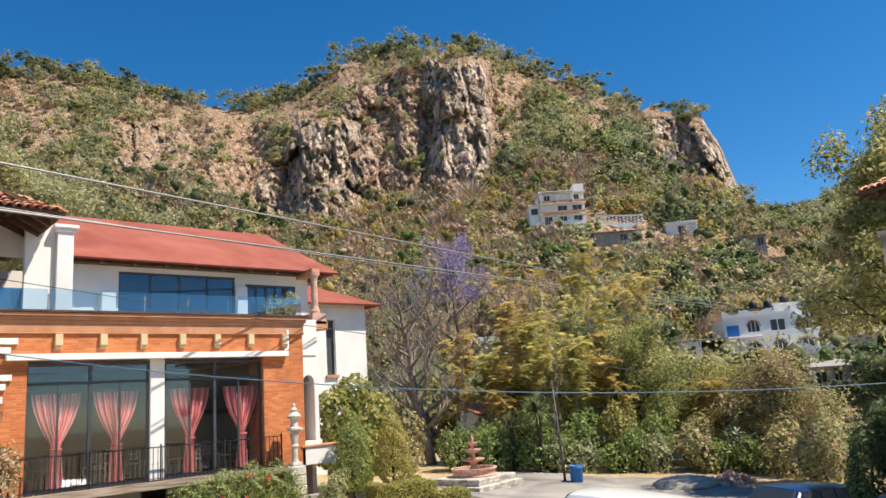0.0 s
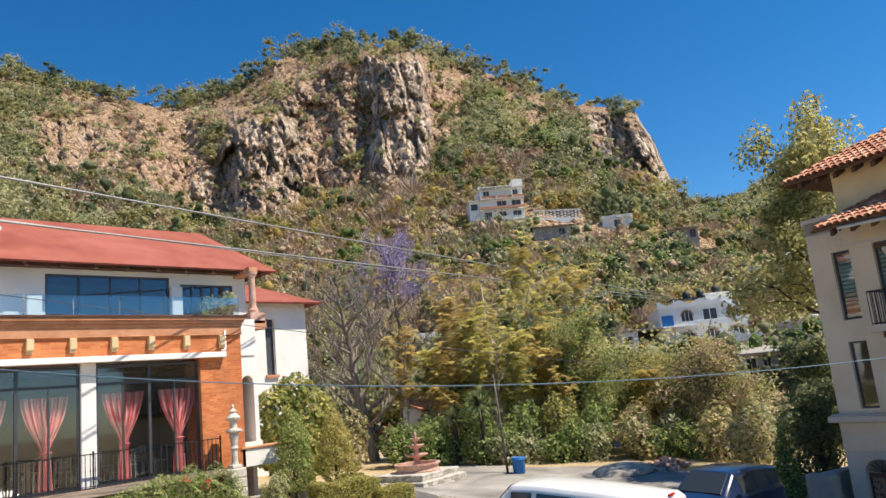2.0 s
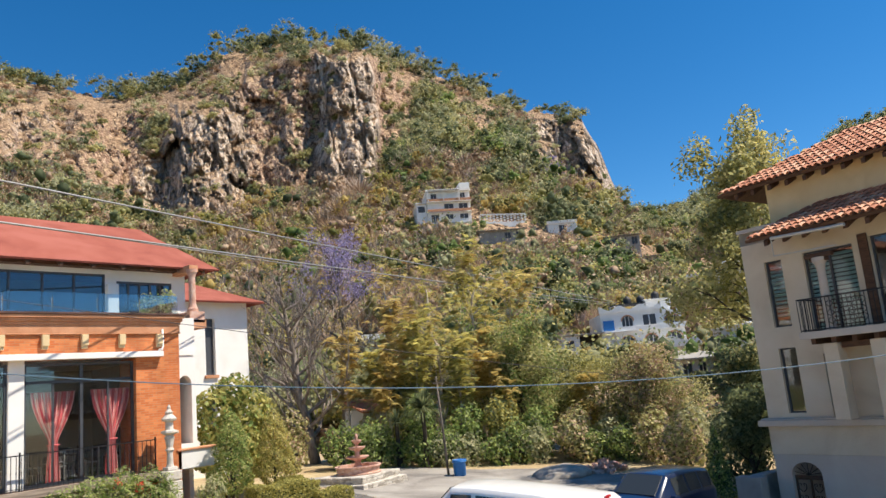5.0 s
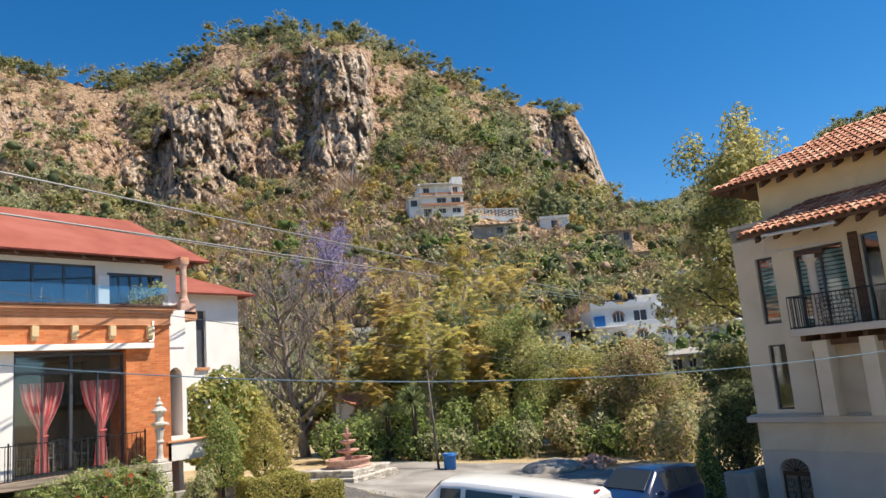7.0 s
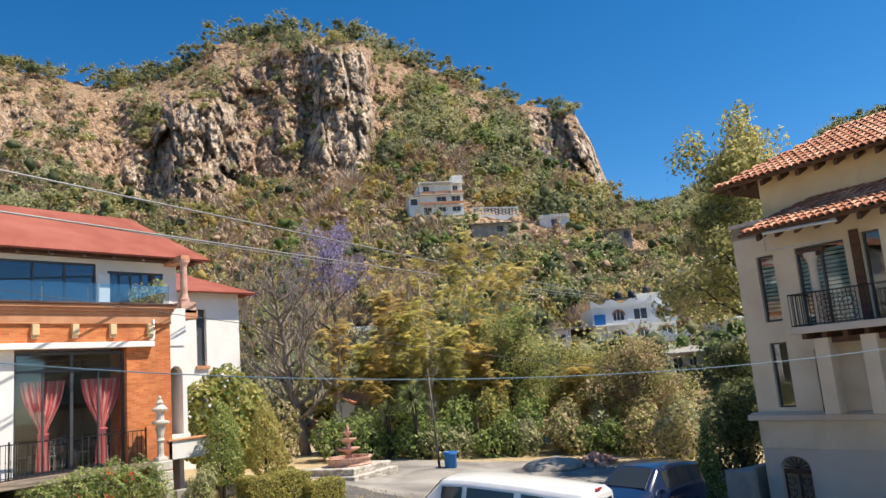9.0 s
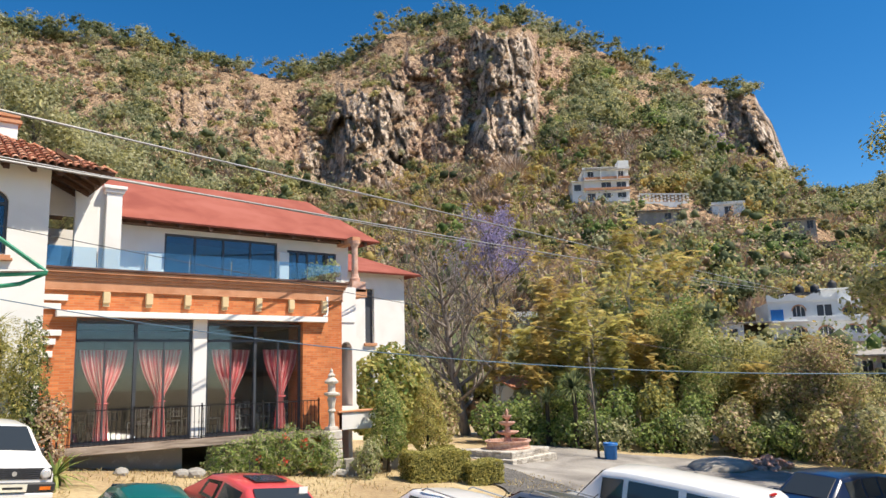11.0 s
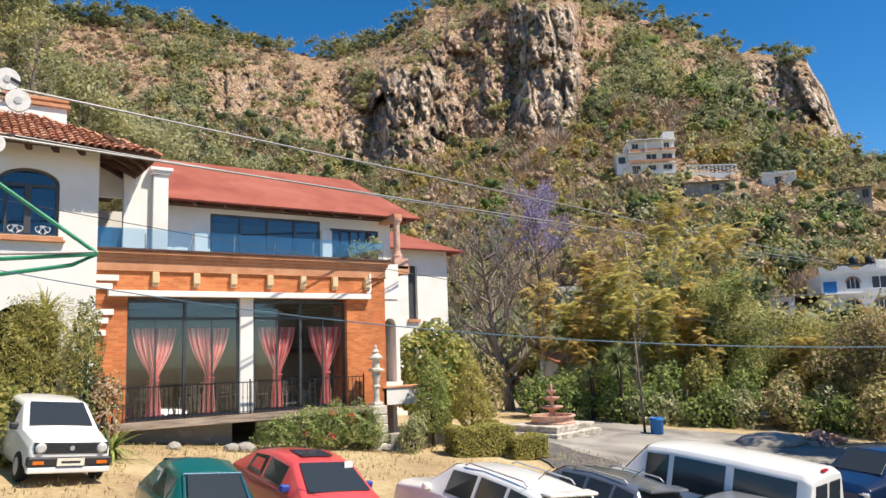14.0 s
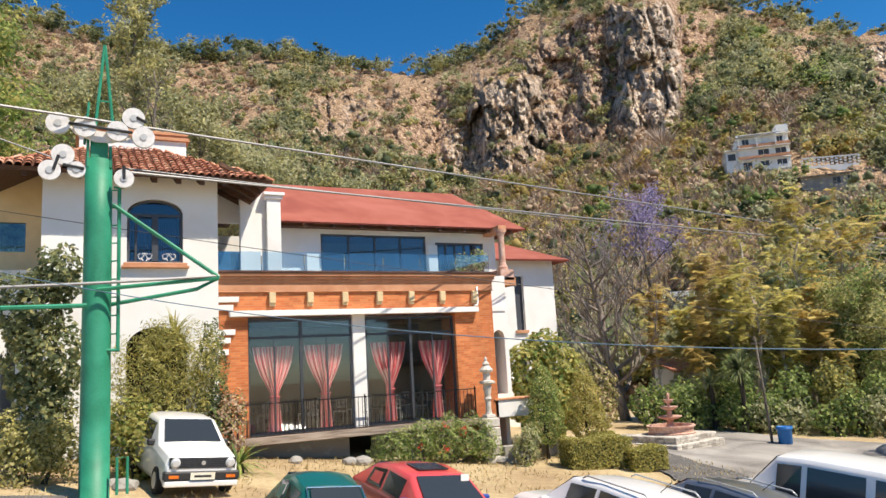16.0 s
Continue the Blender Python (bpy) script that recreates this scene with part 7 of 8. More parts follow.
def roof_rails(ob, mat, x0, x1, w, z):
    for s in (-1, 1):
        bm = bmesh.new()
        tube(bm, [(x0, s * w, z), (x0 - 0.12, s * w, z + 0.06), (x1 + 0.12, s * w, z + 0.06), (x1, s * w, z - 0.01)], 0.016, 7)
        part("roof_rail", bm, M["silver"], ob, "bright roof rail", True)
    bm = bmesh.new()
    tube(bm, [(x1 + 0.35, 0, z + 0.02), (x1 + 0.1, 0, z + 0.25)], 0.008, 5)
    part("aerial", bm, M["trim"], ob)


def red_extra(ob, mat, pane, rings):
    part("sunroof", boxes((-0.42, 0.12, -0.33, 0.33, 1.455, 1.484), bevel=0.006), M["carglass"], ob, "dark glass sunroof")
    part("sticker", boxes((0.60, 0.61, 0.36, 0.54, 1.22, 1.35)), M["white"], ob, "white paper in the windscreen").matrix_local = pose(0.12, 0, 0.03, 0, -8, 0)
    mirrors(ob, paint("blue_mirror_cap", (0.02, 0.06, 0.30)), 0.62, 0.80, 0.95)
    bm = bmesh.new()
    tube(bm, [(-0.75, 0, 1.46), (-0.85, 0, 1.70)], 0.008, 5)
    part("aerial", bm, M["trim"], ob)


def beetle_extra(ob, mat, pane, rings):
    for s in (-1, 1):
        bm = bmesh.new()
        bmesh.ops.create_uvsphere(bm, u_segments=16, v_segments=10, radius=1)
        for v in bm.verts:
            v.co = Vector((1.25 + v.co.x * 0.55, s * 0.62 + v.co.y * 0.2, 0.45 + v.co.z * 0.35))
        part("fender", bm, mat, ob, "", True)
    a, b = rings[3], rings[4]
    bm = bmesh.new()
    q = [a[6], a[-7], b[-7], b[6], a[6]]
    tube(bm, [p + Vector((0.03, 0, 0.03)) for p in q], 0.016, 6)
    part("chrome_trim", bm, M["chrome"], ob, "chrome windscreen surround")


def suv_extra(ob, mat, pane, rings):
    roof_rails(ob, mat, 0.15, -1.55, 0.60, 1.63)
    mirrors(ob, mat, 0.85, 0.85, 1.02)
    part("spoiler", boxes((-2.12, -1.85, -0.6, 0.6, 1.56, 1.62), bevel=0.02), mat, ob)


def grey_extra(ob, mat, pane, rings):
    roof_rails(ob, mat, 0.10, -1.35, 0.56, 1.53)
    mirrors(ob, mat, 0.8, 0.82, 0.98)
    part("spoiler", boxes((-1.95, -1.6, -0.58, 0.58, 1.47, 1.53), bevel=0.02), mat, ob)


def van_extra(ob, mat, pane, rings):
    mirrors(ob, M["trim"], 1.45, 0.98, 1.15)
    for s in (-1, 1):
        part("rear_door_window", boxes((-2.87, -2.84, min(s * 0.08, s * 0.60), max(s * 0.08, s * 0.60), 1.22, 1.85), bevel=0.01), M["carglass"], ob, "dark rear door window")
        part("tail_light", boxes((-2.88, -2.80, min(s * 0.82, s * 0.93), max(s * 0.82, s * 0.93), 0.85, 1.15), bevel=0.01), M["redlens"], ob, "red tail light")
    part("brake_light", boxes((-2.80, -2.74, -0.14, 0.14, 2.07, 2.11)), M["redlens"], ob, "small red brake light on the roof")


def blue_extra(ob, mat, pane, rings):
    mirrors(ob, mat, 0.75, 0.86, 1.0)
    part("grille", boxes((2.12, 2.16, -0.5, 0.5, 0.55, 0.75), bevel=0.02), M["trim"], ob, "dark grille")
    part("grille_bar", boxes((2.14, 2.18, -0.75, 0.75, 0.77, 0.80)), M["chrome"], ob, "chrome bar")
    for s in (-1, 1):
        part("headlight", boxes((2.0, 2.15, min(s * 0.55, s * 0.82), max(s * 0.55, s * 0.82), 0.70, 0.82), bevel=0.03), M["lamp"], ob, "slim headlight")
    part("number_plate", boxes((2.16, 2.18, -0.25, 0.25, 0.38, 0.50)), M["plate"], ob, "pale plate with a dark bar")
    part("plate_bar", boxes((2.181, 2.184, -0.17, 0.17, 0.42, 0.46)), M["trim"], ob)


HATCH = [(1.86, 0.28, 0.60, 0.74, 0.74, 0.66), (1.75, 0.22, 0.70, 0.82, 0.78, 0.70), (0.95, 0.20, 0.86, 0.94, 0.80, 0.75), (0.30, 0.20, 0.88, 1.38, 0.80, 0.64), (-0.6, 0.20, 0.90, 1.41, 0.80, 0.64), (-1.45, 0.22, 0.90, 1.35, 0.79, 0.63), (-1.82, 0.26, 0.88, 0.92, 0.76, 0.68), (-1.86, 0.30, 0.70, 0.74, 0.74, 0.64)]
golf = car("white_hatchback", "small white boxy hatchback parked on the dry grass", (2.3, 19.7), -82, None, HATCH, ((1.22, 0.80), (-1.15, 0.80)), ((2, 3, "front"), (3, 4, "side"), (4, 5, "side"), (5, 6, "rear")), ((0.78, 0.77, 0.75),), 0.03, 0.28, hatch_extra)
golf.scale = (1.0, 1.04, 1.1)
BUG = [(1.95, 0.35, 0.45, 0.50, 0.45, 0.3), (1.7, 0.25, 0.60, 0.78, 0.62, 0.45), (1.1, 0.22, 0.80, 0.92, 0.70, 0.52), (0.75, 0.22, 0.92, 1.00, 0.74, 0.58), (0.35, 0.22, 0.94, 1.36, 0.75, 0.52), (-0.25, 0.22, 0.94, 1.45, 0.76, 0.54), (-0.85, 0.22, 0.92, 1.34, 0.75, 0.50), (-1.4, 0.24, 0.82, 0.98, 0.68, 0.44), (-1.85, 0.30, 0.55, 0.62, 0.5, 0.32)]
car("green_beetle", "dark green old round-roofed small car", (3.85, 13.2), -88, None, BUG, ((1.2, 0.76), (-1.2, 0.76)), ((3, 4, "front"), (4, 5, "side"), (5, 6, "side"), (6, 7, "rear")), ((0.006, 0.10, 0.085),), 0.06, 0.31, beetle_extra)
SEDAN = [(2.1, 0.30, 0.58, 0.66, 0.70, 0.55), (1.9, 0.22, 0.72, 0.82, 0.82, 0.68), (1.1, 0.20, 0.90, 0.98, 0.86, 0.78), (0.35, 0.20, 0.95, 1.40, 0.86, 0.64), (-0.45, 0.20, 0.97, 1.44, 0.86, 0.65), (-1.2, 0.20, 0.98, 1.34, 0.85, 0.61), (-1.9, 0.24, 0.94, 1.02, 0.80, 0.62), (-2.1, 0.30, 0.75, 0.80, 0.74, 0.58)]
car("red_hatchback", "red rounded hatchback with sunroof in the car row", (6.15, 13.9), -86, None, SEDAN, ((1.3, 0.86), (-1.3, 0.86)), ((2, 3, "front"), (3, 4, "side"), (4, 5, "side"), (5, 6, "rear")), ((0.60, 0.075, 0.075),), 0.03, 0.30, red_extra)
SUVS = [(2.2, 0.34, 0.72, 0.80, 0.74, 0.6), (2.0, 0.25, 0.88, 0.95, 0.86, 0.70), (1.15, 0.22, 1.02, 1.08, 0.90, 0.72), (0.45, 0.22, 1.04, 1.58, 0.90, 0.64), (-0.4, 0.22, 1.05, 1.64, 0.90, 0.66), (-1.2, 0.22, 1.06, 1.62, 0.90, 0.66), (-1.9, 0.22, 1.06, 1.56, 0.88, 0.70), (-2.15, 0.26, 1.0, 1.06, 0.86, 0.78), (-2.2, 0.32, 0.8, 0.85, 0.82, 0.66)]
car("white_suv", "white estate car with bright roof rails", (9.05, 12.05), 93, None, SUVS, ((1.35, 0.9), (-1.35, 0.9)), ((2, 3, "front"), (3, 4, "side"), (4, 5, "side"), (5, 6, "side"), (6, 7, "rear")), ((0.76, 0.76, 0.75),), 0.03, 0.33, suv_extra)
GREY = [(2.05, 0.32, 0.68, 0.76, 0.72, 0.58), (1.85, 0.24, 0.84, 0.92, 0.84, 0.68), (1.1, 0.22, 0.98, 1.05, 0.88, 0.70), (0.4, 0.22, 1.00, 1.48, 0.88, 0.60), (-0.4, 0.22, 1.02, 1.54, 0.88, 0.62), (-1.1, 0.22, 1.04, 1.52, 0.87, 0.61), (-1.65, 0.22, 1.05, 1.46, 0.86, 0.66), (-2.0, 0.26, 0.98, 1.04, 0.84, 0.74), (-2.05, 0.32, 0.8, 0.85, 0.80, 0.64)]
car("grey_crossover", "metallic grey crossover with roof rails", (11.95, 12.2), 92, None, GREY, ((1.3, 0.88), (-1.3, 0.88)), ((2, 3, "front"), (3, 4, "side"), (4, 5, "side"), (5, 6, "side"), (6, 7, "rear")), ((0.22, 0.24, 0.27), 0.6), 0.03, 0.32, grey_extra)
car("silver_sedan", "silver sedan parked beside the white van", (13.7, 9.9), 95, None, SEDAN, ((1.3, 0.86), (-1.3, 0.86)), ((2, 3, "front"), (3, 4, "side"), (4, 5, "side"), (5, 6, "rear")), ((0.40, 0.41, 0.43), 0.6), 0.03, 0.30, None)
VAN = [(2.85, 0.36, 0.80, 0.88, 0.86, 0.7), (2.7, 0.28, 0.98, 1.06, 0.95, 0.78), (1.95, 0.26, 1.14, 1.20, 0.99, 0.82), (1.15, 0.26, 1.16, 2.02, 0.99, 0.76), (0.45, 0.26, 1.16, 2.08, 0.99, 0.78), (-1.05, 0.26, 1.16, 2.09, 0.99, 0.78), (-2.65, 0.26, 1.16, 2.06, 0.98, 0.77), (-2.84, 0.32, 1.14, 1.96, 0.97, 0.74)]
van = car("white_van", "long white passenger van with dark windows", (14.85, 11.45), 97, None, VAN, ((1.75, 0.98), (-1.75, 0.98)), ((2, 3, "front"), (3, 4, "side"), (4, 5, "side"), (5, 6, "side")), ((0.78, 0.78, 0.77),), 0.04, 0.36, van_extra)
van.scale = (0.94, 0.94, 0.96)
car("blue_suv", "dark blue car parked in the shade", (20.3, 10.2), 178, None, SUVS, ((1.35, 0.9), (-1.35, 0.9)), ((2, 3, "front"), (3, 4, "side"), (4, 5, "side"), (5, 6, "side"), (6, 7, "rear")), ((0.006, 0.018, 0.06),), 0.03, 0.33, blue_extra)


# ---- cableway mast and cables ----
MX, MY = 0.45, 18.0
mz = float(lot_z(MX, MY)) - 0.1
mast = thing("cableway_mast", "green painted steel cableway mast with sheave wheels", "mast", at=(MX, MY, mz))
bm = bmesh.new()
lathe(bm, [(0.42, 0.0), (0.42, 0.05), (0.30, 0.06), (0.30, 2.0), (0.285, 6.0), (0.28, 9.0 - mz)], 28)
part("column", bm, M["green"], mast, "thick green steel column", True)
part("footing", boxes((-0.6, 0.6, -0.6, 0.6, -0.3, 0.04), bevel=0.03), M["concrete"], mast, "concrete footing")
part("head", boxes((-0.18, 0.18, -0.18, 0.18, 8.9 - mz, 9.62 - mz), (-0.26, -0.2, -0.2, 0.2, 8.8 - mz, 9.9 - mz), (0.2, 0.26, -0.2, 0.2, 8.8 - mz, 9.3 - mz), bevel=0.01), M["green"], mast)
for pts, r0 in ((((-0.10, 0.0, 9.6), (0.08, 0.0, 11.75)), 0.035), (((0.30, 0.0, 9.6), (0.09, 0.0, 11.75)), 0.035), (((-0.3, 0.15, 9.4), (-0.22, 0.15, 10.4)), 0.03), (((-0.02, 0.0, 10.4), (0.2, 0.0, 10.4)), 0.02)):
    bm = bmesh.new()
    tube(bm, [(x, y, z - mz) for x, y, z in pts], r0, 6)
    part("spike", bm, M["green"], mast)


def wheel(x, y, z, r0):
    bm = bmesh.new()
    lathe(bm, [(r0 * 0.72, -0.05), (r0, -0.05), (r0 * 0.93, -0.01), (r0 * 0.93, 0.01), (r0, 0.05), (r0 * 0.72, 0.05)], 24)
    w = part("sheave_wheel", bm, M["wheelpaint"], mast, "white spoked sheave wheel")
    w.matrix_local = pose(x, y, z - mz, 90, 0, 0)
    for k in range(9):
        a = 2 * math.pi * k / 9
        bm = bmesh.new()
        tube(bm, [(0.05 * math.cos(a), 0.05 * math.sin(a), 0), (r0 * 0.75 * math.cos(a), r0 * 0.75 * math.sin(a), 0)], 0.024, 5)
        part("spoke", bm, M["wheelpaint"], w)
    bm = bmesh.new()
    lathe(bm, [(0.075, -0.07), (0.075, 0.07)], 12)
    part("hub", bm, M["silver"], w)


M["wheelpaint"] = plain("pale_wheel_paint", (0.62, 0.61, 0.60), 0.45)
for x, z, r0 in ((-0.83, 9.68, 0.24), (-0.30, 9.64, 0.23), (0.36, 9.60, 0.23), (0.90, 9.50, 0.24), (0.69, 9.93, 0.24), (-0.97, 8.62, 0.22), (-0.72, 8.98, 0.23), (-0.45, 8.66, 0.18), (0.50, 8.52, 0.21)):
    wheel(x, -0.36, z, r0)
bm = bmesh.new()
prism(bm, [(-0.62, 9.66 - mz), (-0.5, 9.50 - mz), (-0.1, 9.34 - mz), (0.25, 9.34 - mz), (0.62, 9.46 - mz), (0.66, 9.55 - mz), (0.0, 9.60 - mz)], -0.30, -0.27)
part("sheave_beam", bm, M["wheelpaint"], mast, "pale lens-shaped sheave beam")
for q in (((-0.62, 9.69), (0.0, 9.63)), ((0.0, 9.63), (0.66, 9.58)), ((0.75, 9.95), (0.95, 9.85)), ((-0.8, 8.95), (-0.9, 8.62)), ((-0.72, 8.75), (-0.3, 8.68)), ((0.50, 8.8), (0.5, 8.5))):
    bm = bmesh.new()
    tube(bm, [(q[0][0], -0.42, q[0][1] - mz), (q[1][0], -0.42, q[1][1] - mz)], 0.035, 6)
    part("bracket", bm, M["trim"], mast)
for pts, r0, nm in ((((0.42, -0.2, 8.7), (0.42, -0.2, 4.75)), 0.04, "ladder_rail"), (((0.30, -0.2, 8.35), (0.52, -0.2, 8.35)), 0.025, "rung"), (((0.28, -0.25, 7.95), (2.5, -0.6, 6.28)), 0.045, "strut"), (((0.0, -0.32, 6.05), (2.5, -0.6, 6.27), (2.05, -0.3, 6.05), (0.2, 0.1, 5.75)), 0.045, "platform_bar"), (((-6.0, -0.2, 5.62), (-0.2, -0.2, 5.72)), 0.05, "arm"), (((0.2, -0.2, 4.75), (0.46, -0.2, 4.75)), 0.035, "rung"), (((-3.2, -0.35, 6.4), (-1.9, -0.35, 6.42)), 0.05, "arm"), (((0.42, -0.4, 1.75), (0.42, -0.4, 2.5), (0.62, -0.4, 2.5), (0.62, -0.4, 1.75)), 0.03, "foot_frame")):
    bm = bmesh.new()
    tube(bm, [(x, y, z - mz) for x, y, z in pts], r0, 6)
    part(nm, bm, M["green"], mast)
for k in range(9):
    z = 5.1 + 0.4 * k
    bm = bmesh.new()
    tube(bm, [(0.28, -0.12, z - mz), (0.44, -0.2, z - mz)], 0.016, 5)
    part("rung", bm, M["green"], mast)
M["cable"] = plain("steel_cable", (0.27, 0.27, 0.27), 0.5, 0.3)
M["bluewire"] = plain("blue_grey_wire", (0.10, 0.17, 0.24), 0.7)
FAR = Vector((93.4, 47.93, 13.0))


def cable(name, label, pts, r0, mat):
    bm = bmesh.new()
    tube(bm, pts, r0, 5)
    tagged(part(name, bm, mat), label, "cable", "cables over the yard")


def run(a, b, sag, n=24, before=0.0):
    a, b = Vector(a), Vector(b)
    return [a.lerp(b, t) - Vector((0, 0, 4 * sag * t * (1 - t))) for t in [before * (1 - k / 4) for k in range(4) if before] + [k / n for k in range(n + 1)]]


cable("haul_cable", "grey steel cable running from the mast to the hill", run((MX, MY - 0.36, 9.82), FAR, 0.06, before=-0.09), 0.030, M["cable"])
cable("haul_cable", "lower grey steel cable running from the mast", run((MX + 0.5, MY - 0.36, 8.68), FAR - Vector((0, 0, 0.15)), 0.1), 0.030, M["cable"])
cable("haul_cable", "second lower steel cable beside the first", run((MX + 0.6, MY - 0.2, 8.80), FAR - Vector((0.3, 0, 0.25)), 0.35), 0.016, M["cable"])
cable("haul_cable", "steel cable rising from the mast to one side", run((-8.0, 14.5, 10.6), (MX - 0.9, MY - 0.36, 8.9), 0.0), 0.016, M["cable"])
cable("haul_cable", "thick dark cable along the mast arm", run((-6.0, 17.6, 6.0), (MX + 2.5, MY - 0.6, 6.32), 0.08), 0.035, M["cable"])
cable("telephone_wire", "blue-grey telephone wire sagging across the yard", run((-5.0, 20.48, 7.75), (21.0, 0.0, 4.2), 1.75, 30), 0.0095, M["bluewire"])
cable("telephone_wire", "thin dark wire in front of the hotel", run((-6.0, 20.9, 9.0), (31.2, 10.8, 2.9), 0.35, 30), 0.009, M["darkwire"])


# ---- houses on the hillside ----
def hill_house(name, label, b, el, w, storeys, sh, cols, depth=6.0, mat="white", arch=False, turn=10.0, roof="flat", sink=6.0, out=0.0):
    """A block-built house set into the slope: storeys of openings, slabs and a parapet."""
    p = Vector(hill_point(b, el))
    p -= Vector((p.x, p.y, 0)).normalized() * out
    ob = thing(name, label, "house", at=(p.x, p.y, p.z), rz=-b + turn)
    d0 = -1.0
    for s in range(storeys):
        z0 = s * sh
        bm = bmesh.new()
        holes = []
        pick = random.Random(int(b * 31) + s)
        for c in range(cols):
            if cols > 2 and pick.random() < 0.22:
                continue
            cw = w / cols
            x = -w / 2 + cw * (c + 0.5)
            ww = min(0.75, cw * 0.26) * pick.uniform(0.7, 1.35)
            holes.append((x - ww, x + ww, z0 + (0.15 if (c + s) % 3 == 0 else 0.8), z0 + sh * 0.80))
        wall(bm, -w / 2, w / 2, d0, d0 + 0.25, z0, z0 + sh - 0.15, holes)
        box(bm, -w / 2, -w / 2 + 0.25, d0 + 0.25, depth, z0, z0 + sh - 0.15)
        box(bm, w / 2 - 0.25, w / 2, d0 + 0.25, depth, z0, z0 + sh - 0.15)
        part("wall", bm, M[mat], ob)
        part("floor_slab", boxes((-w / 2 - 0.15, w / 2 + 0.15, d0 - (0.9 if s else 0.3), depth, z0 + sh - 0.15, z0 + sh), bevel=0.02), M["white" if mat == "white" else "concrete"], ob)
        for i, h in enumerate(holes):
            pane_ = part("window", boxes((h[0], h[1], d0 + 0.12, d0 + 0.16, h[2], h[3])), M["frame"], ob, "dark window opening")
            part("mullion", boxes(((h[0] + h[1]) / 2 - 0.03, (h[0] + h[1]) / 2 + 0.03, d0 + 0.06, d0 + 0.12, h[2], h[3])), M[mat], pane_)
            if arch and (i + s) % 2 == 0:
                bm = bmesh.new()
                cx, hw = (h[0] + h[1]) / 2, (h[1] - h[0]) / 2 + 0.08
                tube(bm, [(cx - hw * math.cos(math.pi * k / 10), d0 - 0.02, h[3] - 0.1 + 0.45 * math.sin(math.pi * k / 10)) for k in range(11)], 0.08, 6)
                part("arch", bm, M["moulding"], ob, "terracotta arch over a window")
        if s:
            part("balcony_wall", boxes((-w / 2 - 0.1, w / 2 + 0.1, d0 - 0.9, d0 - 0.8, z0, z0 + 0.55), bevel=0.02), M["moulding" if (arch is False and mat == "white") else mat], ob)
    part("foundation", boxes((-w / 2, w / 2, d0 + 0.02, depth, -sink, 0)), M["concrete"], ob)
    if roof == "flat":
        part("parapet", boxes((-w / 2 - 0.15, w / 2 + 0.15, d0 - 0.3, d0 - 0.15, storeys * sh, storeys * sh + 0.45), (w / 2 - 0.05, w / 2 + 0.15, d0 - 0.15, depth, storeys * sh, storeys * sh + 0.45)), M[mat], ob)
    else:
        bm = bmesh.new()
        z = storeys * sh
        slab(bm, ((-w / 2 - 0.5, d0 - 0.9, z + 0.05), (w / 2 + 0.5, d0 - 0.9, z + 0.05), (w / 2 + 0.5, depth, z + 0.9), (-w / 2 - 0.5, depth, z + 0.9)), 0.1)
        part("roof", bm, M["concrete"], ob, "grey sheet roof")
    return ob


h1 = hill_house("hill_house", "white three-storey house high on the slope", 50.5, 12.3, 9.4, 3, 2.3, 3)
part("stair_tower", boxes((2.6, 4.8, -1.3, 2, 6.9, 8.6), bevel=0.02), M["white"], h1)
part("side_wing", boxes((-7.0, -4.72, -0.6, 5, 0.0, 4.4), (-7.2, -4.72, -1.2, 5, 4.4, 4.6), bevel=0.02), M["white"], h1, "lower white side wing")
part("side_opening", boxes((-6.6, -5.2, -0.64, -0.58, 2.6, 3.9)), M["frame"], h1, "dark side opening")
part("awning", boxes((-4.6, 2.4, -2.2, -1.2, 6.9, 7.0), bevel=0.01), M["concrete"], h1, "grey roof awning")
for x in (-4.5, -1.2, 2.2):
    part("post", boxes((x - 0.07, x + 0.07, -2.1, -1.96, 4.6, 6.9)), M["white"], h1)
hill_house("hill_house", "small white block house among the trees", 59.1, 10.5, 6.2, 1, 2.5, 1)
hill_house("hill_house", "dark house with sheet roof on the slope", 63.2, 9.1, 8.6, 1, 2.2, 4, mat="concrete", roof="sheet")
hill_house("hill_house", "grey unfinished house among the trees", 54.4, 10.4, 9.0, 1, 2.4, 4, mat="concrete", roof="sheet")
hill_house("hill_house", "small grey house with a dark porch beside the valley", 65.2, 7.4, 4.2, 1, 2.2, 2, mat="concrete", roof="sheet")
hill_house("hill_house", "low grey house with a sheet roof in the scrub", 57.0, 4.7, 4.2, 1, 1.5, 2, mat="concrete", roof="sheet", sink=4)


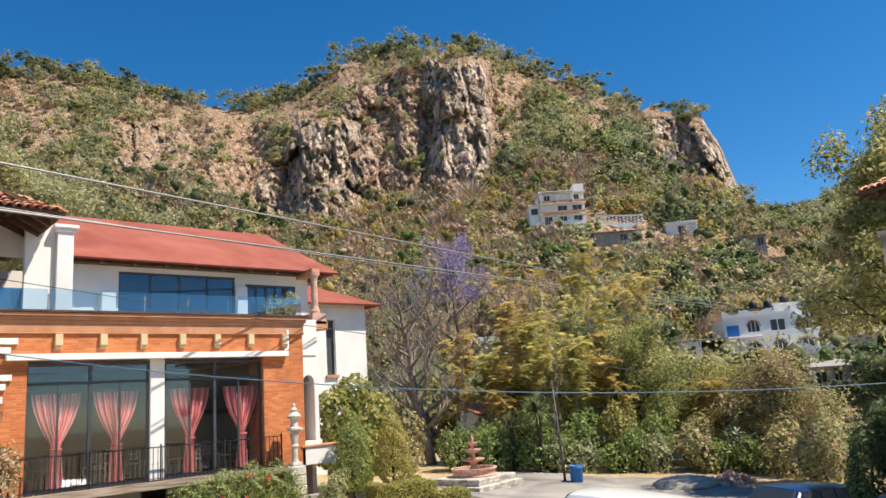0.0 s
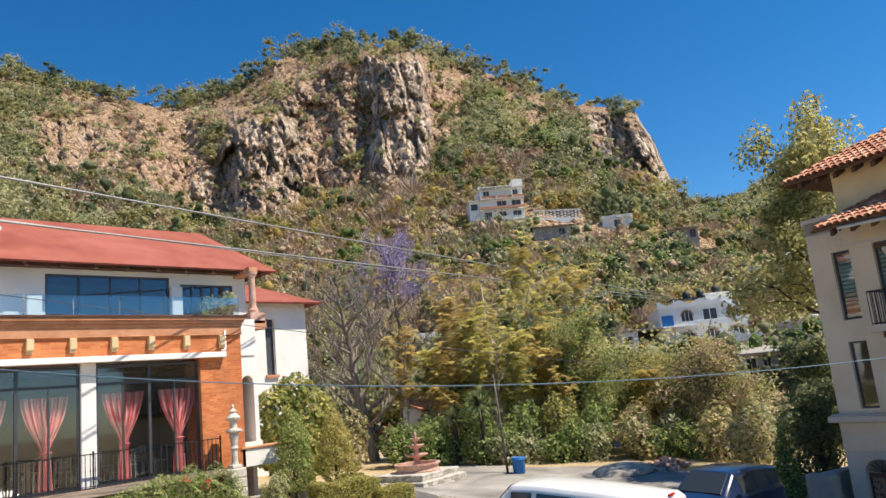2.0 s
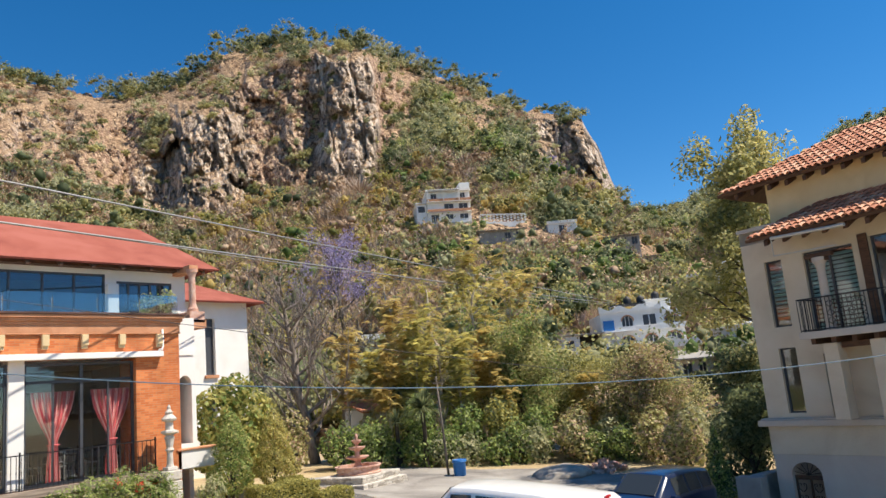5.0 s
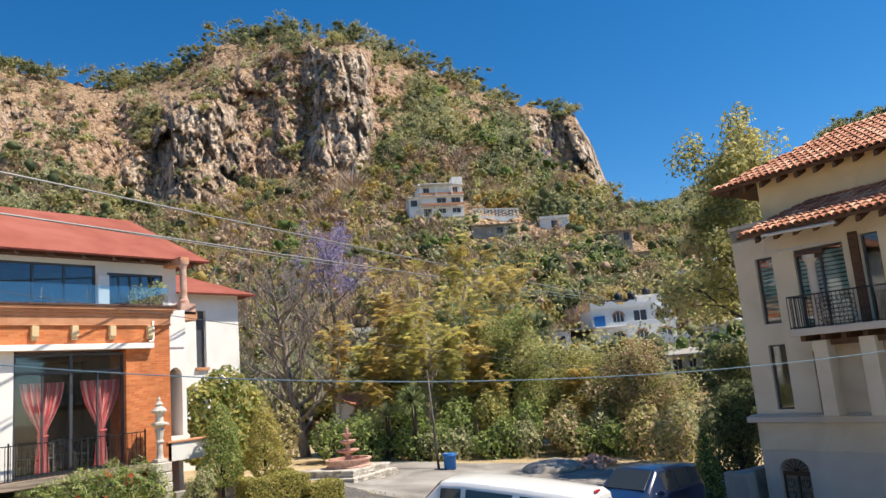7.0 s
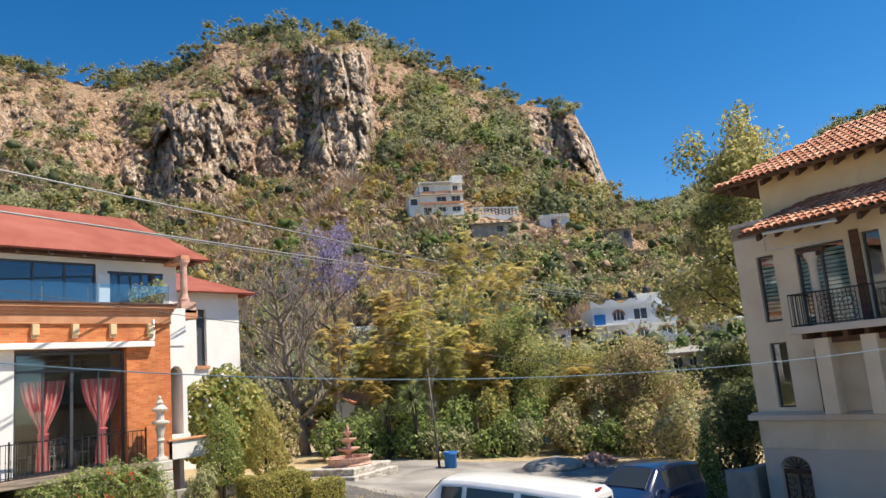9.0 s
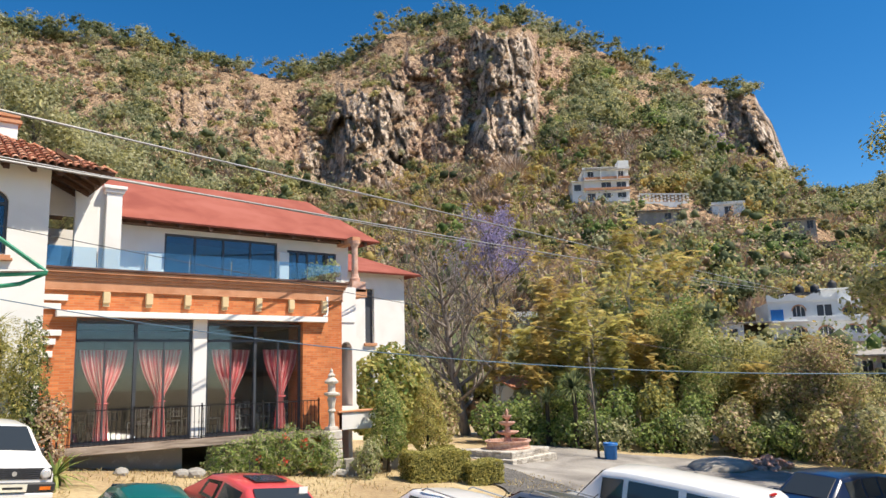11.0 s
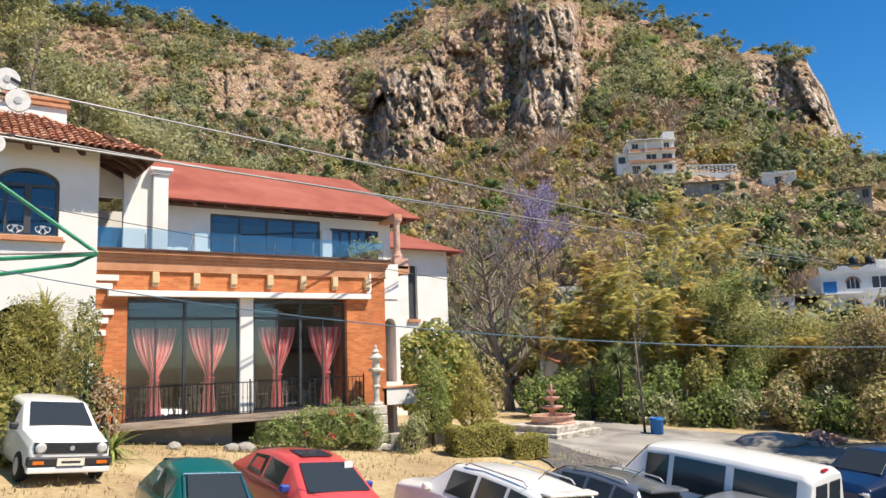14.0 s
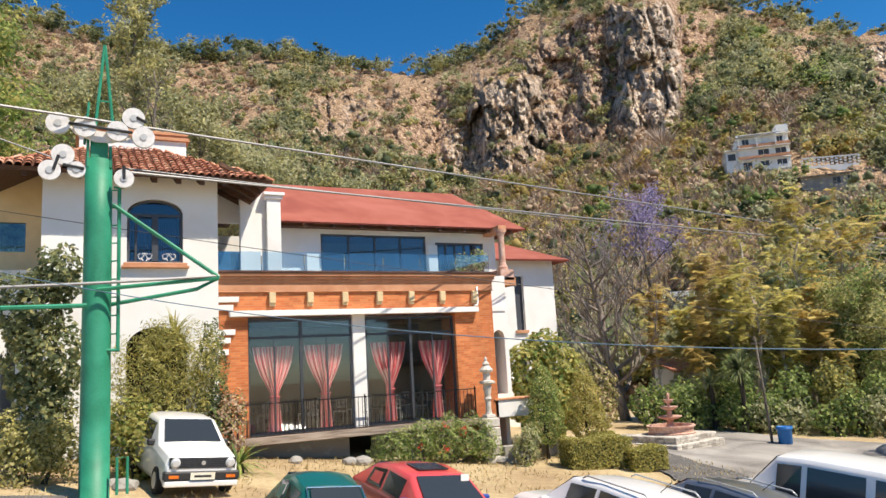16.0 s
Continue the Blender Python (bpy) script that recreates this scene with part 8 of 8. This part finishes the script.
def arched_house(b, el, out):
    """A two-storey white house with arched windows, scalloped parapets, a terrace on columns and an open annex."""
    p = Vector(hill_point(b, el))
    p -= Vector((p.x, p.y, 0)).normalized() * out
    ob = thing("hill_house", "white two-storey house with arches and a terrace", "house", at=(p.x, p.y, p.z), rz=-b + 14)
    d0, d1 = -1.0, -0.75

    def arch(x0, x1, z0, z1, ax0, ax1, az, spring, rise, name="arched_window"):
        bm = bmesh.new()
        arch_wall(bm, x0, x1, d0, d1, z0, z1, ax0, ax1, az, spring, rise)
        part("wall", bm, M["white"], ob)
        cx, hw = (ax0 + ax1) / 2, (ax1 - ax0) / 2
        pane_ = part(name, boxes((ax0 - 0.1, ax1 + 0.1, -0.74, -0.70, az, spring + rise + 0.05)), M["frame"], ob, "dark arched opening")
        for x in (cx - hw / 3, cx + hw / 3):
            part("mullion", boxes((x - 0.03, x + 0.03, -0.86, -0.80, az, spring + rise * 0.8)), M["white"], pane_)
        bm = bmesh.new()
        tube(bm, [(cx - (hw + 0.06) * math.cos(math.pi * k / 12), d0 - 0.02, spring + (rise + 0.05) * math.sin(math.pi * k / 12)) for k in range(13)], 0.07, 6)
        part("arch", bm, M["moulding"], ob, "terracotta arch")

    def scallop(x0, x1, y, z, low, high, n):
        bm = bmesh.new()
        pts = [(x0, z), (x1, z)]
        m = n * 8
        for k in range(m, -1, -1):
            u = k / m
            pts.append((x0 + (x1 - x0) * u, z + low + (high - low) * abs(math.cos(math.pi * n * u)) ** 2.2))
        prism(bm, pts, y, y + 0.16)
        part("parapet", bm, M["white"], ob, "scalloped white parapet")

    # upper storey
    arch(-4.4, -0.6, 2.1, 4.1, -2.1, -0.9, 2.55, 3.1, 0.55)
    bm = bmesh.new()
    wall(bm, -0.6, 2.2, d0, d1, 2.1, 4.1, [(0.2, 1.6, 2.2, 3.65)])
    part("wall", bm, M["white"], ob)
    pane_ = part("balcony_door", boxes((0.2, 1.6, -0.86, -0.80, 2.2, 3.65)), M["frame"], ob, "dark glazed balcony door")
    part("mullion", boxes((0.86, 0.94, -0.92, -0.86, 2.2, 3.65)), M["white"], pane_)
    arch(2.2, 4.4, 2.1, 3.7, 2.6, 4.1, 2.3, 2.9, 0.5, "porch_opening")
    # lower storey
    arch(-3.0, -0.2, 0.0, 1.95, -2.3, -1.0, 0.2, 0.95, 0.55)
    arch(-0.2, 2.0, 0.0, 1.95, 0.2, 1.5, 0.2, 0.95, 0.55)
    arch(2.0, 4.6, 0.0, 1.95, 2.5, 4.2, 0.2, 0.95, 0.6)
    part("body", boxes((-4.4, 4.4, -0.69, 6.0, -6.0, 3.7), (-4.4, 2.2, -0.69, 6.0, 3.7, 4.05)), M["white"], ob)
    part("floor_slab", boxes((-4.5, 4.7, -1.45, -0.7, 1.95, 2.1), bevel=0.02), M["white"], ob)
    part("balcony_wall", boxes((-0.8, 4.7, -1.45, -1.35, 2.1, 2.5), bevel=0.02), M["white"], ob)
    scallop(-4.5, 2.3, -1.15, 4.1, 0.28, 0.75, 3)
    scallop(2.3, 4.6, -1.15, 3.7, 0.2, 0.5, 1)
    part("terrace_slab", boxes((-1.0, 5.4, -3.4, -1.0, -0.2, 0.0), bevel=0.03), M["white"], ob)
    scallop(-1.0, 5.4, -3.4, 0.0, 0.45, 1.0, 2)
    for x in (-0.6, 2.4, 5.0):
        part("column", boxes((x - 0.13, x + 0.13, -3.2, -2.94, -4.5, -0.2)), M["white"], ob)
    part("penthouse", boxes((1.2, 4.0, 1.0, 4.5, 3.7, 5.3), (1.0, 4.2, 0.7, 4.6, 5.3, 5.42), bevel=0.02), M["white"], ob)
    part("roof_canopy", boxes((-2.6, 1.0, 0.2, 3.0, 5.0, 5.1)), M["trim"], ob, "dark roof canopy")
    for x, y in ((-2.4, 0.3), (0.8, 0.3), (-2.4, 2.8), (0.8, 2.8)):
        part("post", boxes((x - 0.05, x + 0.05, y - 0.05, y + 0.05, 4.05, 5.0)), M["white"], ob)
    for x, z in ((-0.6, 5.1), (0.9, 5.1), (2.6, 5.42)):
        bm = bmesh.new()
        lathe(bm, [(0.42, 0), (0.45, 0.1), (0.45, 0.6), (0.36, 0.75), (0.15, 0.85), (0.15, 0.95)], 14, (x, 1.8, z))
        part("water_tank", bm, M["trim"], ob, "black roof water tank", True)
    part("blue_sheet", boxes((-4.2, -3.0, -1.08, -1.02, 2.2, 3.3)), M["blueplastic"], ob, "blue plastic sheet")
    # open annex
    bm = bmesh.new()
    wall(bm, -9.4, -7.0, -1.6, -1.35, 0.0, 2.0, [(-8.5, -7.6, 0.7, 1.5)])
    part("annex_wall", bm, M["white"], ob, "white annex wall")
    part("annex_window", boxes((-8.5, -7.6, -1.5, -1.45, 0.7, 1.5)), M["frame"], ob, "dark annex window")
    # annex inside coloured dark brown as painted shade, its floor below too
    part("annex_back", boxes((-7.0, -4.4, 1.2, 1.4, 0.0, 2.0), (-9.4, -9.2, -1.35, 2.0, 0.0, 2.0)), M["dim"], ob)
    part("annex_roof", boxes((-9.6, -4.3, -1.9, 2.2, 2.0, 2.15), bevel=0.01), M["concrete"], ob, "grey annex roof slab")
    bm = bmesh.new()
    wall(bm, -6.9, -3.0, -1.9, -1.6, -2.4, 0.0, [(-6.3, -4.9, -1.6, -0.8)])
    part("annex_base", bm, M["concrete"], ob, "grey lower wall with a dark opening")
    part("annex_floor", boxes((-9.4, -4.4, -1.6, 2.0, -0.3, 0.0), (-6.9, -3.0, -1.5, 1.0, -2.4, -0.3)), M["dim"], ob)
    return ob


arched_house(63.9, 1.35, 5.0)
hill_house("hill_house", "small pale house with grey sheet roof", 67.5, -1.2, 4.0, 1, 1.9, 3, roof="sheet", turn=28, sink=5, out=4.0)
hill_house("hill_house", "white tower house behind the tree", 70.8, 3.2, 2.8, 3, 2.4, 1)
hill_house("hill_house", "white house with long terrace among the trees", 43.6, 2.5, 6.5, 1, 2.4, 3)
hill_house("hill_house", "grey wall and house among the trees", 47.0, 2.6, 4.0, 1, 2.8, 2, mat="concrete")
hill_house("hill_house", "small white house at the valley", 68.2, 5.4, 4.0, 1, 2.0, 2)
hill_house("hill_house", "white house seen through dark branches", 72.0, -0.6, 3.4, 2, 2.0, 1, turn=28)
hill_house("hill_house", "brick house with a terrace below the road", 64.9, -3.4, 3.6, 1, 2.0, 2, mat="brick", sink=3)
p0, p1 = Vector(hill_point(52.9, 12.1)), Vector(hill_point(56.4, 11.8))
fence = thing("lattice_fence", "white openwork block fence on the slope", "fence", at=tuple(p0))
d_ = p1 - p0
for k in range(14):
    for z in (0.2, 0.75, 1.3):
        q = d_ * (k / 13)
        o = part("block", boxes((-0.22, 0.22, -0.1, 0.1, z, z + 0.3)), M["white"], fence)
        o.location = q + Vector((0, 0, 0.25 * (k % 2)))
        o.rotation_euler = (0, 0, math.atan2(d_.y, d_.x))
o = part("rail", boxes((0, math.hypot(d_.x, d_.y), -0.12, 0.12, 1.75, 1.95), (0, math.hypot(d_.x, d_.y), -0.12, 0.12, -1.5, 0.2)), M["white"], fence)
o.rotation_euler = (0, -math.atan2(d_.z, math.hypot(d_.x, d_.y)), math.atan2(d_.y, d_.x))

sheet("cobbled_path", "grey cobbled path below the mast", lambda y: -9.0, lambda y: 0.15 + 0.25 * math.sin(2 * y), 11, 18.3, 0.04, M["cobble"])


# ---- roof tiles, laid last ----
tiles(wing_roof, HOTEL_AT, (TX0, TY0, TZ), (TX1, TY0, TZ), (AX0, AY, AZ), (AX1, AY, AZ), limit=330)
tiles(wing_roof, HOTEL_AT, (TX1, TY0, TZ), (TX1, TY1, TZ), (AX1, AY, AZ), (AX1, AY, AZ), limit=200)
tiles(wing_roof, HOTEL_AT, (TX0, TY1, TZ), (TX0, TY0, TZ), (AX0, AY, AZ), (AX0, AY, AZ), limit=200)
tiles(low_roof, RB_IN, (0.95, -1.2, 7.56), (8, -1.2, 7.56), (2.2, 1.0, 8.55), (8, 1.0, 8.55))
tiles(top_roof, RB_IN, (-0.8, 0.35, 9.55), (8, 0.35, 9.55), (2.4, 3.5, 11.2), (8, 3.5, 11.2))
